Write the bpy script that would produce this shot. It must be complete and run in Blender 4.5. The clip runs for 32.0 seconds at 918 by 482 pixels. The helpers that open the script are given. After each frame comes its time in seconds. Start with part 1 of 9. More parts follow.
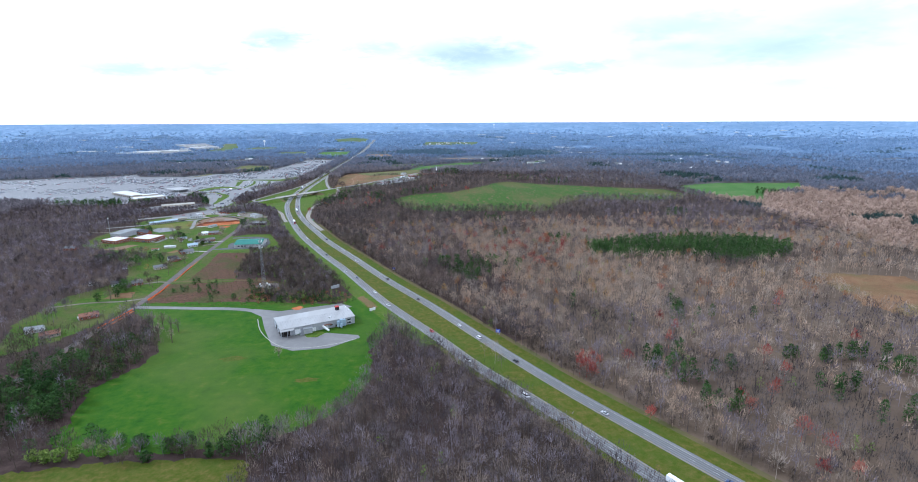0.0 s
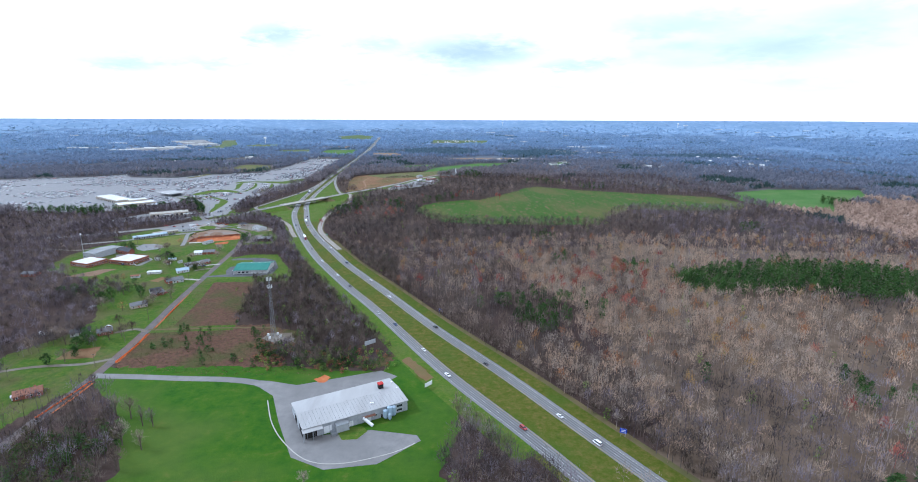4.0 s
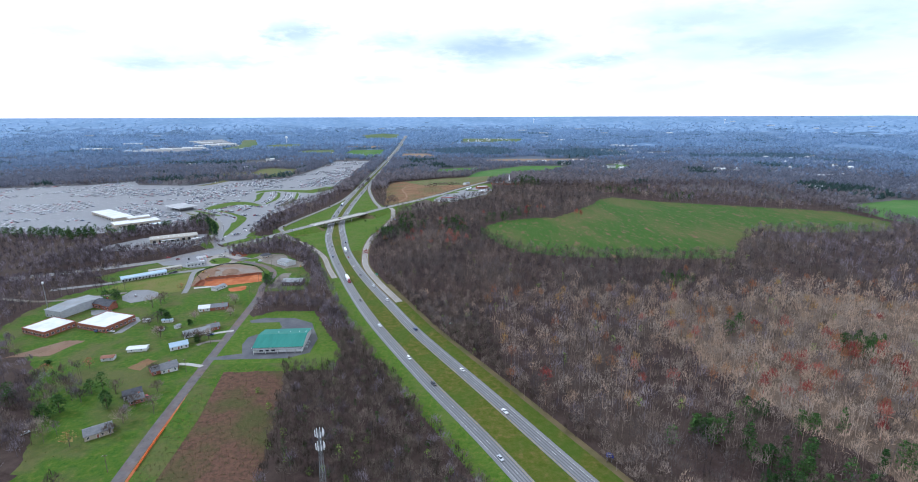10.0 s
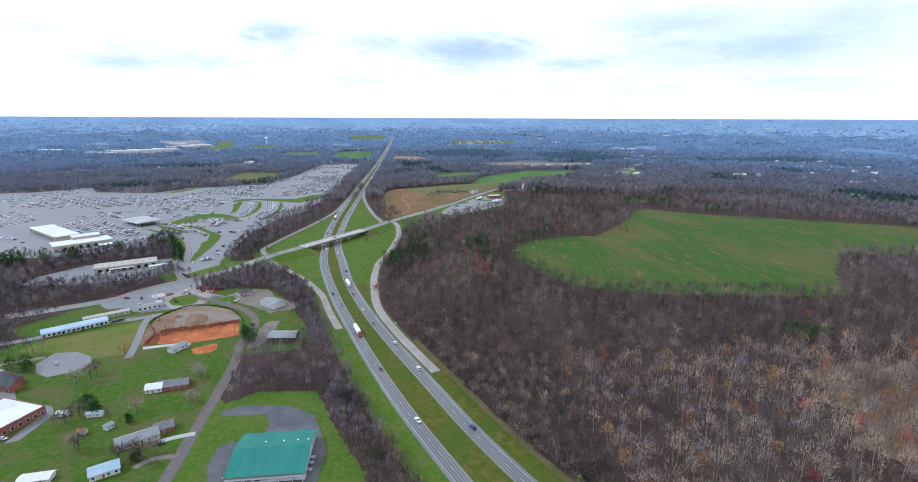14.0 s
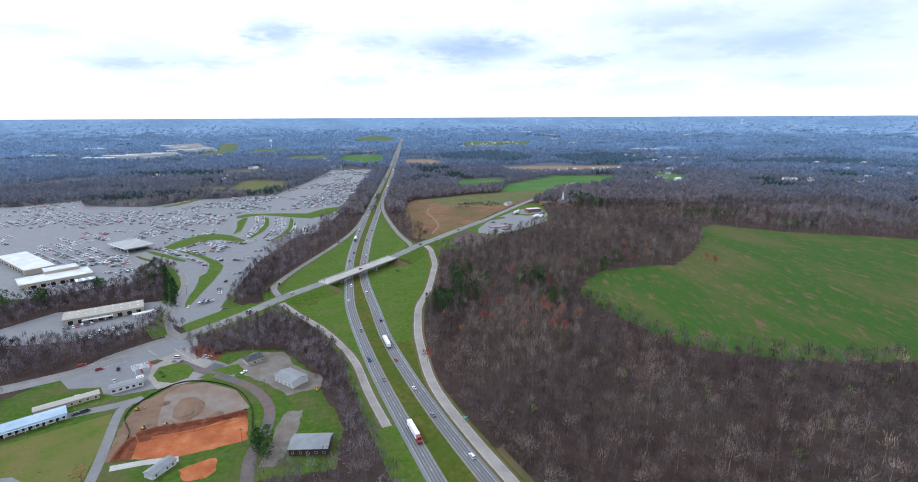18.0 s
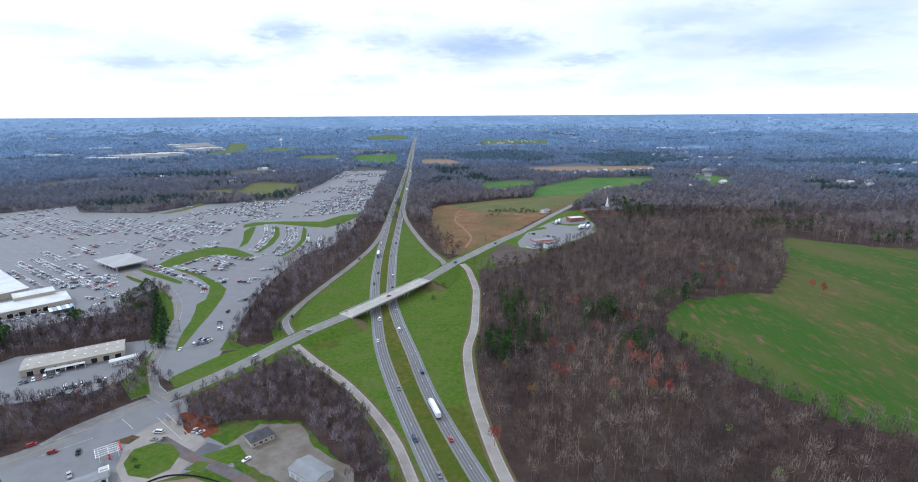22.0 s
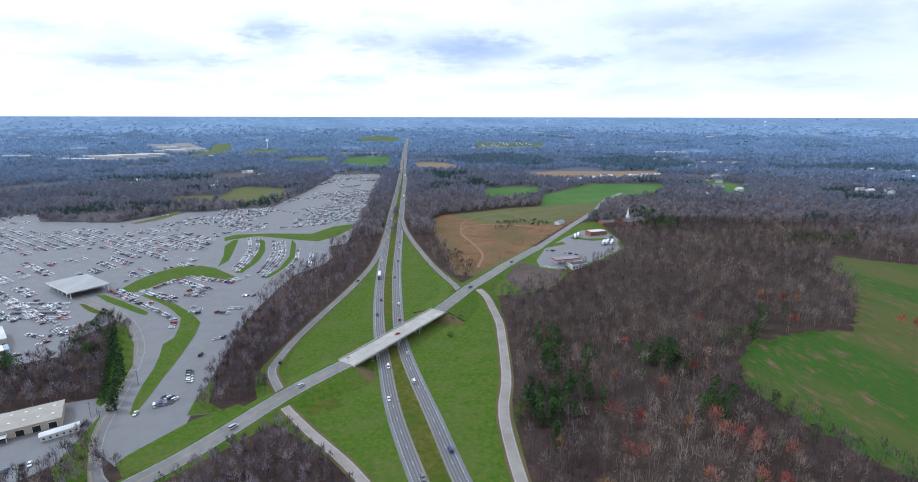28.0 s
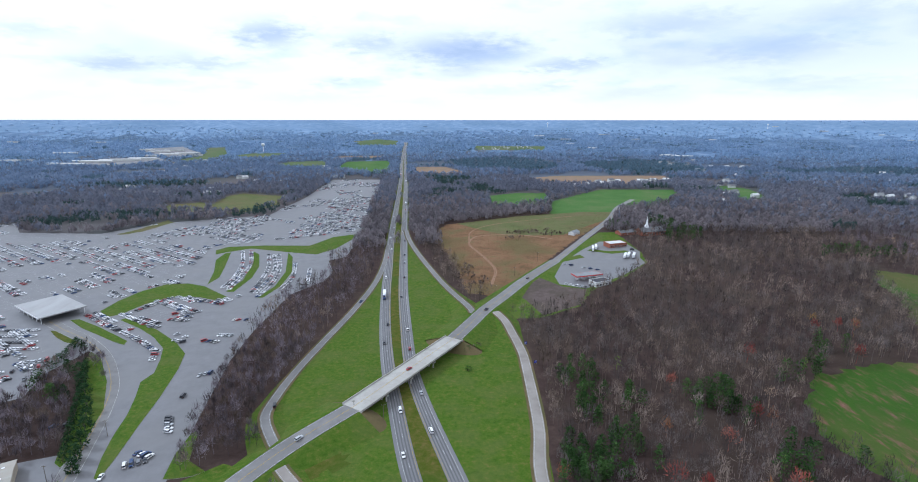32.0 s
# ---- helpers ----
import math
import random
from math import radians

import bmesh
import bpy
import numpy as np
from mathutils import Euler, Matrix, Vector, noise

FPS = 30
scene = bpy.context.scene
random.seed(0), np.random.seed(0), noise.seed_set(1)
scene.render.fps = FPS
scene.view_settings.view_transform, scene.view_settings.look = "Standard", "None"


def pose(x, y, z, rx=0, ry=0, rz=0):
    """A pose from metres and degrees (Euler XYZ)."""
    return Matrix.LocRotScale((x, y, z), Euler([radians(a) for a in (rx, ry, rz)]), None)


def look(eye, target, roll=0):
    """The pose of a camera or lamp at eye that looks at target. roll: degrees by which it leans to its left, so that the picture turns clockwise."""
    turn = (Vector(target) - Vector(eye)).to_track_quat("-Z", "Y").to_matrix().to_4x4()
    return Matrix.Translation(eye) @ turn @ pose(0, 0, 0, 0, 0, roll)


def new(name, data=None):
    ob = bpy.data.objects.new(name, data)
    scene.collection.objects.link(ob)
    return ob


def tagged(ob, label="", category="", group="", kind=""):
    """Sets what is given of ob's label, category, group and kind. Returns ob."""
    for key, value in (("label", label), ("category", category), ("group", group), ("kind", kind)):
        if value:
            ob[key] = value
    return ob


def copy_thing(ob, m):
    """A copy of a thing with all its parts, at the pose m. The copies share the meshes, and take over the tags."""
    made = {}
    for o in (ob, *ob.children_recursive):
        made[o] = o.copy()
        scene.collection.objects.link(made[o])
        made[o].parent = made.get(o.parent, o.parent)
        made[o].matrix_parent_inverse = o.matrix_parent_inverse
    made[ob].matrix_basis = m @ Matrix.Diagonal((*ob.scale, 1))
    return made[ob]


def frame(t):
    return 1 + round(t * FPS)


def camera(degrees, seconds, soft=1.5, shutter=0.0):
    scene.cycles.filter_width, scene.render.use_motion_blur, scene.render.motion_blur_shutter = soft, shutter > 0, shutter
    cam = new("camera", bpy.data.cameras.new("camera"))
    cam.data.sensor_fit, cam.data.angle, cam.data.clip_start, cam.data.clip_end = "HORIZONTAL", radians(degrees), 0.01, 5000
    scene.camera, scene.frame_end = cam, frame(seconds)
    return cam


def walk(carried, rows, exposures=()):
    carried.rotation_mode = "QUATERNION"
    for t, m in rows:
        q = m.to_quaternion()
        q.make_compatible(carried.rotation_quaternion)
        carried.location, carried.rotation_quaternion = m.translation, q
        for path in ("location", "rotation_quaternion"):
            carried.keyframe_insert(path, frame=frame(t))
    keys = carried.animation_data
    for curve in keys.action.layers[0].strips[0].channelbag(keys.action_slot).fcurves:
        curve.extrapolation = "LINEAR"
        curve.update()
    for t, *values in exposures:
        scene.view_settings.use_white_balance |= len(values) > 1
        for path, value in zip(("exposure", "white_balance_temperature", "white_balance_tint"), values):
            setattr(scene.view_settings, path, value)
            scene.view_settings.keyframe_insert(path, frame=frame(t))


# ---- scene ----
cam = camera(83.81, 32.0, 1.0)
# seconds, x, y, z, heading to the left of +y, pitch, roll
ROWS = [
    (0, 227.76, -738.00, 167.42, -5.241, -13.374, -0.224),
    (0.5, 222.98, -724.16, 168.00, -5.291, -13.479, -0.141),
    (1, 217.59, -707.33, 168.45, -5.316, -13.507, -0.067),
    (1.5, 211.88, -689.12, 168.64, -5.386, -13.575, 0.080),
    (2, 205.75, -670.90, 168.67, -5.526, -13.625, 0.250),
    (2.5, 199.45, -652.47, 168.60, -5.686, -13.632, 0.336),
    (3, 193.28, -634.31, 168.37, -5.657, -13.625, 0.320),
    (3.5, 187.43, -616.01, 168.17, -5.506, -13.639, 0.256),
    (5.5, 163.80, -543.22, 168.73, -5.003, -13.816, 0.340),
    (6, 159.20, -525.29, 169.11, -4.700, -13.863, 0.278),
    (6.5, 153.96, -508.12, 169.62, -4.411, -13.943, 0.094),
    (7, 148.00, -491.45, 170.03, -4.160, -14.016, 0.022),
    (7.5, 142.06, -475.52, 170.32, -3.930, -14.063, -0.005),
    (8, 136.40, -459.74, 170.44, -3.816, -14.036, -0.024),
    (8.5, 131.27, -443.62, 170.40, -3.644, -14.068, -0.111),
    (9, 126.27, -427.60, 170.32, -3.507, -14.048, -0.130),
    (9.5, 121.41, -411.69, 170.23, -3.439, -14.036, -0.165),
    (10, 116.86, -394.99, 169.94, -3.411, -14.046, -0.160),
    (10.5, 112.09, -377.52, 169.55, -3.409, -14.095, -0.074),
    (11, 107.18, -359.74, 169.04, -3.776, -14.118, 0.091),
    (11.5, 101.01, -342.06, 168.24, -4.481, -14.174, 0.238),
    (12, 95.14, -324.34, 167.27, -5.118, -14.148, 0.357),
    (12.5, 89.54, -306.47, 166.12, -5.318, -14.113, 0.409),
    (13, 83.83, -288.14, 164.97, -5.296, -14.058, 0.435),
    (13.5, 78.50, -269.87, 164.18, -5.469, -13.935, 0.353),
    (14, 72.96, -252.27, 164.11, -5.588, -13.852, 0.249),
    (14.5, 67.57, -235.62, 164.75, -5.466, -13.823, 0.183),
    (16.5, 50.04, -171.71, 170.34, -4.598, -14.041, -0.165),
    (17, 44.82, -157.59, 171.02, -4.489, -14.066, -0.171),
    (17.5, 39.20, -143.13, 171.16, -5.301, -14.006, -0.190),
    (18, 33.52, -127.55, 170.91, -5.211, -14.016, -0.235),
    (18.5, 28.49, -111.28, 170.46, -5.015, -14.022, -0.262),
    (19, 24.02, -94.48, 169.96, -4.814, -14.061, -0.284),
    (19.5, 19.08, -77.25, 169.29, -4.586, -14.091, -0.311),
    (20, 14.97, -61.34, 168.67, -4.435, -14.102, -0.387),
    (20.5, 11.79, -49.42, 168.29, -4.380, -14.114, -0.394),
    (21, 9.58, -41.17, 168.20, -4.298, -14.149, -0.361),
    (21.5, 7.71, -34.24, 168.25, -4.251, -14.171, -0.317),
    (22, 6.25, -27.48, 168.39, -4.235, -14.187, -0.316),
    (22.5, 4.99, -20.67, 168.58, -4.201, -14.212, -0.299),
    (23, 3.50, -13.72, 168.73, -4.227, -14.209, -0.252),
    (23.5, 1.74, -6.90, 168.77, -4.301, -14.233, -0.249),
    (24, 0.00, -0.01, 168.76, -4.399, -14.247, -0.215),
    (24.5, -1.71, 6.83, 168.72, -4.490, -14.248, -0.203),
    (25, -3.45, 13.77, 168.68, -4.599, -14.259, -0.213),
    (25.5, -5.17, 20.84, 168.58, -4.696, -14.242, -0.184),
    (27.5, -12.56, 47.97, 167.96, -5.447, -14.063, 0.083),
    (28, -14.44, 54.20, 167.95, -5.668, -14.040, 0.158),
    (28.5, -15.67, 60.38, 168.06, -5.759, -13.990, 0.181),
    (29, -16.66, 66.31, 168.25, -5.833, -13.946, 0.185),
    (29.5, -17.90, 72.25, 168.33, -5.913, -13.936, 0.161),
    (30, -19.48, 78.64, 168.22, -5.962, -13.926, 0.065),
    (30.5, -20.74, 85.19, 168.19, -5.981, -13.894, -0.003),
    (31, -21.99, 91.50, 168.28, -6.006, -13.849, -0.016),
    (31.5, -23.37, 97.60, 168.44, -6.026, -13.782, 0.029),
    (32, -24.68, 103.75, 168.73, -6.017, -13.742, 0.090),
]
walk(cam, [(t, pose(x, y, z, 90 + tilt, 0, yaw) @ pose(0, 0, 0, 0, 0, roll)) for t, x, y, z, yaw, tilt, roll in ROWS],
     [(0, 0.30, 4720, 9), (8, 0.20, 4760, 9), (14, 0.10, 4850, 9), (20, 0.0, 4900, 9), (26, -0.05, 4900, 9), (32, -0.07, 4900, 9)])

# ---------------------------------------------------------------- world, sun
SUN_AZ = 287.0      # degrees, clockwise from +y
SUN_EL = 40.0
world = bpy.data.worlds.new("world")
scene.world = world
world.use_nodes = True
wt = world.node_tree
wt.nodes.clear()


def wnode(kind, **values):
    n = wt.nodes.new(kind)
    for k, v in values.items():
        n.inputs[k].default_value = v
    return n


def wmath(op, a, b=None):
    n = wt.nodes.new("ShaderNodeMath")
    n.operation = op
    for i, v in enumerate((a, b)):
        if v is None:
            continue
        if isinstance(v, (int, float)):
            n.inputs[i].default_value = v
        else:
            wt.links.new(v, n.inputs[i])
    return n.outputs[0]


def wramp(fac, stops):
    n = wt.nodes.new("ShaderNodeValToRGB")
    wt.links.new(fac, n.inputs[0])
    while len(n.color_ramp.elements) < len(stops):
        n.color_ramp.elements.new(0.5)
    for e, (p, c) in zip(n.color_ramp.elements, stops):
        e.position, e.color = p, (*c, 1)
    return n.outputs[0]


def wmix(fac, a, b):
    n = wt.nodes.new("ShaderNodeMix")
    n.data_type = "RGBA"
    for sock, v in ((n.inputs[0], fac), (n.inputs[6], a), (n.inputs[7], b)):
        if isinstance(v, (int, float)):
            sock.default_value = v
        elif isinstance(v, tuple):
            sock.default_value = (*v, 1)
        else:
            wt.links.new(v, sock)
    return n.outputs[2]


sky = wt.nodes.new("ShaderNodeTexSky")
sky.sky_type = "NISHITA"
sky.sun_disc = False
sky.sun_elevation, sky.sun_rotation = radians(SUN_EL), radians(SUN_AZ)
sky.air_density, sky.dust_density = 1.0, 2.0
skyc = wt.nodes.new("ShaderNodeVectorMath")
skyc.operation = "SCALE"
skyc.inputs[3].default_value = 0.10
wt.links.new(sky.outputs[0], skyc.inputs[0])
tc = wt.nodes.new("ShaderNodeTexCoord")
sep = wt.nodes.new("ShaderNodeSeparateXYZ")
wt.links.new(tc.outputs["Generated"], sep.inputs[0])
up = wmath("MAXIMUM", sep.outputs[2], 0.02)
flat = wt.nodes.new("ShaderNodeCombineXYZ")
lift = wmath("ADD", up, 0.20)
wt.links.new(wmath("DIVIDE", sep.outputs[0], lift), flat.inputs[0])
wt.links.new(wmath("DIVIDE", sep.outputs[1], lift), flat.inputs[1])
big = wnode("ShaderNodeTexNoise", Scale=1.75, Detail=7.0, Roughness=0.52)
wt.links.new(flat.outputs[0], big.inputs["Vector"])
veil = wnode("ShaderNodeTexNoise", Scale=0.8, Detail=3.0, Roughness=0.5)
wt.links.new(flat.outputs[0], veil.inputs["Vector"])
cloud = wramp(big.outputs[0], [(0.0, (1.36, 1.22, 1.05)), (0.54, (1.30, 1.17, 1.03)), (0.64, (1.08, 1.04, 1.0)), (0.80, (0.84, 0.87, 0.91))])
gap = wramp(veil.outputs[0], [(0.0, (0, 0, 0)), (0.54, (0, 0, 0)), (0.66, (0.30, 0.30, 0.30)), (1.0, (0.5, 0.5, 0.5))])
mixed = wmix(gap, cloud, skyc.outputs[0])
# grey-bellied clouds: bearing, height, half width, half depth (radians), weight
CLOUDS = [(0.62, 0.12, 0.27, 0.06, 0.5), (-0.229, 0.136, 0.044, 0.018, 0.83), (-0.459, 0.079, 0.049, 0.009, 0.61), (-0.332, 0.085, 0.054, 0.009, 0.55), (-0.051, 0.126, 0.054, 0.017, 0.66), (0.117, 0.116, 0.105, 0.024, 1.0), (0.302, 0.09, 0.066, 0.012, 0.75), (0.486, 0.15, 0.129, 0.023, 0.69), (0.63, 0.107, 0.115, 0.029, 0.75), (0.716, 0.145, 0.104, 0.023, 0.62), (-0.121, 0.059, 0.029, 0.007, 0.44), (-0.17, 0.031, 0.065, 0.008, 0.44), (0.273, 0.051, 0.038, 0.009, 0.55), (0.182, 0.044, 0.068, 0.009, 0.44), (0.681, 0.048, 0.127, 0.015, 0.56), (0.441, 0.043, 0.093, 0.01, 0.44), (-0.57, 0.119, 0.046, 0.009, 0.39)]
bearing = wmath("ARCTAN2", sep.outputs[0], sep.outputs[1])
fray = wnode("ShaderNodeTexNoise", Scale=9.0, Detail=6.0, Roughness=0.6)
wt.links.new(flat.outputs[0], fray.inputs["Vector"])
shift = wmath("SUBTRACT", fray.outputs[0], 0.5)
bearing = wmath("ADD", bearing, wmath("MULTIPLY", shift, 0.16))
height = wmath("ADD", sep.outputs[2], wmath("MULTIPLY", shift, 0.035))
belly = 0.0
for ca, ce, cw, chh, ck in CLOUDS:
    qa = wmath("POWER", wmath("ABSOLUTE", wmath("DIVIDE", wmath("SUBTRACT", bearing, ca), cw * 1.3)), 2.0)
    qe = wmath("POWER", wmath("ABSOLUTE", wmath("DIVIDE", wmath("SUBTRACT", height, ce), chh * 1.25)), 2.0)
    one = wmath("MULTIPLY", wmath("EXPONENT", wmath("MULTIPLY", wmath("ADD", qa, qe), -1.0)), ck)
    belly = wmath("MAXIMUM", one, belly)
mixed = wmix(wmath("MINIMUM", belly, 1.0), mixed, (0.62, 0.655, 0.72))
low = wramp(sep.outputs[2], [(0.0, (1, 1, 1)), (0.015, (0.85, 0.85, 0.85)), (0.07, (0, 0, 0)), (1.0, (0, 0, 0))])
mixed = wmix(low, mixed, (1.30, 1.15, 1.0))
bg = wt.nodes.new("ShaderNodeBackground")
bg.inputs["Strength"].default_value = 1.0
wt.links.new(mixed, bg.inputs[0])
wout = wt.nodes.new("ShaderNodeOutputWorld")
wt.links.new(bg.outputs[0], wout.inputs[0])

lamp = bpy.data.lights.new("sun", "SUN")
lamp.energy, lamp.angle, lamp.color = 2.0, radians(4.0), (1.0, 0.95, 0.87)
sun = new("sun", lamp)
_az, _el = radians(SUN_AZ), radians(SUN_EL)
sun.matrix_world = look((0, 0, 400), (-math.sin(_az) * math.cos(_el) * 100, -math.cos(_az) * math.cos(_el) * 100, 400 - math.sin(_el) * 100))

# ---------------------------------------------------------------- materials


def material(name, stops, rough=0.9, scale=0.2, detail=4.0, scale2=0.0, tint2=(0.5, 0.5, 0.5), amount2=0.5, bump=0.0, bump_scale=2.0,
             random=None, metallic=0.0, stretch=(1, 1, 1), spec=0.08, island=0.0, cell=0.0, cell_size=6.0, thin=0.0, tree=0.0):
    """A surface whose colour runs through stops by a noise in metres, with a second, larger noise and a bump."""
    m = bpy.data.materials.new(name)
    m.use_nodes = True
    nt = m.node_tree
    b = nt.nodes["Principled BSDF"]
    b.inputs["Roughness"].default_value = rough
    b.inputs["Metallic"].default_value = metallic
    b.inputs["Specular IOR Level"].default_value = spec
    geo = nt.nodes.new("ShaderNodeNewGeometry")
    mp = nt.nodes.new("ShaderNodeMapping")
    mp.inputs["Scale"].default_value = stretch
    nt.links.new(geo.outputs["Position"], mp.inputs[0])
    n1 = nt.nodes.new("ShaderNodeTexNoise")
    n1.inputs["Scale"].default_value, n1.inputs["Detail"].default_value = scale, detail
    n1.inputs["Roughness"].default_value = 0.72
    nt.links.new(mp.outputs[0], n1.inputs["Vector"])
    r = nt.nodes.new("ShaderNodeValToRGB")
    while len(r.color_ramp.elements) < len(stops):
        r.color_ramp.elements.new(0.5)
    for i, (e, c) in enumerate(zip(r.color_ramp.elements, stops)):
        e.position, e.color = 0.3 + 0.4 * i / max(1, len(stops) - 1), (*c, 1)
    fac = n1.outputs[0]
    if random:
        src = nt.nodes.new("ShaderNodeObjectInfo").outputs["Random"] if random == "object" else geo.outputs["Random Per Island"]
        if random in ("object", "island"):
            fac = src
            for i, e in enumerate(r.color_ramp.elements):
                e.position = i / len(stops)
            r.color_ramp.interpolation = "CONSTANT"
        else:
            mx = nt.nodes.new("ShaderNodeMath")
            mx.operation = "MULTIPLY_ADD"
            mx.inputs[1].default_value = island
            nt.links.new(src, mx.inputs[0])
            sb = nt.nodes.new("ShaderNodeMath")
            sb.operation = "SUBTRACT"
            sb.inputs[1].default_value = island / 2
            nt.links.new(fac, sb.inputs[0])
            nt.links.new(sb.outputs[0], mx.inputs[2])
            fac = mx.outputs[0]
    if cell:
        vo = nt.nodes.new("ShaderNodeTexVoronoi")
        vo.voronoi_dimensions = "2D"
        vo.inputs["Scale"].default_value = 1.0 / cell_size
        nt.links.new(geo.outputs["Position"], vo.inputs["Vector"])
        se = nt.nodes.new("ShaderNodeSeparateColor")
        nt.links.new(vo.outputs["Color"], se.inputs[0])
        ce = nt.nodes.new("ShaderNodeMath")
        ce.operation = "MULTIPLY_ADD"
        ce.inputs[1].default_value, ce.inputs[2].default_value = cell, -cell / 2
        nt.links.new(se.outputs[0], ce.inputs[0])
        ad = nt.nodes.new("ShaderNodeMath")
        nt.links.new(fac, ad.inputs[0])
        nt.links.new(ce.outputs[0], ad.inputs[1])
        fac = ad.outputs[0]
    if tree:
        at = nt.nodes.new("ShaderNodeAttribute")
        at.attribute_name = "tree"
        tr = nt.nodes.new("ShaderNodeMath")
        tr.operation = "MULTIPLY_ADD"
        tr.inputs[1].default_value = tree
        nt.links.new(at.outputs["Fac"], tr.inputs[0])
        ts = nt.nodes.new("ShaderNodeMath")
        ts.operation = "SUBTRACT"
        ts.inputs[1].default_value = tree / 2
        nt.links.new(fac, ts.inputs[0])
        nt.links.new(ts.outputs[0], tr.inputs[2])
        fac = tr.outputs[0]
    nt.links.new(fac, r.inputs[0])
    col = r.outputs[0]
    if scale2:
        n2 = nt.nodes.new("ShaderNodeTexNoise")
        n2.inputs["Scale"].default_value, n2.inputs["Detail"].default_value = scale2, 3.0
        nt.links.new(mp.outputs[0], n2.inputs["Vector"])
        r2 = nt.nodes.new("ShaderNodeValToRGB")
        r2.color_ramp.elements[0].position, r2.color_ramp.elements[1].position = 0.45, 0.62
        r2.color_ramp.elements[0].color = (0, 0, 0, 1)
        r2.color_ramp.elements[1].color = (amount2, amount2, amount2, 1)
        nt.links.new(n2.outputs[0], r2.inputs[0])
        mix = nt.nodes.new("ShaderNodeMix")
        mix.data_type = "RGBA"
        nt.links.new(r2.outputs[0], mix.inputs[0])
        nt.links.new(col, mix.inputs[6])
        mix.inputs[7].default_value = (*tint2, 1)
        col = mix.outputs[2]
    nt.links.new(col, b.inputs["Base Color"])
    if thin:
        tl = nt.nodes.new("ShaderNodeBsdfTranslucent")
        nt.links.new(col, tl.inputs[0])
        ms = nt.nodes.new("ShaderNodeMixShader")
        ms.inputs[0].default_value = thin
        nt.links.new(b.outputs[0], ms.inputs[1])
        nt.links.new(tl.outputs[0], ms.inputs[2])
        nt.links.new(ms.outputs[0], nt.nodes["Material Output"].inputs[0])
    if bump:
        n3 = nt.nodes.new("ShaderNodeTexNoise")
        n3.inputs["Scale"].default_value, n3.inputs["Detail"].default_value = bump_scale, 4.0
        nt.links.new(geo.outputs["Position"], n3.inputs["Vector"])
        bp = nt.nodes.new("ShaderNodeBump")
        bp.inputs["Strength"].default_value, bp.inputs["Distance"].default_value = bump, 0.5
        nt.links.new(n3.outputs[0], bp.inputs["Height"])
        nt.links.new(bp.outputs[0], b.inputs["Normal"])
    return m


M_LITTER = material("leaf_litter", [(0.031, 0.02, 0.016), (0.05, 0.033, 0.028), (0.082, 0.056, 0.044)], scale=0.08, detail=8, scale2=0.012, tint2=(0.06, 0.046, 0.033), bump=0.6, bump_scale=0.6)
M_GRASS = material("mown_grass", [(0.034, 0.072, 0.005), (0.054, 0.103, 0.008), (0.08, 0.115, 0.013), (0.135, 0.12, 0.034)], scale=0.35, detail=14, scale2=0.05, tint2=(0.10, 0.112, 0.03), amount2=0.42, bump=0.6, bump_scale=1.5)
M_VERGE = material("verge_grass", [(0.039, 0.06, 0.006), (0.063, 0.078, 0.007), (0.093, 0.089, 0.017), (0.147, 0.108, 0.036)], scale=0.25, detail=12, scale2=0.03, tint2=(0.046, 0.085, 0.008), amount2=0.55, bump=0.5)
M_ROUGH = material("rough_pasture", [(0.032, 0.035, 0.01), (0.07, 0.042, 0.027), (0.118, 0.062, 0.041), (0.083, 0.077, 0.025)], scale=0.35, detail=12, scale2=0.03, tint2=(0.045, 0.066, 0.013), amount2=0.6, bump=0.6)
M_CROP = material("young_crop", [(0.183, 0.093, 0.072), (0.104, 0.08, 0.035), (0.041, 0.086, 0.01), (0.038, 0.08, 0.01), (0.085, 0.083, 0.029), (0.159, 0.088, 0.064)], scale=0.11, detail=15, scale2=0.018, tint2=(0.14, 0.09, 0.045), amount2=0.35, bump=0.5, bump_scale=1.0, stretch=(1, 0.35, 1))
M_CLAY = material("bare_red_clay", [(0.25, 0.070, 0.020), (0.36, 0.125, 0.045), (0.42, 0.185, 0.085)], scale=0.12, detail=10, scale2=0.05, tint2=(0.22, 0.055, 0.018), amount2=0.55, bump=0.6, bump_scale=0.8)
M_REDBANK = material("damp_red_clay", [(0.08, 0.028, 0.015), (0.135, 0.045, 0.022), (0.22, 0.08, 0.04)], scale=0.25, detail=9, bump=0.8, bump_scale=0.8)
M_SITE = material("site_gravel", [(0.15, 0.105, 0.075), (0.205, 0.17, 0.14), (0.245, 0.22, 0.19)], scale=0.09, detail=10, scale2=0.035, tint2=(0.20, 0.12, 0.075), amount2=0.6, bump=0.6)
M_PARK = material("olive_lawn", [(0.060, 0.100, 0.010), (0.088, 0.120, 0.016), (0.125, 0.122, 0.03), (0.16, 0.12, 0.055)], scale=0.05, detail=12, scale2=0.03, tint2=(0.15, 0.13, 0.045), amount2=0.5, bump=0.5)
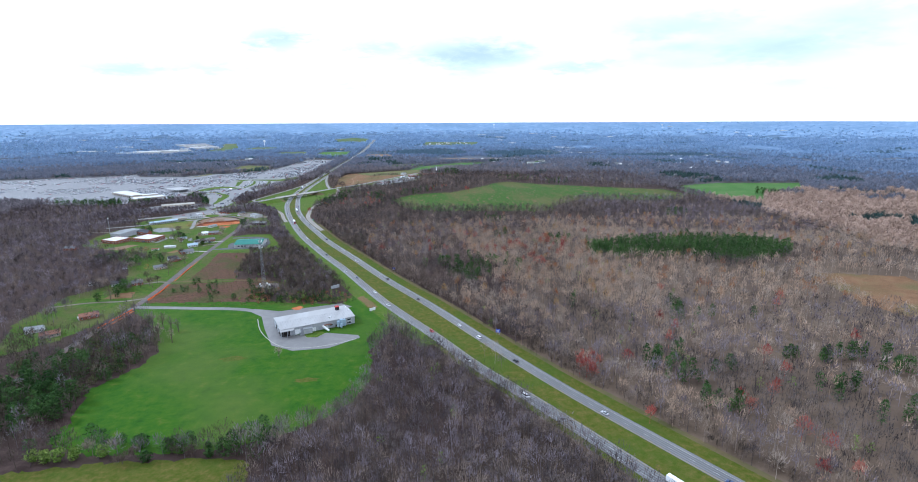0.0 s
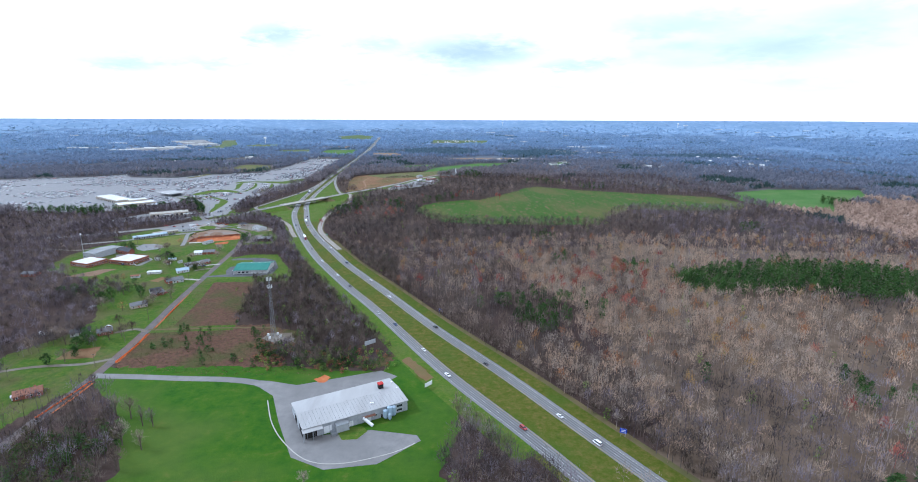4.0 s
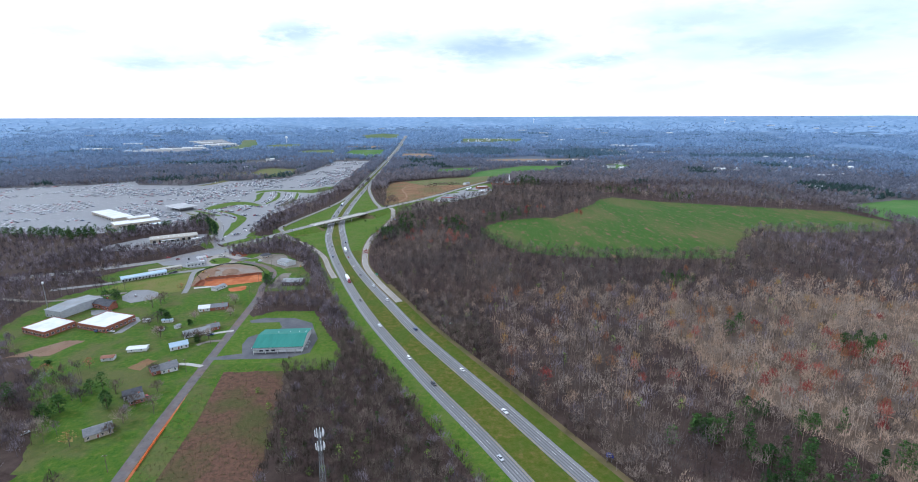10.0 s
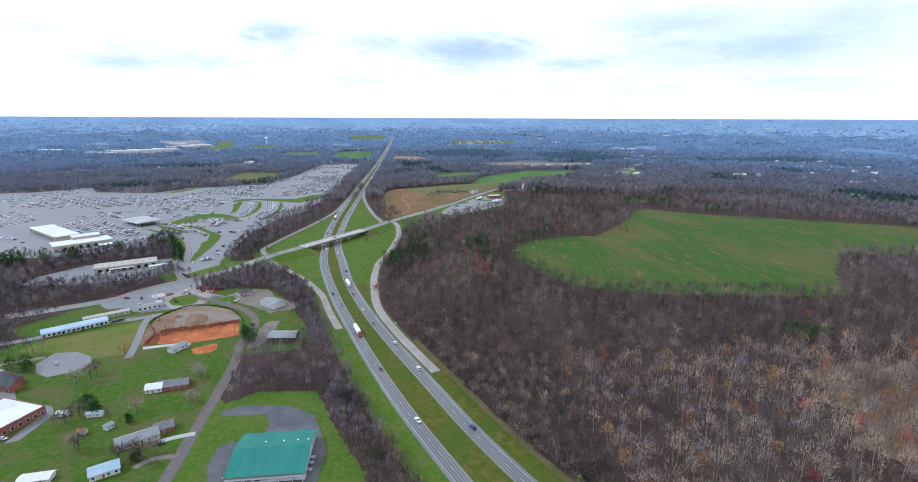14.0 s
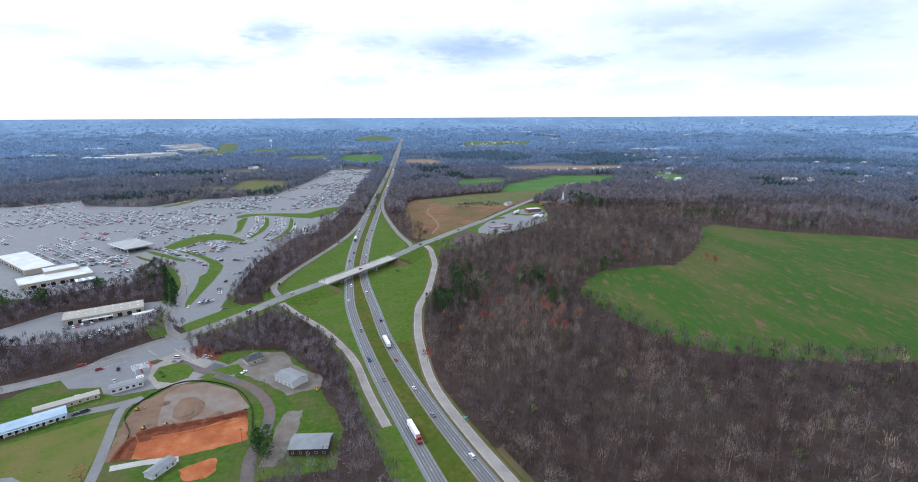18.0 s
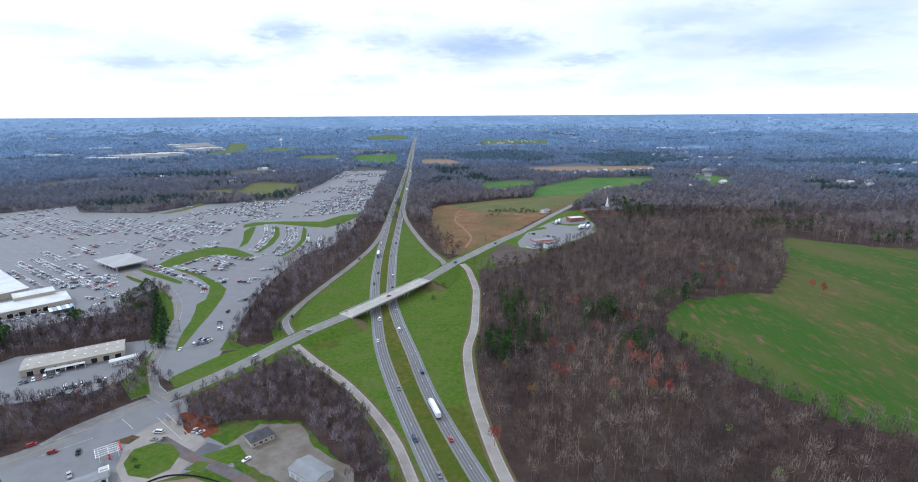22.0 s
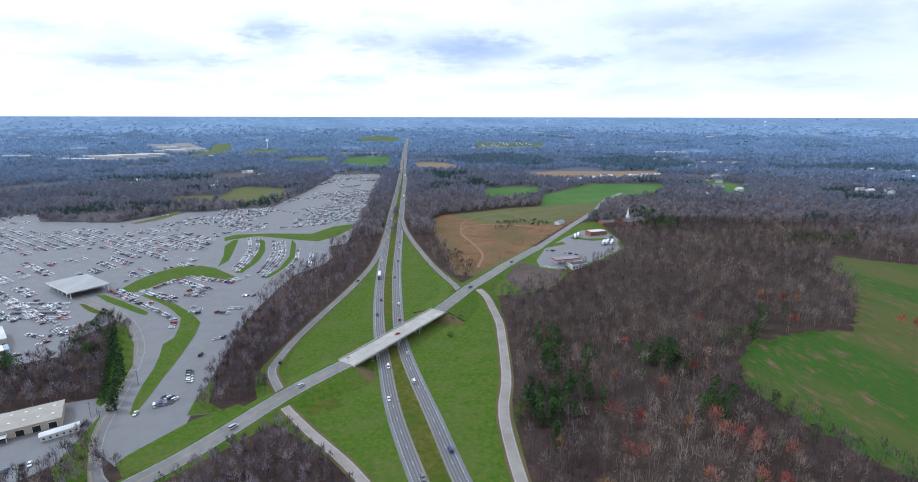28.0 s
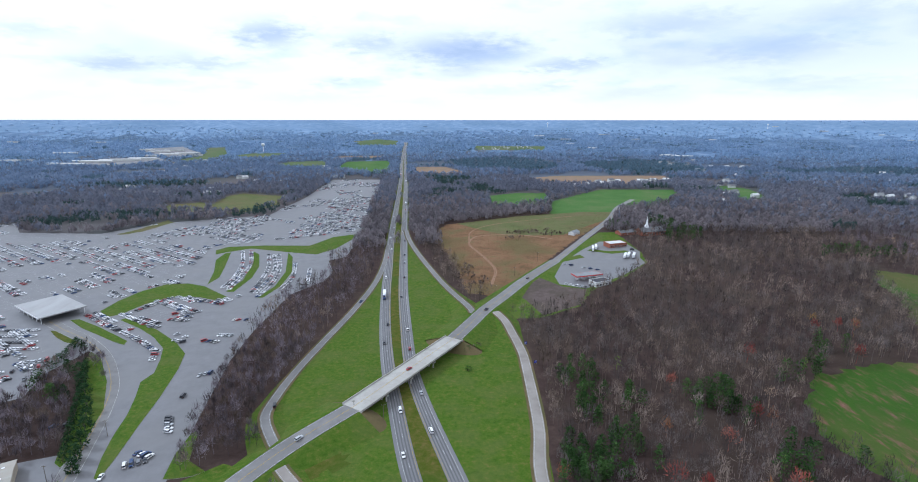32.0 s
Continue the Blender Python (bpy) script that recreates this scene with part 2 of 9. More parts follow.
M_DIRT = material("graded_dirt", [(0.13, 0.080, 0.050), (0.18, 0.12, 0.080), (0.225, 0.16, 0.115)], scale=0.06, detail=9, scale2=0.03, tint2=(0.17, 0.095, 0.055), bump=0.5)
M_CLAYTRACK = material("dusty_clay_track", [(0.17, 0.095, 0.055), (0.23, 0.14, 0.085), (0.27, 0.18, 0.12)], scale=0.2, detail=8)
M_TAN = material("dry_broomsedge", [(0.085, 0.062, 0.028), (0.15, 0.085, 0.042), (0.19, 0.112, 0.058), (0.13, 0.11, 0.045)], scale=0.04, detail=12, scale2=0.02, tint2=(0.085, 0.085, 0.03), amount2=0.6, bump=0.6)
M_ASPHALT = material("worn_asphalt", [(0.118, 0.113, 0.107), (0.160, 0.153, 0.145), (0.198, 0.188, 0.176)], rough=0.6, spec=0.5, scale=0.15, detail=10, scale2=0.03, tint2=(0.115, 0.11, 0.104), amount2=0.55)
M_LANE = material("lane_asphalt", [(0.085, 0.074, 0.072), (0.115, 0.102, 0.098), (0.15, 0.13, 0.122)], rough=0.75, scale=0.2, detail=9, scale2=0.04, tint2=(0.16, 0.10, 0.075), amount2=0.5)
M_HIGHWAY = material("highway_asphalt", [(0.111, 0.109, 0.109), (0.142, 0.139, 0.139), (0.172, 0.168, 0.164)], rough=0.55, spec=0.5, scale=0.06, detail=9, scale2=0.012, tint2=(0.11, 0.108, 0.11), amount2=0.5, stretch=(1, 0.25, 1))
M_TRACK = material("wheel_worn_lane", [(0.112, 0.11, 0.111), (0.13, 0.128, 0.128)], rough=0.75, scale=0.05, detail=6)
M_CONCRETE = material("pale_concrete", [(0.310, 0.292, 0.258), (0.387, 0.370, 0.331), (0.447, 0.430, 0.387)], rough=0.85, scale=0.12, detail=7, scale2=0.05, tint2=(0.32, 0.30, 0.27), amount2=0.4)
M_SHOULDER = material("concrete_ramp", [(0.221, 0.200, 0.174), (0.281, 0.255, 0.225), (0.323, 0.297, 0.264)], rough=0.88, scale=0.1, detail=7, scale2=0.04, tint2=(0.22, 0.195, 0.17), amount2=0.5)
M_WHITE = material("white_road_paint", [(0.38, 0.38, 0.365), (0.50, 0.50, 0.485)], rough=0.7, scale=0.5)
M_YELLOW = material("yellow_road_paint", [(0.34, 0.24, 0.06), (0.42, 0.30, 0.08)], rough=0.7, scale=0.5)
# Ground bands with haze in the colour: greyer, then bluer and paler outwards.
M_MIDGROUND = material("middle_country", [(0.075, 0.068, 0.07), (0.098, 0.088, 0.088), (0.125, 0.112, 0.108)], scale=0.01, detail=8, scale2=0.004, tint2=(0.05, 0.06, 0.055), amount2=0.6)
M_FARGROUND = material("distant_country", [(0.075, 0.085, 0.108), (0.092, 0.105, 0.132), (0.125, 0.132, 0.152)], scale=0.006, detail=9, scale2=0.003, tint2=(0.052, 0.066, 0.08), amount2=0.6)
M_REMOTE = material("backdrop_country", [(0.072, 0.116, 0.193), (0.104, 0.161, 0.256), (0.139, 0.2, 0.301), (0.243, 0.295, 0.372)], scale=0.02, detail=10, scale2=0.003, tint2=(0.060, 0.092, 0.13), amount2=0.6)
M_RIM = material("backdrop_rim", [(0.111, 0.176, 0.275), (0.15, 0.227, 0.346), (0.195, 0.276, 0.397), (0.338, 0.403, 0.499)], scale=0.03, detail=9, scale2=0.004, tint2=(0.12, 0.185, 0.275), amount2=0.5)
M_MEADOW = material("bright_meadow", [(0.018, 0.057, 0.004), (0.03, 0.083, 0.004), (0.044, 0.097, 0.004), (0.09, 0.105, 0.017)], scale=0.12, detail=13, scale2=0.011, tint2=(0.085, 0.108, 0.022), amount2=0.5, bump=0.5, bump_scale=1.2)
M_LAWN = material("patchy_lawn", [(0.024, 0.053, 0.004), (0.042, 0.088, 0.008), (0.069, 0.104, 0.01), (0.125, 0.115, 0.034)], scale=0.3, detail=13, scale2=0.035, tint2=(0.11, 0.085, 0.042), amount2=0.55, bump=0.5, bump_scale=1.5)
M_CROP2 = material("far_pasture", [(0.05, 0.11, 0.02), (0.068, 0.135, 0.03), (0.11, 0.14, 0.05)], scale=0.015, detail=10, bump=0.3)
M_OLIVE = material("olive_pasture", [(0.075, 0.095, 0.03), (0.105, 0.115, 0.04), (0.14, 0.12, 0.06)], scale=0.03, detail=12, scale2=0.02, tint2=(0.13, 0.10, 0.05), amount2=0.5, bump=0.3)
# Pasture green with haze painted in, for the farthest fields.
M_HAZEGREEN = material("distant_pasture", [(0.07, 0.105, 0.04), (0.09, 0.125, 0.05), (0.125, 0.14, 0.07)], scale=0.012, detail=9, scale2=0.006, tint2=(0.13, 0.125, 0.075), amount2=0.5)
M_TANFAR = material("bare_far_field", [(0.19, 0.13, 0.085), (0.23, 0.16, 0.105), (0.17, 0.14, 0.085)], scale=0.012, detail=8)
M_LOT = material("lot_asphalt", [(0.115, 0.113, 0.115), (0.143, 0.14, 0.142), (0.167, 0.164, 0.167)], rough=0.55, spec=0.5, scale=0.1, detail=10, scale2=0.02, tint2=(0.15, 0.146, 0.142), amount2=0.55)
M_DARKLOT = material("dark_asphalt", [(0.068, 0.069, 0.074), (0.092, 0.092, 0.098), (0.112, 0.112, 0.116)], rough=0.85, scale=0.1, detail=8, scale2=0.06, tint2=(0.16, 0.155, 0.15), amount2=0.4)
M_DARKDIRT = material("dark_bare_dirt", [(0.070, 0.052, 0.045), (0.10, 0.078, 0.068), (0.14, 0.11, 0.095)], scale=0.15, detail=9, scale2=0.05, tint2=(0.06, 0.05, 0.035), amount2=0.5, bump=0.5)
M_DIRT2 = material("pale_gravel", [(0.13, 0.112, 0.092), (0.175, 0.155, 0.13), (0.215, 0.195, 0.17)], scale=0.15, detail=9, scale2=0.05, tint2=(0.12, 0.095, 0.065), amount2=0.6, bump=0.3)
M_DRY = material("dry_verge", [(0.085, 0.07, 0.032), (0.12, 0.095, 0.045), (0.15, 0.105, 0.058)], scale=0.06, detail=8, scale2=0.04, tint2=(0.07, 0.085, 0.025), amount2=0.5, bump=0.4)
M_TANLITTER = material("pale_leaf_litter", [(0.07, 0.05, 0.033), (0.119, 0.086, 0.059), (0.171, 0.125, 0.087)], scale=0.06, detail=8, scale2=0.015, tint2=(0.085, 0.062, 0.045), bump=0.6, bump_scale=0.6)
M_GIRDER = material("weathered_steel_girder", [(0.10, 0.085, 0.075), (0.14, 0.12, 0.105)], scale=0.3)

# ---------------------------------------------------------------- terrain
FAR_R, RIM_R, EYE_H = 1900.0, 4000.0, 169.0
FAR_C = (0.0, -236.0)


def hgt(x, y):
    """Height of the ground: low swells, and far off the land that climbs towards the horizon."""
    x, y = np.asarray(x, float), np.asarray(y, float)

    def g(cx, cy, a, rx, ry):
        return a * np.exp(-((x - cx) / rx) ** 2 - ((y - cy) / ry) ** 2)

    z = g(408, 338, 11.8, 236, 298) + g(259, 707, 9.4, 173, 236) + g(589, 1021, 11, 393, 314)
    r = np.hypot(x - FAR_C[0], y - FAR_C[1])
    u = np.clip((r - FAR_R) / (RIM_R - FAR_R), 0, 1.0)
    d = 1 / ((1 - u) / FAR_R + u / 22000.0)
    return z + np.where(u > 0, EYE_H * (1 - np.minimum(r, RIM_R) / d), 0)


def h1(x, y):
    return float(hgt(x, y))


def curve(pts, step=8.0, closed=False):
    """A smooth line through the points, as an array of x, y at even steps."""
    p = np.array(pts, float)
    if closed:
        q = np.vstack([p[-1:], p, p[:2]])
    else:
        q = np.vstack([2 * p[0] - p[1], p, 2 * p[-1] - p[-2]])
    out = []
    for i in range(1, len(q) - 2):
        n = max(2, int(np.linalg.norm(q[i + 1] - q[i]) / step))
        t = np.linspace(0, 1, n, endpoint=False)[:, None]
        a, b, c, d = q[i - 1], q[i], q[i + 1], q[i + 2]
        out.append(0.5 * (2 * b + (c - a) * t + (2 * a - 5 * b + 4 * c - d) * t ** 2 + (3 * b - a - 3 * c + d) * t ** 3))
    if not closed:
        out.append(q[-2:-1])
    return np.vstack(out)


def normals(line):
    d = np.gradient(line, axis=0)
    d /= np.linalg.norm(d, axis=1)[:, None] + 1e-9
    return np.stack([d[:, 1], -d[:, 0]], 1)     # to the right of the way


def offset(line, w):
    return line + normals(line) * w


def inside(poly, x, y):
    poly = np.asarray(poly, float)
    res = np.zeros(np.shape(x), bool)
    j = len(poly) - 1
    for i in range(len(poly)):
        xi, yi = poly[i]
        xj, yj = poly[j]
        c = ((yi > y) != (yj > y)) & (x < (xj - xi) * (y - yi) / (yj - yi + 1e-12) + xi)
        res ^= c
        j = i
    return res


def near_line(line, x, y, w):
    """True for the points nearer than w to the line (line: dense points)."""
    res = np.zeros(len(x), bool)
    lo, hi = line.min(0) - w, line.max(0) + w
    k = np.where((x > lo[0]) & (x < hi[0]) & (y > lo[1]) & (y < hi[1]))[0]
    for s in range(0, len(k), 4000):
        kk = k[s:s + 4000]
        d = (x[kk, None] - line[None, :, 0]) ** 2 + (y[kk, None] - line[None, :, 1]) ** 2
        res[kk] = d.min(1) < w * w
    return res


def mesh_object(name, verts, faces, mat, parent=None, smooth=False):
    me = bpy.data.meshes.new(name)
    me.from_pydata([tuple(v) for v in verts], [], [tuple(f) for f in faces])
    for m in (mat if isinstance(mat, (list, tuple)) else [mat]):
        me.materials.append(m)
    if smooth:
        me.polygons.foreach_set("use_smooth", [True] * len(me.polygons))
    ob = new(name, me)
    ob.parent = parent
    return ob


def tri_object(name, verts, mat, parent=None, tree=None):
    """An object of loose triangles: verts has three rows for each. tree: one number a triangle that its whole tree shares."""
    n = len(verts) // 3
    me = bpy.data.meshes.new(name)
    me.vertices.add(3 * n)
    me.vertices.foreach_set("co", np.ascontiguousarray(verts, np.float32).ravel())
    me.loops.add(3 * n)
    me.loops.foreach_set("vertex_index", np.arange(3 * n, dtype=np.int32))
    me.polygons.add(n)
    me.polygons.foreach_set("loop_start", np.arange(0, 3 * n, 3, dtype=np.int32))
    me.polygons.foreach_set("loop_total", np.full(n, 3, np.int32))
    me.update(calc_edges=True)
    if tree is not None:
        me.attributes.new("tree", "FLOAT", "FACE").data.foreach_set("value", np.ascontiguousarray(tree, np.float32))
    me.materials.append(mat)
    ob = new(name, me)
    ob.parent = parent
    return ob


def ribbon(name, line, left, right, lift, mat, parent=None, heights=None):
    """A strip along a line from left to right of it (metres, right positive), laid lift above the ground."""
    n = len(line)
    cols = max(2, int(abs(right - left) / 12) + 2)
    nr = normals(line)
    offs = [left + (right - left) * i / (cols - 1) for i in range(cols)]
    verts = []
    for i in range(n):
        for o in offs:
            x, y = line[i] + nr[i] * o
            verts.append((x, y, (h1(x, y) if heights is None else heights[i]) + lift))
    faces = [(i * cols + c, i * cols + c + 1, (i + 1) * cols + c + 1, (i + 1) * cols + c) for i in range(n - 1) for c in range(cols - 1)]
    return mesh_object(name, verts, faces, mat, parent)


def drape(name, poly, lift, mat, parent=None, step=24.0, rag=0.0, seed=1):
    """A patch of land with the given outline, laid on the ground."""
    from mathutils import geometry
    rng = np.random.RandomState(seed)
    p = np.array(poly, float)
    pts = []
    for a, b in zip(p, np.roll(p, -1, 0)):
        n = max(1, int(np.linalg.norm(b - a) / (step if not rag else max(3.0, rag * 1.2))))
        for k in range(n):
            q = a + (b - a) * k / n
            pts.append(q + (rng.uniform(-rag, rag, 2) if rag else 0))
    pts = np.array(pts)
    nb = len(pts)
    lo, hi = pts.min(0), pts.max(0)
    gx, gy = np.meshgrid(np.arange(lo[0] + step / 2, hi[0], step), np.arange(lo[1] + step / 2, hi[1], step))
    gx, gy = gx.ravel(), gy.ravel()
    k = inside(pts, gx, gy) & ~near_line(pts, gx, gy, 2.0)
    allp = np.vstack([pts, np.stack([gx[k], gy[k]], 1)])
    v, _, f, _, _, _ = geometry.delaunay_2d_cdt([Vector(q) for q in allp], [(i, (i + 1) % nb) for i in range(nb)], [], 0, 0.01)
    vv = np.array([tuple(q) for q in v])
    cen = np.array([vv[list(t)].mean(0) for t in f])
    keep = inside(pts, cen[:, 0], cen[:, 1])
    z = hgt(vv[:, 0], vv[:, 1]) + lift
    return mesh_object(name, np.column_stack([vv, z]), [t for t, ok in zip(f, keep) if ok], mat, parent)


def axis_lines(lo, a, b, hi, fine, coarse):
    return np.concatenate([np.arange(lo, a, coarse), np.arange(a, b, fine), np.arange(b, hi + 1, coarse)])


gx = axis_lines(-4300, -1200, 1400, 4300, 25.0, 62.0)
gy = axis_lines(-1500, -1000, 2100, 4100, 25.0, 62.0)
X, Y = np.meshgrid(gx, gy)
Z = hgt(X, Y)
nx = len(gx)
idx = np.arange(X.size).reshape(X.shape)
quads = np.stack([idx[:-1, :-1], idx[:-1, 1:], idx[1:, 1:], idx[1:, :-1]], -1).reshape(-1, 4)
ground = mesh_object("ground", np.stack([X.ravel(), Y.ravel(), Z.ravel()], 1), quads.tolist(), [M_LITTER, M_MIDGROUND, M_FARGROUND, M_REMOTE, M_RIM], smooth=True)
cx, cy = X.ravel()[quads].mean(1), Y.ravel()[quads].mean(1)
# Farther bands take the ground colours with more haze painted in.
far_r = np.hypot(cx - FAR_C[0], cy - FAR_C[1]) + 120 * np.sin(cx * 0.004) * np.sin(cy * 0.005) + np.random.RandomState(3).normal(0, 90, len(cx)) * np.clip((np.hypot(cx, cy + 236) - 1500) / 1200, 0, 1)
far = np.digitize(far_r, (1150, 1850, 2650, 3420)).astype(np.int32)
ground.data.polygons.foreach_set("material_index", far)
tagged(ground, "rolling ground of leaf litter, far bands painted with haze", "ground", kind="structure")

# ---------------------------------------------------------------- roads
SOUTH = curve([(597, -981), (440, -710), (369, -586), (303, -469), (270, -414), (243, -360), (199, -277), (148, -164), (111, -88), (65, 17), (26, 128), (-2, 220),
               (-24, 310), (-34, 382), (-40, 435), (-44, 502), (-46, 582), (-46, 667), (-46, 837), (-42, 1075), (-38, 1334), (-36, 1599), (-36, 1962), (-31, 2355), (-20, 2826)], 10)
NORTH = curve([(628, -973), (469, -700), (399, -581), (334, -472), (305, -419), (279, -367), (242, -291), (198, -208), (152, -112), (109, -24), (86, 31), (44, 137), (13, 236),
               (-3, 311), (-17, 380), (-24, 433), (-27, 502), (-29, 580), (-29, 667), (-28, 837), (-26, 1075), (-24, 1334), (-24, 1599), (-24, 1962), (-23, 2355), (-14, 2826)], 10)


def highway(name, line, label, inner):
    """One carriageway: pavement, worn lanes, edge lines and lane dashes. inner: side of the median, +1 right."""
    road = ribbon(name, line, -4.7, 4.7, 0.14, M_HIGHWAY)
    tagged(road, label, "road", "carriageways of the highway", "structure")
    shift = 0.6 * inner
    for o in (-2.45, -0.85, 0.85, 2.45):
        part_of(ribbon("wheel_track", line, o + shift - 0.35, o + shift + 0.35, 0.15, M_TRACK), road)
    part_of(ribbon("edge_line", line, -3.35 + shift, -3.20 + shift, 0.16, M_YELLOW if inner < 0 else M_WHITE), road)
    part_of(ribbon("edge_line", line, 3.20 + shift, 3.35 + shift, 0.16, M_YELLOW if inner > 0 else M_WHITE), road)
    fine = curve(line[::3], 3.05)
    nr = normals(fine)
    v, f = [], []
    for i in range(0, len(fine) - 1, 4):
        if fine[i][1] < -900 or fine[i][1] > 1300:
            continue
        for q, n in ((fine[i], nr[i]), (fine[i + 1], nr[i + 1])):
            for o in (-0.09, 0.09):
                x, y = q + n * (o + shift)
                v.append((x, y, h1(x, y) + 0.162))
        k = len(v) - 4
        f.append((k, k + 1, k + 3, k + 2))
    part_of(mesh_object("lane_dashes", v, f, M_WHITE), road)
    return road


def part_of(ob, parent, label=""):
    ob.parent = parent
    if label:
        ob["label"] = label
    return ob



class Geo:
    """Collects simple solids into one mesh."""

    def __init__(self):
        self.v, self.f, self.m = [], [], []

    def add(self, verts, faces, slot=0, mat=None):
        k = len(self.v)
        self.v += [tuple(mat @ Vector(p)) if mat else tuple(p) for p in verts]
        self.f += [tuple(i + k for i in f) for f in faces]
        self.m += [slot] * len(faces)
        return self

    def box(self, x0, x1, y0, y1, z0, z1, slot=0, mat=None, taper=0.0):
        t = taper
        v = [(x0, y0, z0), (x1, y0, z0), (x1, y1, z0), (x0, y1, z0), (x0 + t, y0 + t, z1), (x1 - t, y0 + t, z1), (x1 - t, y1 - t, z1), (x0 + t, y1 - t, z1)]
        return self.add(v, [(3, 2, 1, 0), (4, 5, 6, 7), (0, 1, 5, 4), (1, 2, 6, 5), (2, 3, 7, 6), (3, 0, 4, 7)], slot, mat)

    def prism(self, poly, x0, x1, slot=0, mat=None):
        """A profile of (y, z) drawn out along x."""
        n = len(poly)
        v = [(x0, y, z) for y, z in poly] + [(x1, y, z) for y, z in poly]
        f = [tuple(range(n)), tuple(range(2 * n - 1, n - 1, -1))] + [(i, i + n, (i + 1) % n + n, (i + 1) % n) for i in range(n)]
        return self.add(v, f, slot, mat)

    def cyl(self, a, b, r0, r1, n=8, slot=0):
        a, b = Vector(a), Vector(b)
        q = (b - a).to_track_quat("Z", "Y").to_matrix()
        v = []
        for p, r in ((a, r0), (b, r1)):
            v += [tuple(p + q @ Vector((math.cos(2 * math.pi * i / n) * r, math.sin(2 * math.pi * i / n) * r, 0))) for i in range(n)]
        f = [(i, (i + 1) % n, (i + 1) % n + n, i + n) for i in range(n)] + [tuple(range(n - 1, -1, -1)), tuple(range(n, 2 * n))]
        return self.add(v, f, slot)


def part(name, geo, mat, parent=None, label="", fix=False):
    me = bpy.data.meshes.new(name)
    me.from_pydata(geo.v, [], geo.f)
    for m in (mat if isinstance(mat, (list, tuple)) else [mat]):
        me.materials.append(m)
    me.polygons.foreach_set("material_index", geo.m)
    if fix:
        bm = bmesh.new()
        bm.from_mesh(me)
        bmesh.ops.recalc_face_normals(bm, faces=bm.faces)
        bm.to_mesh(me)
        bm.free()
    ob = new(name, me)
    ob.parent = parent
    if label:
        ob["label"] = label
    return ob


def thing(name, x, y, ang, label, category, group="", z=None):
    ob = new(name)
    ob.matrix_basis = pose(x, y, (h1(x, y) if z is None else z), 0, 0, ang)
    return tagged(ob, label, category, group)


def causeway(name, pts, half, mat, slope=2.8, step=6.0, drop=0.06):
    """An earth bank along a line of (x, y, height): a flat top and two slopes down to the ground."""
    p = np.array(pts, float)
    line = curve(p[:, :2], step)
    s0 = np.r_[0, np.cumsum(np.linalg.norm(np.diff(p[:, :2], axis=0), axis=1))]
    s = np.r_[0, np.cumsum(np.linalg.norm(np.diff(line, axis=0), axis=1))]
    z = np.maximum(np.interp(s / s[-1], s0 / s0[-1], p[:, 2]), hgt(line[:, 0], line[:, 1]) + 0.12)
    nr = normals(line)
    v, f = [], []
    for i in range(len(line)):
        g = h1(*line[i])
        up = max(z[i] - g, 0.05)
        for o, zz in ((-half - up * slope, g + 0.02), (-half, z[i] - drop), (half, z[i] - drop), (half + up * slope, g + 0.02)):
            v.append((*(line[i] + nr[i] * o), zz))
    for i in range(len(line) - 1):
        for c in range(3):
            k = i * 4 + c
            f.append((k, k + 1, k + 5, k + 4))
    return line, z, mesh_object(name, v, f, mat)


def street(name, line, half, mat, label, z=None, lift=0.15, centre=None, edges=None, category="road"):
    road = ribbon(name, line, -half, half, lift, mat, heights=z)
    tagged(road, label, category, kind="structure")
    if centre:
        for o in (-0.22, 0.10):
            part_of(ribbon("centre_line", line, o, o + 0.13, lift + 0.015, centre, heights=z), road)
    if edges:
        for o in (-half + 0.5, half - 0.65):
            part_of(ribbon("edge_line", line, o, o + 0.15, lift + 0.015, edges, heights=z), road)
    return road
def between(a, b, lift, mat, name):
    """Grass between two lines, a left and b right."""
    n = min(len(a), len(b))
    ia, ib = np.linspace(0, len(a) - 1, n).round().astype(int), np.linspace(0, len(b) - 1, n).round().astype(int)
    v, f = [], []
    for i in range(n):
        for s in (0, 0.5, 1):
            x, y = a[ia[i]] * (1 - s) + b[ib[i]] * s
            v.append((x, y, h1(x, y) + lift))
    for i in range(n - 1):
        for c in range(2):
            k = i * 3 + c
            f.append((k, k + 1, k + 4, k + 3))
    return mesh_object(name, v, f, mat)


def cut(line, y0, y1):
    return line[(line[:, 1] >= y0) & (line[:, 1] <= y1)]


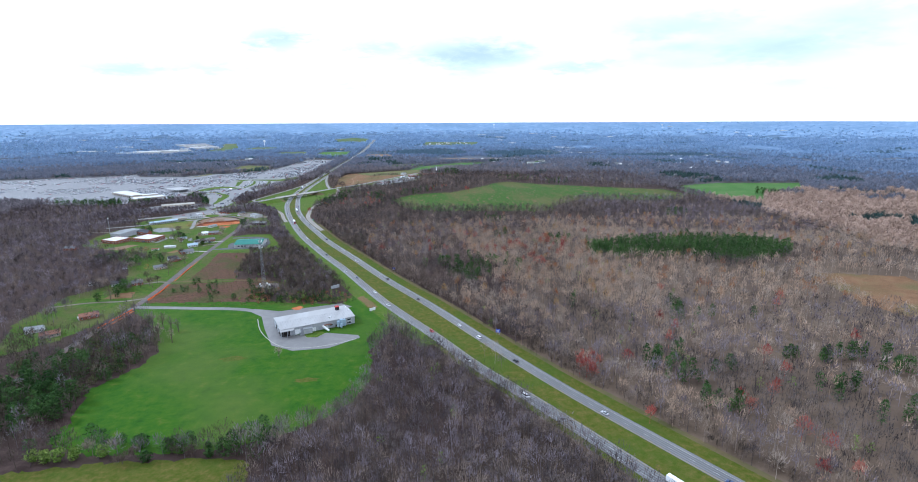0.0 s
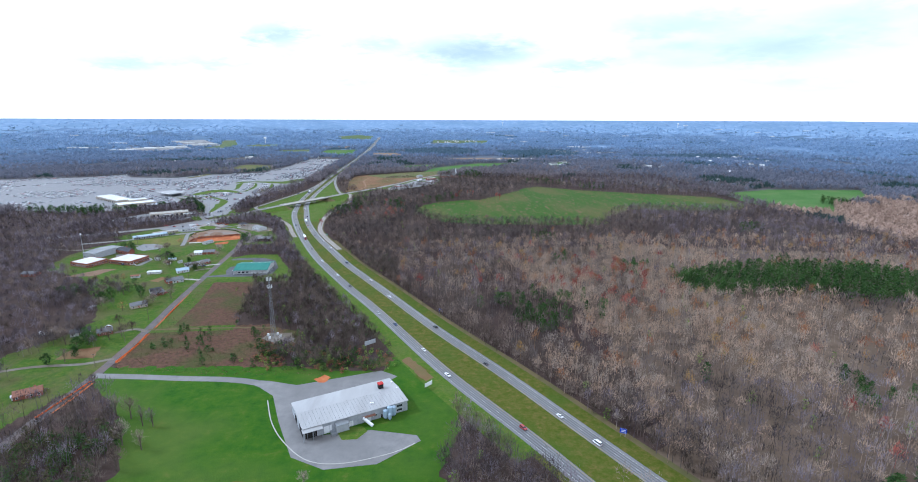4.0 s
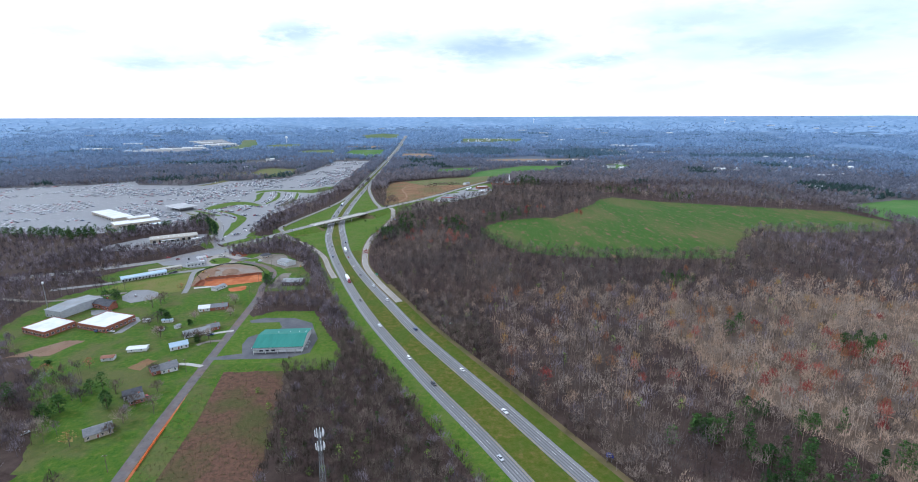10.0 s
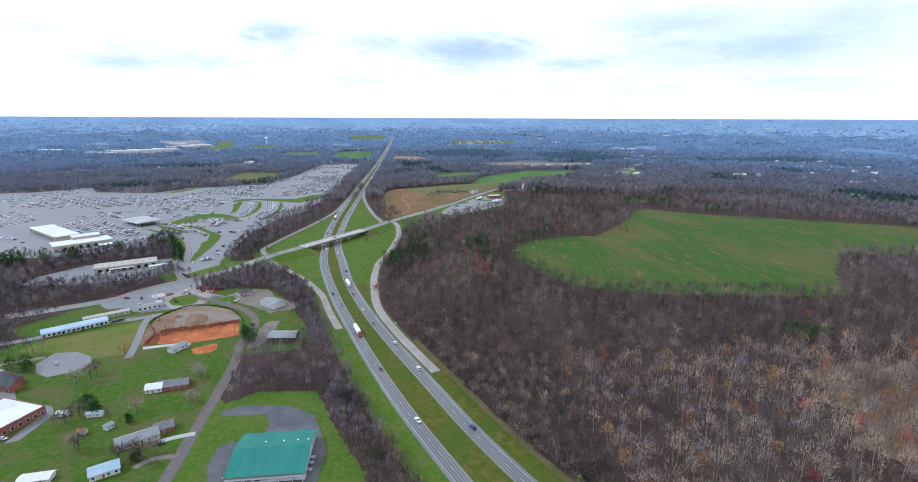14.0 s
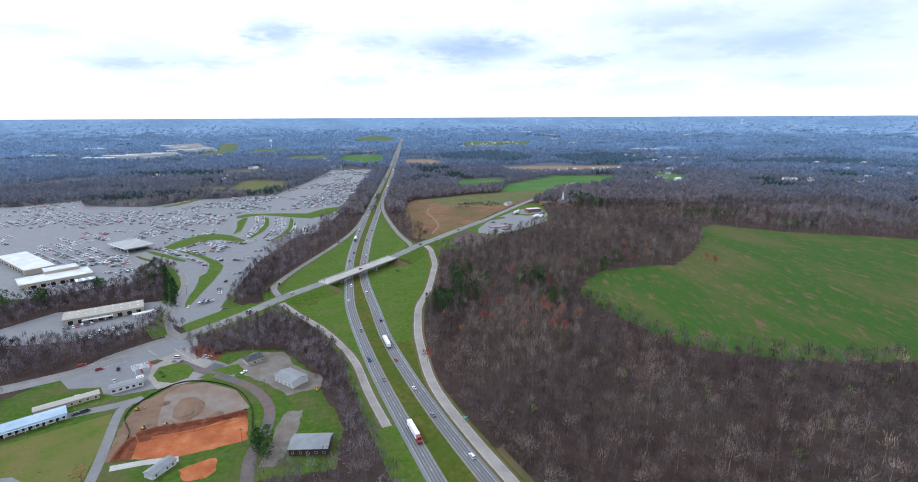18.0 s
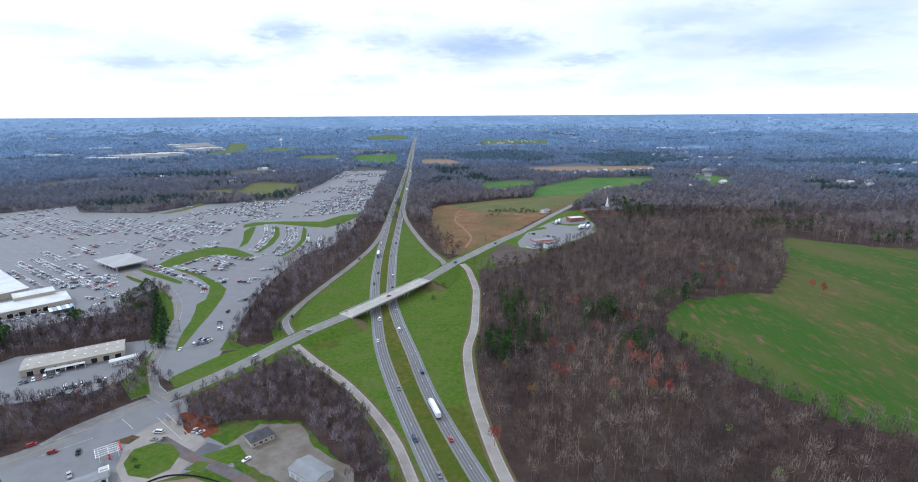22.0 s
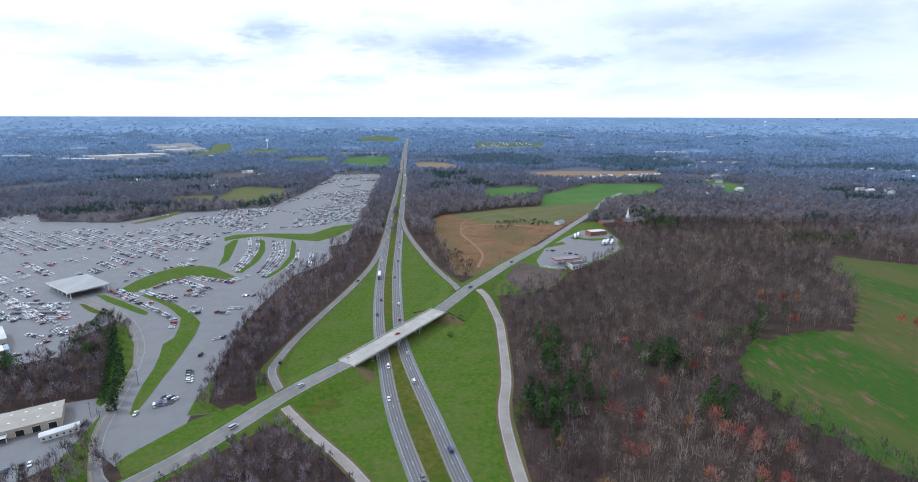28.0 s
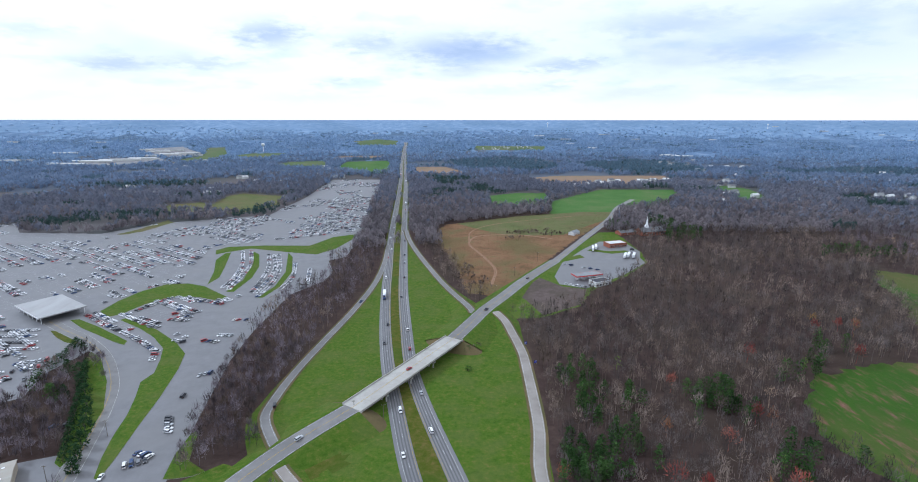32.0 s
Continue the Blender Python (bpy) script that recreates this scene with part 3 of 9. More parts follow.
tagged(between(offset(SOUTH, 4.3), offset(NORTH, -4.3), 0.10, M_VERGE, "median"), "yellow-green mown grass median between the carriageways", "grass", kind="structure")
highway("carriageway_south", SOUTH, "worn grey two-lane asphalt carriageway with white lines", 1)
highway("carriageway_north", NORTH, "worn grey two-lane asphalt carriageway with yellow edge", -1)
for nm, line, a, b, mt, lab in (("verge_west", cut(SOUTH, -377, 330), -19.5, -4.3, M_GRASS, "green mown grass verge beside the highway"),
                                ("verge_south_west", cut(SOUTH, -940, -369), -9, -4.3, M_VERGE, "narrow grass verge beside the highway"),
                                ("verge_east", cut(NORTH, -940, 236), 4.3, 15, M_VERGE, "green mown grass verge beside the woods"),
                                ("verge_wood_edge", cut(NORTH, -940, 100), 14.5, 19, M_DRY, "dry tan grass strip along the wood edge"),
                                ("verge_far_west", cut(SOUTH, 644, 2820), -7, -4.3, M_VERGE, "dry grass verge of the distant highway"),
                                ("verge_far_east", cut(NORTH, 707, 2820), 4.3, 7, M_VERGE, "dry grass verge of the distant highway")):
    tagged(ribbon(nm, line, a, b, 0.08 if "edge" not in nm else 0.07, mt), lab, "grass", kind="structure")

# ---- land: outlines of fields, lawns, lots
FIELD_E = [(188, 310), (196, 334), (206, 351), (236, 375), (287, 382), (314, 378), (360, 424), (408, 487), (439, 546), (476, 579), (550, 534), (667, 502), (785, 463),
           (835, 440), (845, 352), (800, 300), (717, 285), (577, 283), (512, 216), (463, 149), (398, 149), (294, 168), (257, 182), (228, 203), (210, 239), (196, 279)]
INTERCHANGE = [(-88, 330), (-104, 362), (-108, 395), (-100, 436), (-88, 487), (-71, 550), (-55, 620), (-49, 707), (-22, 785), (4, 659), (30, 542), (52, 522), (61, 471), (55, 393),
               (42, 306), (39, 243), (47, 165), (75, 63), (24, 118), (4, 157), (-16, 206), (-47, 271), (-75, 310)]
MEADOW = [(30, -459), (19, -423), (36, -388), (36, -366), (12, -320), (-27, -274), (-28, -256), (40, -261), (95, -266), (125, -274), (160, -278), (166, -258), (176, -250), (190, -290), (205, -320), (205, -352), (193, -381), (199, -418), (188, -453), (172, -470), (150, -487), (110, -493), (62, -492), (30, -480)]
LOWFIELD = [(-20, -520), (28, -502), (62, -499), (99, -499), (140, -501), (146, -520), (130, -580), (-20, -590)]
LAWNS = [(-31, -280), (-35, -157), (-39, -47), (-47, 47), (-49, 118), (-75, 150), (-118, 166), (-140, 172), (-215, 118), (-235, 90), (-240, 47), (-228, -8), (-165, -47), (-133, -94), (-102, -133), (-86, -170), (-90, -200), (-110, -230), (-110, -300), (-80, -370), (-52, -340)]
GREENLOT = [(-39, -71), (50, -73), (50, -42), (33, -9), (22, 18), (14, 36), (-20, 38), (-36, 26), (-45, 40)]
PASTURE = [(-31, -190), (-37, -100), (-40, -66), (16, -68), (26, -125), (35, -192)]
SCRUBLAND = [(-29, -188), (64, -188), (76, -200), (92, -206), (92, -226), (72, -245), (98, -268), (160, -272), (168, -264), (170, -250), (120, -280), (60, -276), (-20, -262), (-30, -245)]
LOTS = [(-140, 318), (-146, 383), (-151, 450), (-149, 501), (-138, 588), (-113, 625), (-106, 656), (-118, 705), (-99, 721), (-92, 800), (-92, 1040), (-86, 1390), (-92, 1510), (-218, 1519), (-235, 1203),
        (-262, 1010), (-404, 962), (-437, 930), (-470, 885), (-594, 905), (-642, 975), (-723, 911), (-980, 850), (-1020, 487), (-420, 360), (-330, 372), (-290, 398), (-262, 412), (-268, 446), (-258, 478), (-240, 462),
        (-222, 428), (-205, 394), (-196, 350), (-178, 300), (-160, 285)]
GREYLOT = [(-310, 290), (-285, 330), (-202, 352), (-192, 330), (-190, 290), (-204, 272), (-260, 262), (-310, 262)]
SITE = [(-240, 150), (-200, 215), (-170, 255), (-150, 278), (-135, 240), (-118, 232), (-98, 236), (-66, 233), (-40, 200), (-22, 160), (-8, 130), (-8, 95), (-38, 92), (-60, 88), (-75, 100), (-140, 95), (-200, 120)]
NEFIELD = [(33, 570), (30, 660), (20, 750), (24, 861), (40, 891), (109, 912), (156, 927), (245, 936), (330, 938), (326, 925), (282, 852), (206, 752), (136, 656), (92, 604), (60, 556)]
GASGRASS = [(55, 520), (72, 565), (100, 608), (140, 655), (190, 710), (240, 770), (262, 770), (255, 705), (250, 660), (238, 620), (200, 585), (150, 552), (128, 518), (92, 500), (66, 500)]
NE_GREEN = [(262, 1072), (340, 1150), (419, 1225), (571, 1190), (540, 1101), (470, 1010), (365, 950), (318, 915), (211, 900), (227, 966)]
NE_GREEN2 = [(152, 1176), (219, 1210), (284, 1190), (250, 1060), (220, 1035), (130, 1020)]
NE_GREEN3 = [(700, 1250), (744, 1254), (757, 1194), (716, 1093), (652, 990), (620, 1000), (636, 1116)]
TAN_FAR = [(299, 1497), (415, 1550), (724, 1524), (690, 1403), (600, 1300), (545, 1310), (454, 1300), (340, 1350)]
TAN_FAR2 = [(12, 1875), (112, 1867), (168, 1661), (90, 1588), (7, 1642)]
W_FIELD1 = [(-240, 2081), (-81, 2101), (-74, 1687), (-150, 1688), (-256, 1828)]
W_FIELD2 = [(-398, 1116), (-405, 1241), (-387, 1283), (-275, 1227), (-269, 1130), (-290, 1081), (-326, 1025), (-373, 1044)]
W_FIELD3 = [(-493, 1136), (-431, 1161), (-394, 1136), (-389, 1061), (-428, 1056), (-459, 1068)]
W_FIELD4 = [(-484, 1957), (-454, 2073), (-327, 2117), (-288, 1862), (-397, 1873)]
W_FIELD5 = [(-887, 2097), (-838, 2297), (-914, 2564), (-845, 2594), (-769, 2372), (-747, 2175), (-815, 2098)]
W_FIELD6 = [(-285, 2870), (-164, 2955), (-57, 2893), (-65, 2715), (-240, 2695)]
W_STRIP = [(-303, 2188), (-303, 2274), (-110, 2297), (-102, 2232)]
W_PALE = [(-737, 2273), (-674, 2377), (-508, 2403), (-540, 2277), (-627, 2215)]
W_LOT = [(-1169, 2475), (-1030, 2590), (-864, 2364), (-908, 2244), (-981, 2258)]
W_LOT2 = [(-1182, 1949), (-1134, 2170), (-990, 2229), (-894, 2123), (-968, 1972)]
LOT_EDGE = [(-447, 876), (-431, 913), (-417, 981), (-400, 962), (-415, 896), (-431, 878)]
TRAILERS = [(324, 2663), (665, 2602), (615, 2447), (306, 2501)]
CLEARCUT2 = [(673, -231), (759, -256), (720, -340), (661, -379), (640, -330), (653, -276)]
FIELD_E2 = [(884, 498), (1034, 553), (1252, 531), (1157, 396), (1005, 319), (940, 230), (880, 290), (862, 378)]
CLEAR = [FIELD_E, INTERCHANGE, MEADOW, LOWFIELD, LAWNS, GREENLOT, PASTURE, SCRUBLAND, LOTS, GREYLOT, SITE, NEFIELD, GASGRASS, NE_GREEN, NE_GREEN2, NE_GREEN3, TAN_FAR, TAN_FAR2,
         W_FIELD1, W_FIELD2, W_FIELD3, W_FIELD4, W_FIELD5, W_FIELD6, W_STRIP, W_PALE, W_LOT, W_LOT2, LOT_EDGE, TRAILERS, CLEARCUT2, FIELD_E2, [(140, -240), (158, -240), (166, -266), (136, -266)], [(-162, 290), (-140, 326), (-112, 344), (-100, 340), (-128, 306), (-150, 276)]]
for nm, poly, lift, mt, rag, lab, cat in (
        ("field_east", FIELD_E, 0.12, M_CROP, 3, "broad green winter-crop field with bare brown patches", "field"),
        ("interchange_grass", INTERCHANGE, 0.05, M_GRASS, 0, "green mown grass inside the interchange", "grass"),
        ("meadow", MEADOW, 0.065, M_MEADOW, 2, "bright green open meadow beside a warehouse", "field"),
        ("field_south", LOWFIELD, 0.06, M_VERGE, 2, "olive rough field behind a tree row", "field"),
        ("lawns", LAWNS, 0.05, M_LAWN, 2, "green lawns round scattered houses", "grass"),
        ("lawn_green_roof", GREENLOT, 0.07, M_GRASS, 1, "green lawn round the green-roofed building", "grass"),
        ("pasture", PASTURE, 0.06, M_ROUGH, 2, "brown rough pasture beside the lane", "field"),
        ("scrubland", SCRUBLAND, 0.055, M_ROUGH, 2, "brown scrubby old field with young pines", "field"),
        ("parking_lot", LOTS, 0.10, M_LOT, 0, "vast grey asphalt car park", "car park"),
        ("parking_lot_small", GREYLOT, 0.10, M_LOT, 0, "grey asphalt yard round a long metal building", "car park"),
        ("site_ground", SITE, 0.045, M_LAWN, 1, "grass and gravel round a building site", "ground"),
        ("field_north_east", NEFIELD, 0.10, M_TAN, 2, "tan broomsedge field beside the interchange", "field"),
        ("gas_grass", GASGRASS, 0.07, M_GRASS, 1, "grass slope below a filling station", "grass"),
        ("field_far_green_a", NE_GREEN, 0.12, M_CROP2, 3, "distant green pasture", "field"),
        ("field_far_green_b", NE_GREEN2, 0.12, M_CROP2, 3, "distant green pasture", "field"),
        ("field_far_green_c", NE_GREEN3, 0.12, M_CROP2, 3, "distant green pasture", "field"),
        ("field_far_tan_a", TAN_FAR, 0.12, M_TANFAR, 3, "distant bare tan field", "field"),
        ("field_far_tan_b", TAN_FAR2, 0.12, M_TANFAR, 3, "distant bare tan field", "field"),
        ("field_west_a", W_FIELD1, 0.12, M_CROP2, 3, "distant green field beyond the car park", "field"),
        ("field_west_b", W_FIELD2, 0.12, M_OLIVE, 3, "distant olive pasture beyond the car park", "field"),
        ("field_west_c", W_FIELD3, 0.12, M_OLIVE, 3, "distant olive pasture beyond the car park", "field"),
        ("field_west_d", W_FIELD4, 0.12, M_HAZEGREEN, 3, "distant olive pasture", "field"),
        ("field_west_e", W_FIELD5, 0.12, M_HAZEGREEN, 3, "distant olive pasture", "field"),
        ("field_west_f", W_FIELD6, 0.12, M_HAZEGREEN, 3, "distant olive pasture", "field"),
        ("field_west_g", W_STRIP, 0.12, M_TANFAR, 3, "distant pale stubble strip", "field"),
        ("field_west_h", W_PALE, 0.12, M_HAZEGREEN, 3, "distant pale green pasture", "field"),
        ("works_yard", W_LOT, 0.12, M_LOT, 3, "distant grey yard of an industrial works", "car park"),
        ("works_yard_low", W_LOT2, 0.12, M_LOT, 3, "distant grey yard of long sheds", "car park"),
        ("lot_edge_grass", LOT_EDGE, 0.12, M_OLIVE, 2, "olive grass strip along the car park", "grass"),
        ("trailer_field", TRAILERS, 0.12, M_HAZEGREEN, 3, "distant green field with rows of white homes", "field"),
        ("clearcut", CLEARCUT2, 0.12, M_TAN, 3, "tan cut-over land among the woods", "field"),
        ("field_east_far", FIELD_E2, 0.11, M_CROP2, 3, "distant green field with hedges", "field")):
    tagged(drape(nm, poly, lift, mt, rag=rag, seed=len(nm)), lab, cat, kind="structure")

# smaller patches over them


def patch(name, poly, lift, mat, label, category):
    tagged(drape(name, poly, lift, mat, seed=len(name), step=14, rag=0.8 if mat in (M_CLAY, M_DIRT, M_TAN, M_DIRT2) else 0), label, category, kind="structure")


patch("nefield_green", [(55, 894), (156, 927), (282, 940), (335, 925), (290, 865), (190, 770), (118, 790), (85, 840)], 0.13, M_OLIVE, "olive green upper part of the tan field", "field")
tagged(ribbon("field_track", curve([(60, 590), (72, 640), (66, 700), (58, 760), (78, 800), (130, 790), (170, 752)], 6), -1.6, 1.6, 0.15, M_CLAYTRACK), "orange dirt track across a tan field", "track", kind="structure")
tagged(ribbon("field_track_upper", curve([(58, 760), (70, 830), (110, 872), (180, 890), (250, 905)], 6), -1.0, 1.0, 0.15, M_CLAYTRACK), "orange dirt track across a tan field", "track", kind="structure")
patch("bare_dirt", [(78, 560), (112, 600), (127, 569), (147, 556), (130, 521), (104, 510), (90, 503), (84, 540)], 0.10, M_DARKDIRT, "graded dark bare dirt below a filling station", "ground")
patch("gas_lot", [(128, 600), (149, 643), (190, 690), (222, 720), (250, 712), (250, 664), (239, 640), (236, 620), (196, 586), (162, 567), (147, 558), (126, 576)], 0.11, M_LOT, "asphalt forecourt of a filling station", "car park")
patch("gas_island", [(150, 646), (180, 656), (178, 668), (160, 662)], 0.16, M_GRASS, "grass island on the forecourt", "grass")
patch("gas_island_b", [(192, 682), (215, 662), (238, 664), (236, 672), (214, 674), (198, 688)], 0.16, M_GRASS, "grass island on the forecourt", "grass")
patch("clay_pit", [(-118, 113), (-122, 135), (-116, 136), (-87, 142), (-68, 152), (-58, 124), (-92, 112)], 0.12, M_CLAY, "raw orange clay of a building site", "ground")
patch("graded_site", [(-112, 138), (-118, 155), (-124, 176), (-118, 188), (-105, 190), (-82, 178), (-67, 157), (-70, 152), (-87, 144)], 0.11, M_SITE, "graded grey-brown dirt of a building site", "ground")
patch("clay_bank_west", [(-119, 112), (-123.5, 133), (-120.5, 133), (-117, 128), (-113, 113)], 0.15, M_REDBANK, "dark damp clay bank of the pit", "ground")
patch("clay_bank_north", [(-120, 133), (-108, 139), (-87, 144), (-67, 152), (-65, 147), (-80, 143), (-88, 138), (-104, 132), (-116, 127)], 0.155, M_REDBANK, "dark damp clay bank of the pit", "ground")
patch("school_green", [(-200, 128), (-188, 132), (-146, 158), (-136, 130), (-128, 98), (-150, 92), (-172, 104), (-206, 108)], 0.062, M_PARK, "olive lawn with worn patches beside the service road", "grass")
patch("cottage_slab", [(-121, 109), (-104, 112.5), (-90, 113.5), (-88, 109), (-104, 108), (-119, 104.5)], 0.13, M_CONCRETE, "pale concrete slab beside a cottage", "ground")
patch("clay_scrape", [(-85, 103), (-71, 111), (-66, 101), (-70, 95), (-80, 94)], 0.10, M_CLAY, "scraped orange clay in a lawn", "ground")
patch("lane_strip", [(-33, -192), (-38, -100), (-41, -60), (18, -60), (20, -72), (-24, -70), (-17, -128), (-15, -187), (35, -188), (36, -198), (-30, -199)], 0.075, M_LAWN, "green grass strip between lane and pasture", "grass")
for nm_, px_, py_, sx_, sy_ in (("worn_a", 96, -385, 9, 4), ("worn_c", 155, -422, 8, 3), ("worn_e", 187, -284, 5, 9)):
    patch("meadow_" + nm_, [(px_ + sx_ * math.cos(k * 0.52) * (1 + 0.25 * math.sin(3.1 * k + px_)), py_ + sy_ * math.sin(k * 0.52) * (1 + 0.25 * math.cos(2.3 * k))) for k in range(12)], 0.09, M_VERGE, "worn dry patch in the meadow", "grass")
patch("junction_tan", [(-133, 184), (-146, 200), (-152, 222), (-149, 232), (-139, 246), (-111, 219), (-112, 201), (-113, 192)], 0.088, M_SHOULDER, "tan worn concrete round a grass island", "road")
patch("junction_dark", [(-113, 209), (-109, 217), (-100, 213), (-103, 201)], 0.20, M_DARKLOT, "fresh dark asphalt patch in a road", "road")
for nm_, p_, q_ in (("a", (-147, 243), (-124, 221)), ("b", (-144, 247), (-121, 224)), ("c", (-166, 243), (-155, 233)), ("d", (-150, 269), (-136, 283)), ("e", (-172, 226), (-190, 212)), ("f", (-178, 236), (-196, 222))):
    tagged(ribbon("lane_line_" + nm_, curve([p_, ((p_[0] + q_[0]) / 2, (p_[1] + q_[1]) / 2), q_], 4), -0.15, 0.15, 0.24, M_WHITE), "worn white lane line at a junction", "road marking", kind="structure")
patch("bank_grass_north", [(-161, 287), (-158, 294), (-138, 322), (-118, 336), (-106, 330), (-120, 310), (-138, 290), (-152, 276)], 0.14, M_GRASS, "green grass bank beside the rising road", "grass")
patch("site_apron", [(-135, 150), (-135, 169), (-123, 188), (-106, 190), (-104, 160), (-104, 142), (-120, 134), (-119, 112), (-126, 112)], 0.095, M_DIRT, "dirt strip round a building site", "ground")
patch("junction_apron", [(-205, 205), (-187, 236), (-168, 258), (-158, 270), (-140, 266), (-125, 232), (-96, 212), (-88, 196), (-105, 196), (-120, 190), (-132, 186), (-142, 182), (-160, 176), (-170, 190), (-190, 190)], 0.085, M_LOT, "patched asphalt of a large road junction", "road")
patch("red_clay_bank", [(-136, 246), (-126, 250), (-120, 243), (-113, 240), (-107, 226), (-112, 221), (-120, 228), (-124, 225), (-131, 238)], 0.11, M_REDBANK, "dark red clay scrape beside the junction", "ground")
patch("gravel_yard", [(-98, 214), (-86, 232), (-64, 230), (-50, 206), (-30, 190), (-28, 176), (-48, 168), (-66, 186), (-84, 198)], 0.10, M_DIRT2, "pale gravel yard of small businesses", "ground")
patch("brown_yard", [(-44, 150), (-34, 150), (-34, 122), (-38, 100), (-46, 100), (-46, 130)], 0.10, M_DIRT2, "gravel drive beside a brown building", "ground")
patch("school_lot", [(-179, 88), (-178, 104), (-164, 105), (-150, 97), (-143, 86), (-146, 76), (-160, 68), (-172, 76)], 0.09, M_LOT, "asphalt turning circle of a school", "car park")
patch("school_yard", [(-178, 40), (-186, 52), (-168, 52), (-160, 42), (-134, 32), (-128, 24), (-130, 0), (-136, -2), (-134, 22), (-165, 36)], 0.065, M_LOT, "asphalt yard of a school", "car park")
patch("school_bare", [(-190, -40), (-165, -12), (-150, -14), (-160, -38)], 0.07, M_DIRT, "bare playing ground by a school", "ground")
patch("warehouse_lot", [(72, -282), (87, -285), (106, -292), (159, -277), (170, -286), (140, -318), (118, -330), (124, -348), (157, -345), (182, -352), (184, -357), (162, -374), (136, -376), (118, -365), (104, -332), (94, -304)], 0.10, M_ASPHALT, "grey asphalt apron round a warehouse", "car park")
patch("green_roof_lot", [(-37, -53), (-34, -47), (-21, -44), (-26, -29), (-26, -16), (-21, -11), (-8, -12), (-5, 3), (-10, 13), (-33, 13), (-36, 18), (-25, 23), (1, 21), (18, 9), (29, -22), (28, -46), (15, -53)], 0.11, M_DARKLOT, "dark asphalt round the green-roofed building", "car park")
patch("clay_fill", [(116, -285), (122, -279), (126, -283), (125, -289), (119, -290)], 0.11, M_CLAY, "patch of orange clay by a warehouse", "ground")
patch("tower_pad", [(64, -217), (67, -207), (84, -208), (89, -222), (76, -228)], 0.10, M_DIRT2, "gravel pad of a radio tower", "ground")
patch("slope_bare", [(172, -262), (178, -258), (194, -290), (188, -294)], 0.12, M_TAN, "bare tan slope below the highway", "ground")
patch("yard_dirt_a", [(-46, -240), (-52, -222), (-70, -226), (-72, -242)], 0.08, M_TAN, "bare orange-brown garden plot", "ground")
patch("yard_dirt_b", [(-92, -60), (-86, -48), (-78, -52), (-82, -66)], 0.08, M_TAN, "bare garden plot", "ground")


ISLANDS = []


def grass_island(name, poly, label, mt=None):
    """A raised, kerbed bed of grass on the asphalt."""
    ISLANDS.append(poly)
    tagged(drape(name, poly, 0.26, mt or M_GRASS, step=14), label, "grass", kind="structure")
    n = len(poly)
    area = sum(a[0] * b[1] - b[0] * a[1] for a, b in zip(poly, poly[1:] + poly[:1]))
    pl = poly if area > 0 else poly[::-1]
    v = [(x, y, h1(x, y) + z) for x, y in pl for z in (0.0, 0.26)]
    tagged(mesh_object("kerb", v, [(2 * i, 2 * ((i + 1) % n), 2 * ((i + 1) % n) + 1, 2 * i + 1) for i in range(n)], M_CONCRETE), "low pale concrete kerb of a grass bed", "kerb", kind="structure")


grass_island("island_band", [(-268, 537), (-242, 516), (-223, 497), (-207, 476), (-201, 458), (-196, 437), (-199, 425), (-193, 406), (-188, 386), (-185, 365), (-181, 347), (-176, 331), (-173, 330), (-174, 349), (-176, 373), (-178, 405), (-182, 441), (-187, 465), (-202, 486), (-227, 512), (-247, 527), (-265, 540)], "curved grass bank beside the access road")
grass_island("island_crescent", [(-296, 560), (-294, 586), (-286, 612), (-271, 632), (-250, 633), (-230, 622), (-196, 586), (-204, 578), (-222, 588), (-242, 592), (-256, 585), (-265, 574), (-274, 550), (-283, 544)], "broad crescent of grass in the car park")
grass_island("islet_dry", [(-312, 519), (-307, 518), (-287, 502), (-276, 494), (-275, 489), (-287, 495), (-299, 505)], "small dry grass bed beside the entrance", M_VERGE)
grass_island("islet", [(-310, 541), (-303, 542), (-277, 523), (-253, 503), (-240, 492), (-239, 485), (-249, 491), (-270, 507), (-290, 522)], "small bright grass bed beside the entrance")
grass_island("island_strip", [(-269, 769), (-259, 786), (-215, 789), (-153, 782), (-128, 829), (-96, 844), (-101, 808), (-116, 763), (-137, 735), (-169, 748), (-226, 774), (-253, 757), (-262, 748)], "long grass strip in the car park")
grass_island("lens_a", [(-253, 722), (-252, 754), (-246, 756), (-233, 694), (-225, 650), (-229, 627), (-238, 672)], "lens of grass between car rows")
grass_island("lens_b", [(-219, 758), (-208, 743), (-194, 690), (-190, 646), (-195, 601), (-203, 602), (-197, 638), (-203, 690)], "lens of grass between car rows")
grass_island("lens_c", [(-174, 749), (-164, 726), (-152, 663), (-153, 614), (-162, 581), (-167, 581), (-159, 615), (-159, 664)], "lens of grass between car rows")
grass_island("hedge_bank", [(-257, 475), (-246, 467), (-221, 428), (-205, 394), (-196, 355), (-197, 341), (-202, 345), (-219, 392), (-250, 450)], "grass bank below a conifer hedge")
grass_island("south_lawn", [(-143, 327), (-145, 345), (-144, 363), (-141, 366), (-136, 340), (-125, 331), (-130, 328), (-137, 327)], "grass strip between the car park and the road")
grass_island("junction_oval", [(-144, 203), (-145, 214), (-137, 219), (-127, 217), (-119, 208), (-119, 197), (-126, 191), (-137, 194)], "oval grass bed in the road junction")
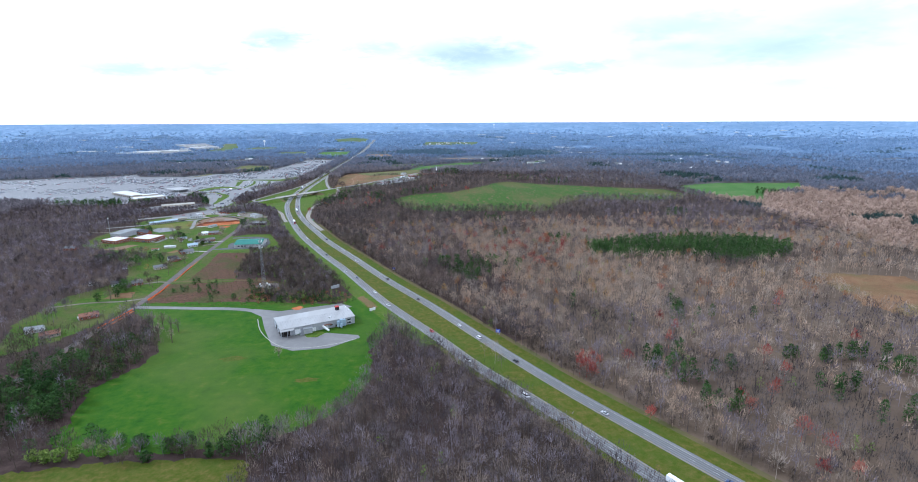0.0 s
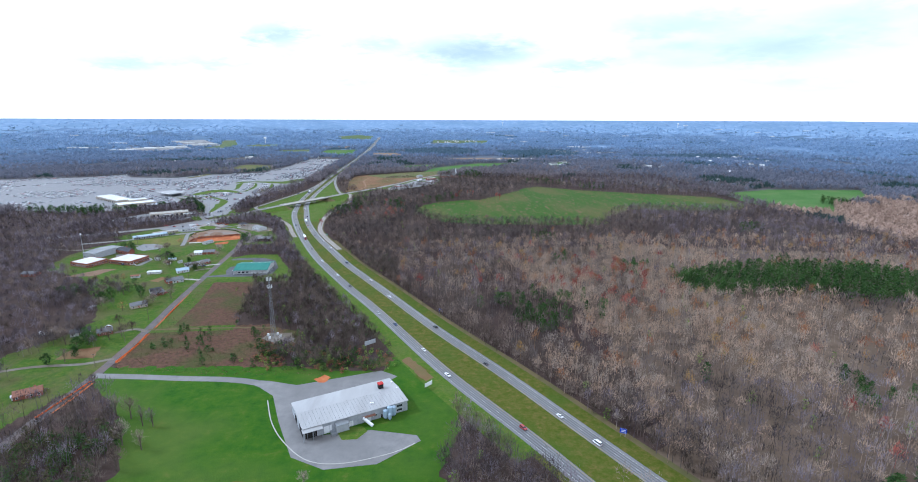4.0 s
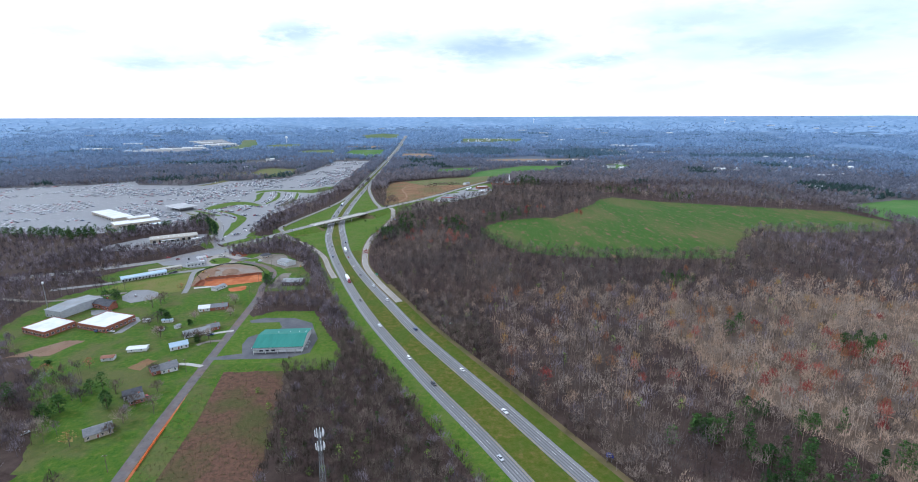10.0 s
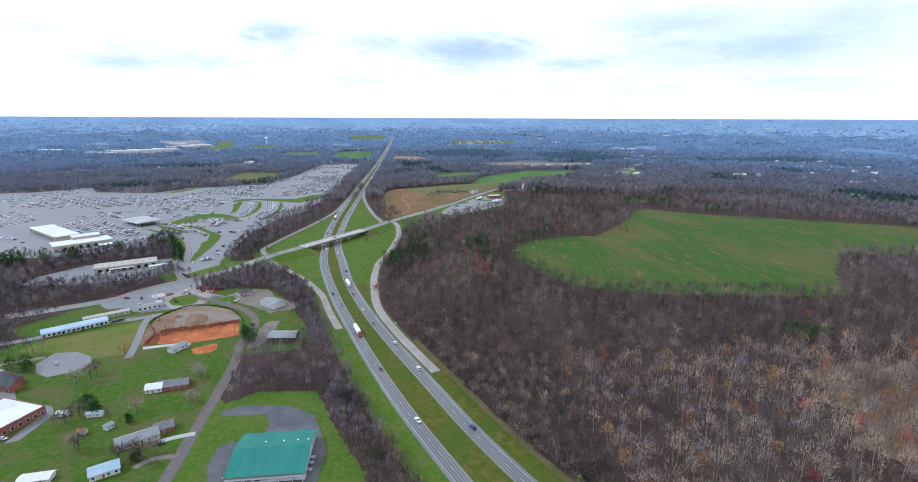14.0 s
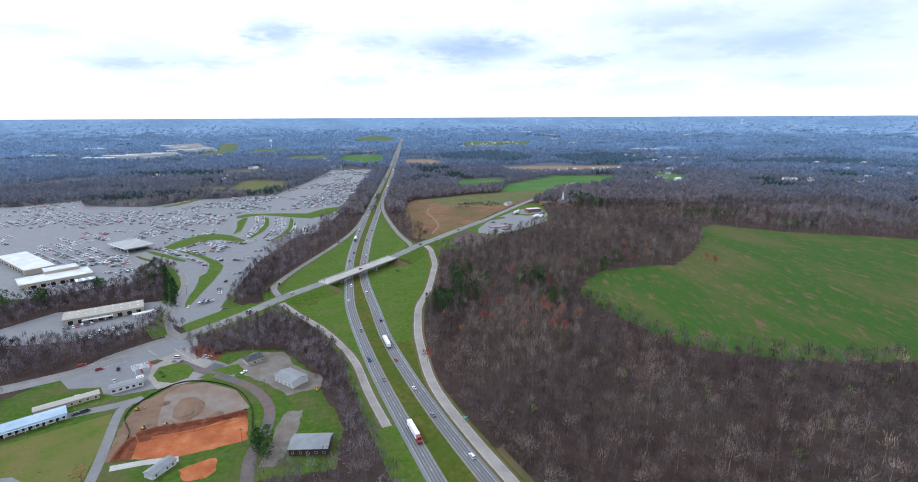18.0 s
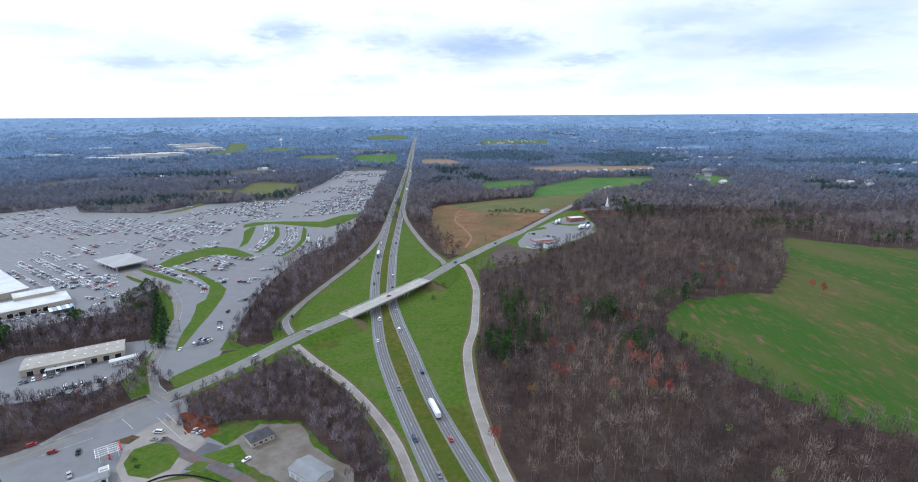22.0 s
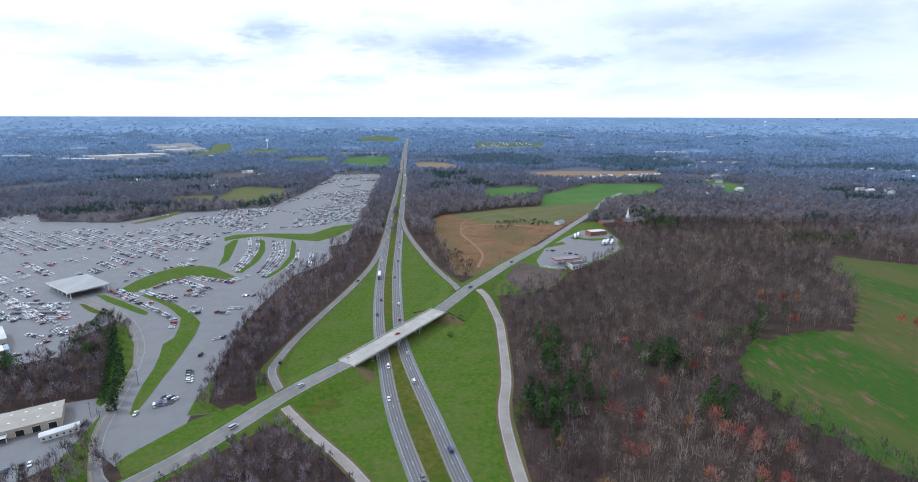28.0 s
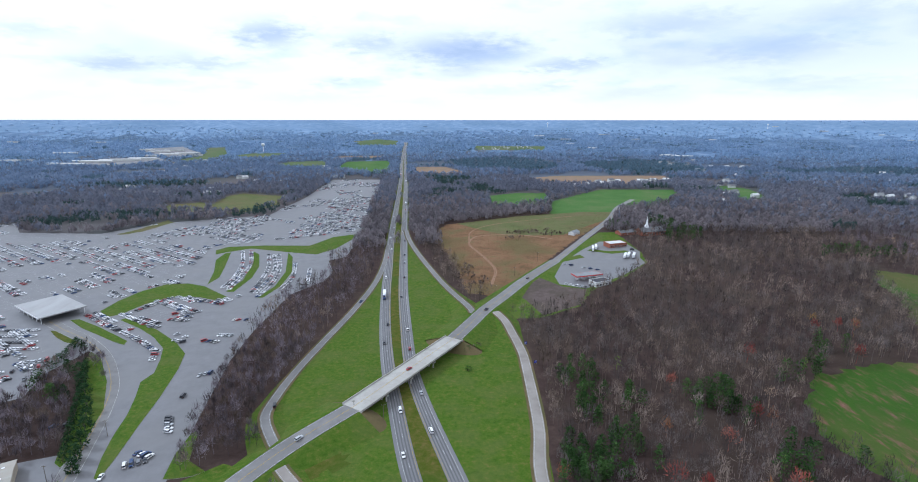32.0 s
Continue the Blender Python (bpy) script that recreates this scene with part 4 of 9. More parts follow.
grass_island("junction_bed", [(-160, 221), (-152, 227), (-147, 225), (-150, 219)], "small planted bed in the junction", M_ROUGH)
grass_island("junction_wedge", [(-112, 196), (-108, 202), (-101, 200), (-104, 194)], "small grass wedge in the junction")
grass_island("junction_side", [(-108, 206), (-92, 214), (-84, 203), (-92, 198)], "grass wedge beside parked cars")
grass_island("blue_lawn", [(-178, 172), (-162, 181), (-152, 176), (-170, 164)], "grass lawn before low shops")
grass_island("greylot_bank", [(-192, 332), (-184, 306), (-172, 284), (-164, 270), (-172, 264), (-190, 286)], "grass bank beside the yard")
grass_island("warehouse_oval", [(139, -347), (143, -342), (152, -341), (155, -346), (150, -353), (142, -353)], "oval grass bed on the apron")

# ---- crossing road, ramps and bridge
wx, wz, _o = causeway("embankment_west", [(-152, 264, 0.2), (-131, 286, 0.7), (-113, 309, 1.7), (-98, 329, 3.0), (-82, 347, 4.6), (-58, 370, 6.5)], 7.5, M_GRASS)
tagged(_o, "grass bank that carries the road up to the bridge", "bank", kind="structure")
ex, ez, _o = causeway("embankment_east", [(9, 456, 7.4), (24, 482, 7.2), (42, 514, 6.8), (64, 547, 6.0), (98, 598, 5.2), (144, 652, h1(144, 652) + 0.3)], 7.5, M_GRASS)
tagged(_o, "grass bank that carries the road down from the bridge", "bank", kind="structure")
tagged(drape("bank_slope_clay", [(-62, 366), (-52, 369), (-50, 376), (-58, 372)], 0.9, M_DIRT), "bare dirt at the foot of the bank", "ground", kind="structure")


def abutment(x, y, ang, h, mat):
    """The earth slope that ends a bank below a bridge end."""
    n, v, f = 28, [], []
    ca, sa = math.cos(radians(ang)), math.sin(radians(ang))
    for a_, b_, z in ((13.0, 7.5 + 2.8 * h, -0.3), (7.2, 7.5 + 1.4 * h, h * 0.5), (1.4, 7.3, h - 0.25)):
        for k in range(n):
            p, q = a_ * math.cos(2 * math.pi * k / n), b_ * math.sin(2 * math.pi * k / n)
            v.append((x + p * ca - q * sa, y + p * sa + q * ca, z + 0.05 * math.sin(5 * k + z)))
    for r_ in (0, n):
        for k in range(n):
            f.append((r_ + k, r_ + (k + 1) % n, r_ + n + (k + 1) % n, r_ + n + k))
    f.append(tuple(range(2 * n, 3 * n)))
    return mesh_object("abutment_slope", np.array(v), f, [mat], smooth=True)


tagged(abutment(-58, 370, 52, 6.4, M_DRY), "dry grass slope below the bridge end", "bank", kind="structure")
tagged(abutment(9, 456, 52, 7.2, M_DRY), "dry grass slope below the bridge end", "bank", kind="structure")
tagged(drape("dry_bank_grass", [(-90, 352), (-70, 350), (-58, 338), (-57, 327), (-78, 319), (-88, 335)], 0.10, M_VERGE, rag=3), "dry brown grass at the foot of the bank", "grass", kind="structure")
street("road_west", wx, 6.0, M_ASPHALT, "grey asphalt road that climbs to the bridge", z=wz, lift=0.10, centre=M_YELLOW, edges=M_WHITE)
street("road_east", ex, 6.0, M_ASPHALT, "grey asphalt road that runs down from the bridge", z=ez, lift=0.10, centre=M_YELLOW, edges=M_WHITE)
street("road_far_east", curve([(144, 652), (214, 748), (290, 860), (345, 960), (372, 1000), (420, 1060)], 12), 5.0, M_ASPHALT, "grey asphalt road into the distance", lift=0.16, centre=M_YELLOW)
street("road_junction", curve([(-330, 150), (-262, 178), (-199, 212), (-187, 231), (-169, 252), (-158, 262), (-150, 268)], 8), 6.5, M_ASPHALT, "grey asphalt road into the junction", lift=0.12, centre=M_YELLOW)
street("access_road", curve([(-150, 262), (-166, 276), (-183, 309), (-194, 352), (-205, 394), (-218, 427), (-243, 466), (-272, 497), (-302, 520), (-326, 540)], 8), 5.2, M_ASPHALT, "curving asphalt entrance road of the car park", lift=0.14, centre=M_YELLOW, edges=M_WHITE)
street("lane_houses", curve([(-36, -420), (-33, -330), (-30, -270), (-32, -200), (-38, -113), (-43, -2), (-47, 75), (-53, 110), (-51, 128), (-53, 148), (-60, 164), (-74, 181), (-94, 195), (-116, 208), (-135, 222)], 7), 3.2, M_LANE, "narrow grey lane past the houses", lift=0.12)
street("lane_school", curve([(-123, 92), (-126, 105), (-133, 128), (-143, 162), (-137, 175)], 6), 2.6, M_ASPHALT, "narrow school drive", lift=0.125)
street("lane_shops", curve([(-260, 110), (-215, 128), (-193, 142), (-170, 158), (-150, 166), (-137, 173)], 7), 3.6, M_ASPHALT, "access lane before long low buildings", lift=0.115)
street("lane_school_west", curve([(-290, 88), (-250, 78), (-215, 84), (-180, 98)], 7), 2.4, M_DIRT2, "pale gravel lane behind a school", lift=0.1)
street("driveway_warehouse", curve([(-31, -268), (-1, -272), (31, -277), (60, -281), (80, -287), (92, -296)], 7), 3.2, M_ASPHALT, "grey asphalt driveway to a warehouse", lift=0.13)
street("track_tower", curve([(-32, -192), (4, -193), (39, -194), (66, -196), (72, -206)], 7), 1.3, M_DRY, "grassy dirt track to a radio tower", lift=0.13)
street("drive_green_roof", curve([(-42, -52), (-34, -50), (0, -51), (15, -51)], 6), 2.6, M_DARKLOT, "driveway of the green-roofed building", lift=0.145)
for pts, nm in (([(-42, -2), (-52, -5), (-58, -8)], "driveway"), ([(-43, -20), (-55, -22), (-60, -28)], "driveway_b"), ([(-42, -62), (-54, -58), (-62, -58)], "driveway_c"),
                ([(-31, -243), (-48, -250), (-80, -252), (-110, -262)], "driveway_d"), ([(-32, -196), (-42, -190), (-56, -196)], "driveway_e")):
    street(nm, curve(pts, 4), 1.8, M_CONCRETE if nm in ("driveway", "driveway_c") else M_DIRT2, "pale driveway of a house", lift=0.13)


def ramp(name, pts, half, mat, label, edge=None):
    line, z, bank = causeway(name + "_bank", pts, half + 1.0, M_GRASS)
    tagged(bank, "grass shoulder of a ramp", "bank", kind="structure")
    for o in (-half - 1.5, half - 0.1):
        tagged(ribbon(name + "_shoulder", line, o, o + 1.6, 0.03, M_DRY, heights=z), "bare dry shoulder of a ramp", "ground", kind="structure")
    r = street(name, line, half, mat, label, z=z, lift=0.09, edges=M_WHITE)
    return line, z


ramp_se = ramp("ramp_south_east", [(49, 508, 6.6), (54, 492, 5.4), (56, 470, 3.4), (57, 440, 1.6), (54, 410, 0.4), (46, 350, 0.1), (37, 310, 0.1), (35, 262, 0.1), (37, 224, 0.1), (44, 170, 0.1), (62, 115, 0.1), (88, 52, 0.1)], 3.3, M_SHOULDER, "pale concrete slip road beside the woods")
ramp_sw = ramp("ramp_south_west", [(-93, 338, 3.4), (-88, 326, 2.6), (-70, 303, 1.0), (-47, 275, 0.1), (-27, 243, 0.1), (-10, 208, 0.1), (3, 165, 0.1), (16, 128, 0.1)], 2.8, M_SHOULDER, "pale concrete slip road below the bridge")
ramp_nw = ramp("ramp_north_west", [(-93, 340, 3.6), (-101, 356, 3.0), (-107, 372, 2.4), (-107, 390, 1.4), (-102, 426, 0.3), (-90, 475, 0.1), (-73, 540, 0.1), (-58, 615, 0.1), (-51, 690, 0.1), (-49, 770, 0.1)], 2.8, M_ASPHALT, "dark asphalt slip road beside a wooded bank")
ramp_ne = ramp("ramp_north_east", [(30, 506, 6.8), (28, 524, 6.0), (18, 570, 3.2), (4, 640, 0.4), (-11, 725, 0.1), (-21, 800, 0.1), (-25, 860, 0.1)], 2.8, M_ASPHALT, "asphalt slip road north of the bridge")


def bridge():
    root = thing("overpass_bridge", -24.5, 413, 52.1, "pale concrete road bridge over the highway", "bridge", z=0.0)
    half, w, z0, z1 = 54.5, 7.6, 6.5, 7.4
    zz = lambda x: z0 + (z1 - z0) * (x + half) / (2 * half)
    for i in range(10):
        a, b = -half + i * 10.9, -half + (i + 1) * 10.9 - 0.06
        g = Geo()
        g.add([(x, y, zz(x) + h) for x in (a, b) for y in (-w, w) for h in (-0.25, 0.10)], [(0, 1, 3, 2), (4, 6, 7, 5), (0, 4, 5, 1), (2, 3, 7, 6), (1, 5, 7, 3), (0, 2, 6, 4)])
        part("deck_slab", g, M_CONCRETE, root)
    for y in (-w + 0.15, w - 0.15):
        g = Geo()
        g.add([(x, y + dy, zz(x) + h) for x in (-half, half) for dy in (-0.15, 0.15) for h in (0.10, 0.95)], [(0, 1, 3, 2), (4, 6, 7, 5), (0, 4, 5, 1), (2, 3, 7, 6), (1, 5, 7, 3), (0, 2, 6, 4)])
        part("parapet", g, M_CONCRETE, root)
    for o in (-0.22, 0.12):
        g = Geo()
        g.add([(x, o + dy, zz(x) + 0.115) for x in (-half, half) for dy in (0, 0.14)], [(0, 2, 3, 1)])
        part("centre_line", g, M_YELLOW, root)
    for y in (-6.4, -3.2, 0, 3.2, 6.4):
        g = Geo()
        g.add([(x, y + dy, zz(x) + h) for x in (-half, half) for dy in (-0.25, 0.25) for h in (-1.5, -0.25)], [(0, 1, 3, 2), (4, 6, 7, 5), (0, 4, 5, 1), (2, 3, 7, 6), (1, 5, 7, 3), (0, 2, 6, 4)])
        part("girder", g, M_GIRDER, root)
    for x in (-31.0, -6.5, 19.0):
        g = Geo().box(x - 0.6, x + 0.6, -7.0, 7.0, zz(x) - 2.6, zz(x) - 1.5)
        part("pier_cap", g, M_CONCRETE, root)
        for y in (-5.6, -1.9, 1.9, 5.6):
            part("pier_column", Geo().cyl((x, y, 0), (x, y, zz(x) - 2.6), 0.5, 0.5, 10), M_CONCRETE, root)
    for s in (-1, 1):
        g = Geo()
        x = s * half
        g.add([(x + s * 1.0, -8.6, zz(x) - 0.3), (x + s * 1.0, 8.6, zz(x) - 0.3), (x - s * 9.0, 8.6, 0.15), (x - s * 9.0, -8.6, 0.15)], [(0, 1, 2, 3)])
        part("slope_paving", g, M_DIRT, root)
        part("abutment", Geo().box(x - 0.5, x + 0.5, -w, w, zz(x) - 2.2, zz(x) - 0.25), M_CONCRETE, root)


bridge()

# ---------------------------------------------------------------- woods
rngw = np.random.RandomState(7)
ROADS_CLEAR = [(curve([(-36, -420), (-30, -270), (-32, -200), (-38, -113), (-43, -2), (-47, 75), (-53, 148)], 7), 6.5), (ex, 15), (wx, 15), (np.array(curve([(-187, 332), (-199, 367), (-215, 397), (-239, 436), (-256, 444)], 6)), 9), (ramp_se[0], 7), (ramp_sw[0], 6.5), (ramp_nw[0], 5.5), (ramp_ne[0], 6.5),
               (curve([(144, 652), (214, 748), (290, 860), (345, 960), (420, 1060)], 12), 9), (curve([(-330, 150), (-262, 178), (-199, 212), (-158, 262), (-150, 268)], 8), 12),
               (curve([(-31, -243), (-48, -250), (-80, -252), (-110, -262)], 6), 4), (curve([(-260, 110), (-215, 128), (-193, 142), (-150, 166)], 7), 9)]


def jitter_grid(x0, x1, y0, y1, s):
    a, b = np.meshgrid(np.arange(x0, x1, s), np.arange(y0, y1, s))
    a, b = a.ravel(), b.ravel()
    return a + rngw.uniform(-0.48, 0.48, len(a)) * s, b + rngw.uniform(-0.48, 0.48, len(b)) * s


def free_land(x, y):
    ok = np.ones(len(x), bool)
    for p in CLEAR:
        ok &= ~inside(p, x, y)
    for line, w in [(cut(SOUTH, -1000, 640), 11), (cut(NORTH, -1000, 330), 17), (cut(NORTH, 320, 710), 12), (cut(SOUTH, 630, 2900), 8.5), (cut(NORTH, 700, 2900), 8.5), (cut(SOUTH, -377, 330), 19.5)] + ROADS_CLEAR:
        ok &= ~near_line(line, x, y, w)
    return ok


def bare_trees(x, y, h, k, rng, wide=0.17, spread=0.20, low=0.32, fuzz=0, twig=0.11, reach=1.0):
    """Loose triangles of leafless trees: a trunk, k rising limbs and a rounded crown of fuzz fine twigs."""
    n = len(x)
    base = np.stack([x, y, hgt(x, y)], 1)
    tris = []
    lean = rng.normal(0, 0.03, (n, 2))
    top = base + np.stack([lean[:, 0] * h, lean[:, 1] * h, h * 0.8], 1)
    rw = 0.008 * h + 0.04
    for a in (0.0, 2.1, 4.2):
        p = base + np.stack([np.cos(a) * rw, np.sin(a) * rw, 0 * h], 1)
        q = base + np.stack([np.cos(a + 2.1) * rw, np.sin(a + 2.1) * rw, 0 * h], 1)
        tris += [p, q, top]
    for _ in range(k):
        u = rng.uniform(low, 0.88, n)
        st = base + (top - base) * u[:, None]
        ang = rng.uniform(0, 2 * np.pi, n)
        out = rng.uniform(0.45, 1.0, n) * h * spread * (1.35 - 0.6 * u)
        end = st + np.stack([np.cos(ang) * out, np.sin(ang) * out, h * rng.uniform(0.14, 0.34, n) * (1.35 - u)], 1)
        sa = rng.uniform(0, 2 * np.pi, n)
        sw = wide * rng.uniform(0.5, 1.2, n)
        side = np.stack([np.cos(sa) * sw, np.sin(sa) * sw, 0 * sw], 1)
        tris += [st - side, end, st + side]
    heart = base + np.stack([lean[:, 0] * h, lean[:, 1] * h, h * 0.60], 1)
    rxy, rz = h * spread, h * 0.36
    lobe = rng.uniform(0, 2 * np.pi, n)
    for _ in range(fuzz):
        u, ang = rng.uniform(-0.45, 1, n), rng.uniform(0, 2 * np.pi, n)
        ring = np.sqrt(np.clip(1 - u * u, 0.01, 1))
        ca, sa = np.cos(ang), np.sin(ang)
        q = rng.uniform(0.35, 1.0, n) ** 0.6 * (1 + 0.20 * np.sin(3 * ang + lobe) + 0.12 * np.sin(6 * u + 2 * lobe))
        c = heart + np.stack([ca * ring * rxy * q, sa * ring * rxy * q, u * rz * q], 1)
        rad = np.stack([ca * ring, sa * ring, u], 1)
        mer = np.stack([-ca * u, -sa * u, ring], 1)
        way = mer * rng.uniform(0.2, 1.0, n)[:, None] + rad * rng.uniform(0.2, 1.0, n)[:, None]
        way *= (rng.uniform(0.7, 1.5, n) * reach)[:, None]
        sd = np.stack([-sa, ca, 0 * sa], 1) * (twig * rng.uniform(0.6, 1.5, n))[:, None] + rng.normal(0, 0.35 * twig, (n, 3))
        tris += [c - way * 0.8 - sd, c + way, c - way * 0.5 + sd]
    return np.stack(tris, 1).reshape(-1, 3)


def dome_trees(x, y, h, r, k, rng, cone=0.0):
    """Loose triangles of far crowns: k ragged flakes that lie on a dome."""
    n = len(x)
    base = np.stack([x, y, hgt(x, y)], 1)
    tris = []
    for j in range(k):
        u = np.clip(rng.uniform(-0.1, 1.0, n), 0.02, 1)
        ang = rng.uniform(0, 2 * np.pi, n)
        ring = np.sqrt(np.clip(1 - u * u, 0.02, 1)) * (1 - cone) + cone * (1 - u)
        ca, sa = np.cos(ang), np.sin(ang)
        q = rng.uniform(0.7, 1.05, n)
        c = base + np.stack([ca * ring * r * q, sa * ring * r * q, h * (0.35 + 0.62 * u * q)], 1)
        mer = np.stack([-ca * u, -sa * u, ring + 0.2], 1) * (r * rng.uniform(0.25, 0.6, n))[:, None]
        sd = np.stack([-sa, ca, 0 * sa], 1) * (r * rng.uniform(0.14, 0.34, n))[:, None]
        tris += [c - mer - sd, c + mer + rng.normal(0, 0.15, (n, 3)) * r[:, None], c - mer * 0.4 + sd]
    return np.stack(tris, 1).reshape(-1, 3)


def each_tree(verts, n, rng, lo=0.0, hi=1.0):
    """One random number for each of n trees, repeated for all its triangles (tree by tree or ring by ring)."""
    per = len(verts) // 3 // n
    return np.repeat(rng.uniform(lo, hi, n), per)


def leafy_trees(x, y, h, r, k, rng, size=0.9, low=0.25, cone=0.0):
    """Loose triangles of leafy or needled crowns: a trunk and k sprays round it. cone: how far it narrows upwards."""
    n = len(x)
    base = np.stack([x, y, hgt(x, y)], 1)
    top = base + np.stack([0 * h, 0 * h, h * 0.9], 1)
    rw = 0.012 * h + 0.04
    tris = []
    for a in (0.0, 2.1, 4.2):
        p = base + np.stack([np.cos(a) * rw, np.sin(a) * rw, 0 * h], 1)
        q = base + np.stack([np.cos(a + 2.1) * rw, np.sin(a + 2.1) * rw, 0 * h], 1)
        tris += [p, q, top]
    lobe = rng.uniform(0, 2 * np.pi, n)
    for _ in range(k):
        u = rng.uniform(0, 1, n) ** 0.8
        ang = rng.uniform(0, 2 * np.pi, n)
        prof = np.sqrt(np.clip(1 - (2 * u - 1) ** 2, 0.05, 1)) * (1 - cone) + cone * (1.05 - u)
        rr = r * prof * rng.uniform(0.45, 1.0, n) * (1 + 0.22 * np.sin(2 * ang + lobe) + 0.15 * np.sin(5 * u + 3 * lobe))
        c = base + np.stack([np.cos(ang) * rr, np.sin(ang) * rr, h * (low + (1 - low) * u)], 1)
        for j in range(3):
            d = rng.normal(0, 1, (n, 3)) * size * (0.6 + 0.4 * rng.uniform(0, 1, n))[:, None]
            d[:, 2] *= 0.6
            tris.append(c + d)
    return np.stack(tris, 1).reshape(-1, 3)


def spots(patches, spacing):
    """Random places inside elliptic patches of (x, y, rx, ry)."""
    xs, ys = [], []
    for cx, cy, rx, ry in patches:
        n = max(1, int(math.pi * rx * ry / spacing ** 2))
        a, q = rngw.uniform(0, 2 * np.pi, n), np.sqrt(rngw.uniform(0, 1, n))
        xs.append(cx + np.cos(a) * q * rx)
        ys.append(cy + np.sin(a) * q * ry)
    return np.concatenate(xs), np.concatenate(ys)


M_BARK = [material("bare_wood_pale", [(0.225, 0.177, 0.137), (0.279, 0.223, 0.176), (0.313, 0.258, 0.21)], scale=0.012, random="mix", island=0.10, tree=0.5),
          material("bare_wood_brown", [(0.067, 0.051, 0.039), (0.135, 0.101, 0.08), (0.236, 0.185, 0.149)], scale=0.012, random="mix", island=0.10, tree=0.5),
          material("bare_wood_purple", [(0.042, 0.034, 0.032), (0.084, 0.069, 0.063), (0.146, 0.122, 0.112)], scale=0.012, random="mix", island=0.10, tree=0.5),
          material("bare_wood_tan", [(0.297, 0.206, 0.142), (0.376, 0.269, 0.187), (0.384, 0.287, 0.208)], scale=0.012, random="mix", island=0.10, tree=0.5),
          material("bare_wood_grey", [(0.068, 0.055, 0.058), (0.129, 0.107, 0.118), (0.219, 0.185, 0.203)], scale=0.012, random="mix", island=0.10, tree=0.5)]
M_THICKET = material("dark_thicket_wood", [(0.046, 0.037, 0.029), (0.086, 0.069, 0.053), (0.144, 0.115, 0.09)], scale=0.02, random="mix", island=0.15, tree=0.5)
# Mid woods: a faint grey-blue haze is mixed into the colour.
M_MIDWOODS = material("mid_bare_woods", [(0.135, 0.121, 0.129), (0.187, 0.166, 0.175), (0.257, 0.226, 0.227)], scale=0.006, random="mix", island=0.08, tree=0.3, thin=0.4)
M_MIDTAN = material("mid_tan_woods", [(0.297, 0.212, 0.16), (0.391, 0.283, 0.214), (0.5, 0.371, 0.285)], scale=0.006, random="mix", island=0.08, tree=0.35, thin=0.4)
# Distance haze painted in: these woods grow bluer and paler zone by zone.
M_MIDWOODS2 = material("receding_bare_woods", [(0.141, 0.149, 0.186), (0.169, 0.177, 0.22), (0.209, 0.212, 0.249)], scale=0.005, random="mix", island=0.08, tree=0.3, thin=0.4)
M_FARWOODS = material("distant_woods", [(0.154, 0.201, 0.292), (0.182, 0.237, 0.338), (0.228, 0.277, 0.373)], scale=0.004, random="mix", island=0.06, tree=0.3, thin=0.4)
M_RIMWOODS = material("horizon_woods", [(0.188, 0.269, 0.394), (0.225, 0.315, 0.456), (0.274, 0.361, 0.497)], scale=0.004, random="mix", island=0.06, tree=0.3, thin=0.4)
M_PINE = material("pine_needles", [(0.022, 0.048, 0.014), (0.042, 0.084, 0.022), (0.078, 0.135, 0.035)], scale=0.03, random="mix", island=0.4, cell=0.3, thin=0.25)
# Far pines carry the same painted haze blue in their colour.
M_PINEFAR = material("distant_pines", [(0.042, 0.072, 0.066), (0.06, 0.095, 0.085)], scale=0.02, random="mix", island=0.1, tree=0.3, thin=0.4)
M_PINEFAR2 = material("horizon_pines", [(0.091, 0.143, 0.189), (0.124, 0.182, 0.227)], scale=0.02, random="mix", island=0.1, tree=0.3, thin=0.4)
M_REDLEAF = material("red_buds", [(0.193, 0.043, 0.036), (0.284, 0.071, 0.055), (0.324, 0.122, 0.085)], scale=0.03, random="mix", island=0.2, tree=0.5)
M_SPRING = material("spring_leaves", [(0.09, 0.15, 0.02), (0.15, 0.22, 0.035), (0.21, 0.26, 0.06)], scale=0.05, random="mix", island=0.5)
M_OLIVELEAF = material("olive_leaves", [(0.045, 0.050, 0.018), (0.075, 0.078, 0.028), (0.11, 0.10, 0.045)], scale=0.05, random="mix", island=0.5)
M_HEDGE = material("hedge_needles", [(0.012, 0.03, 0.012), (0.022, 0.05, 0.018), (0.035, 0.07, 0.022)], scale=0.05, random="mix", island=0.5)
M_RUSSET = material("russet_buds", [(0.20, 0.085, 0.045), (0.27, 0.13, 0.06), (0.30, 0.19, 0.07)], scale=0.03, random="mix", island=0.2, tree=0.6)

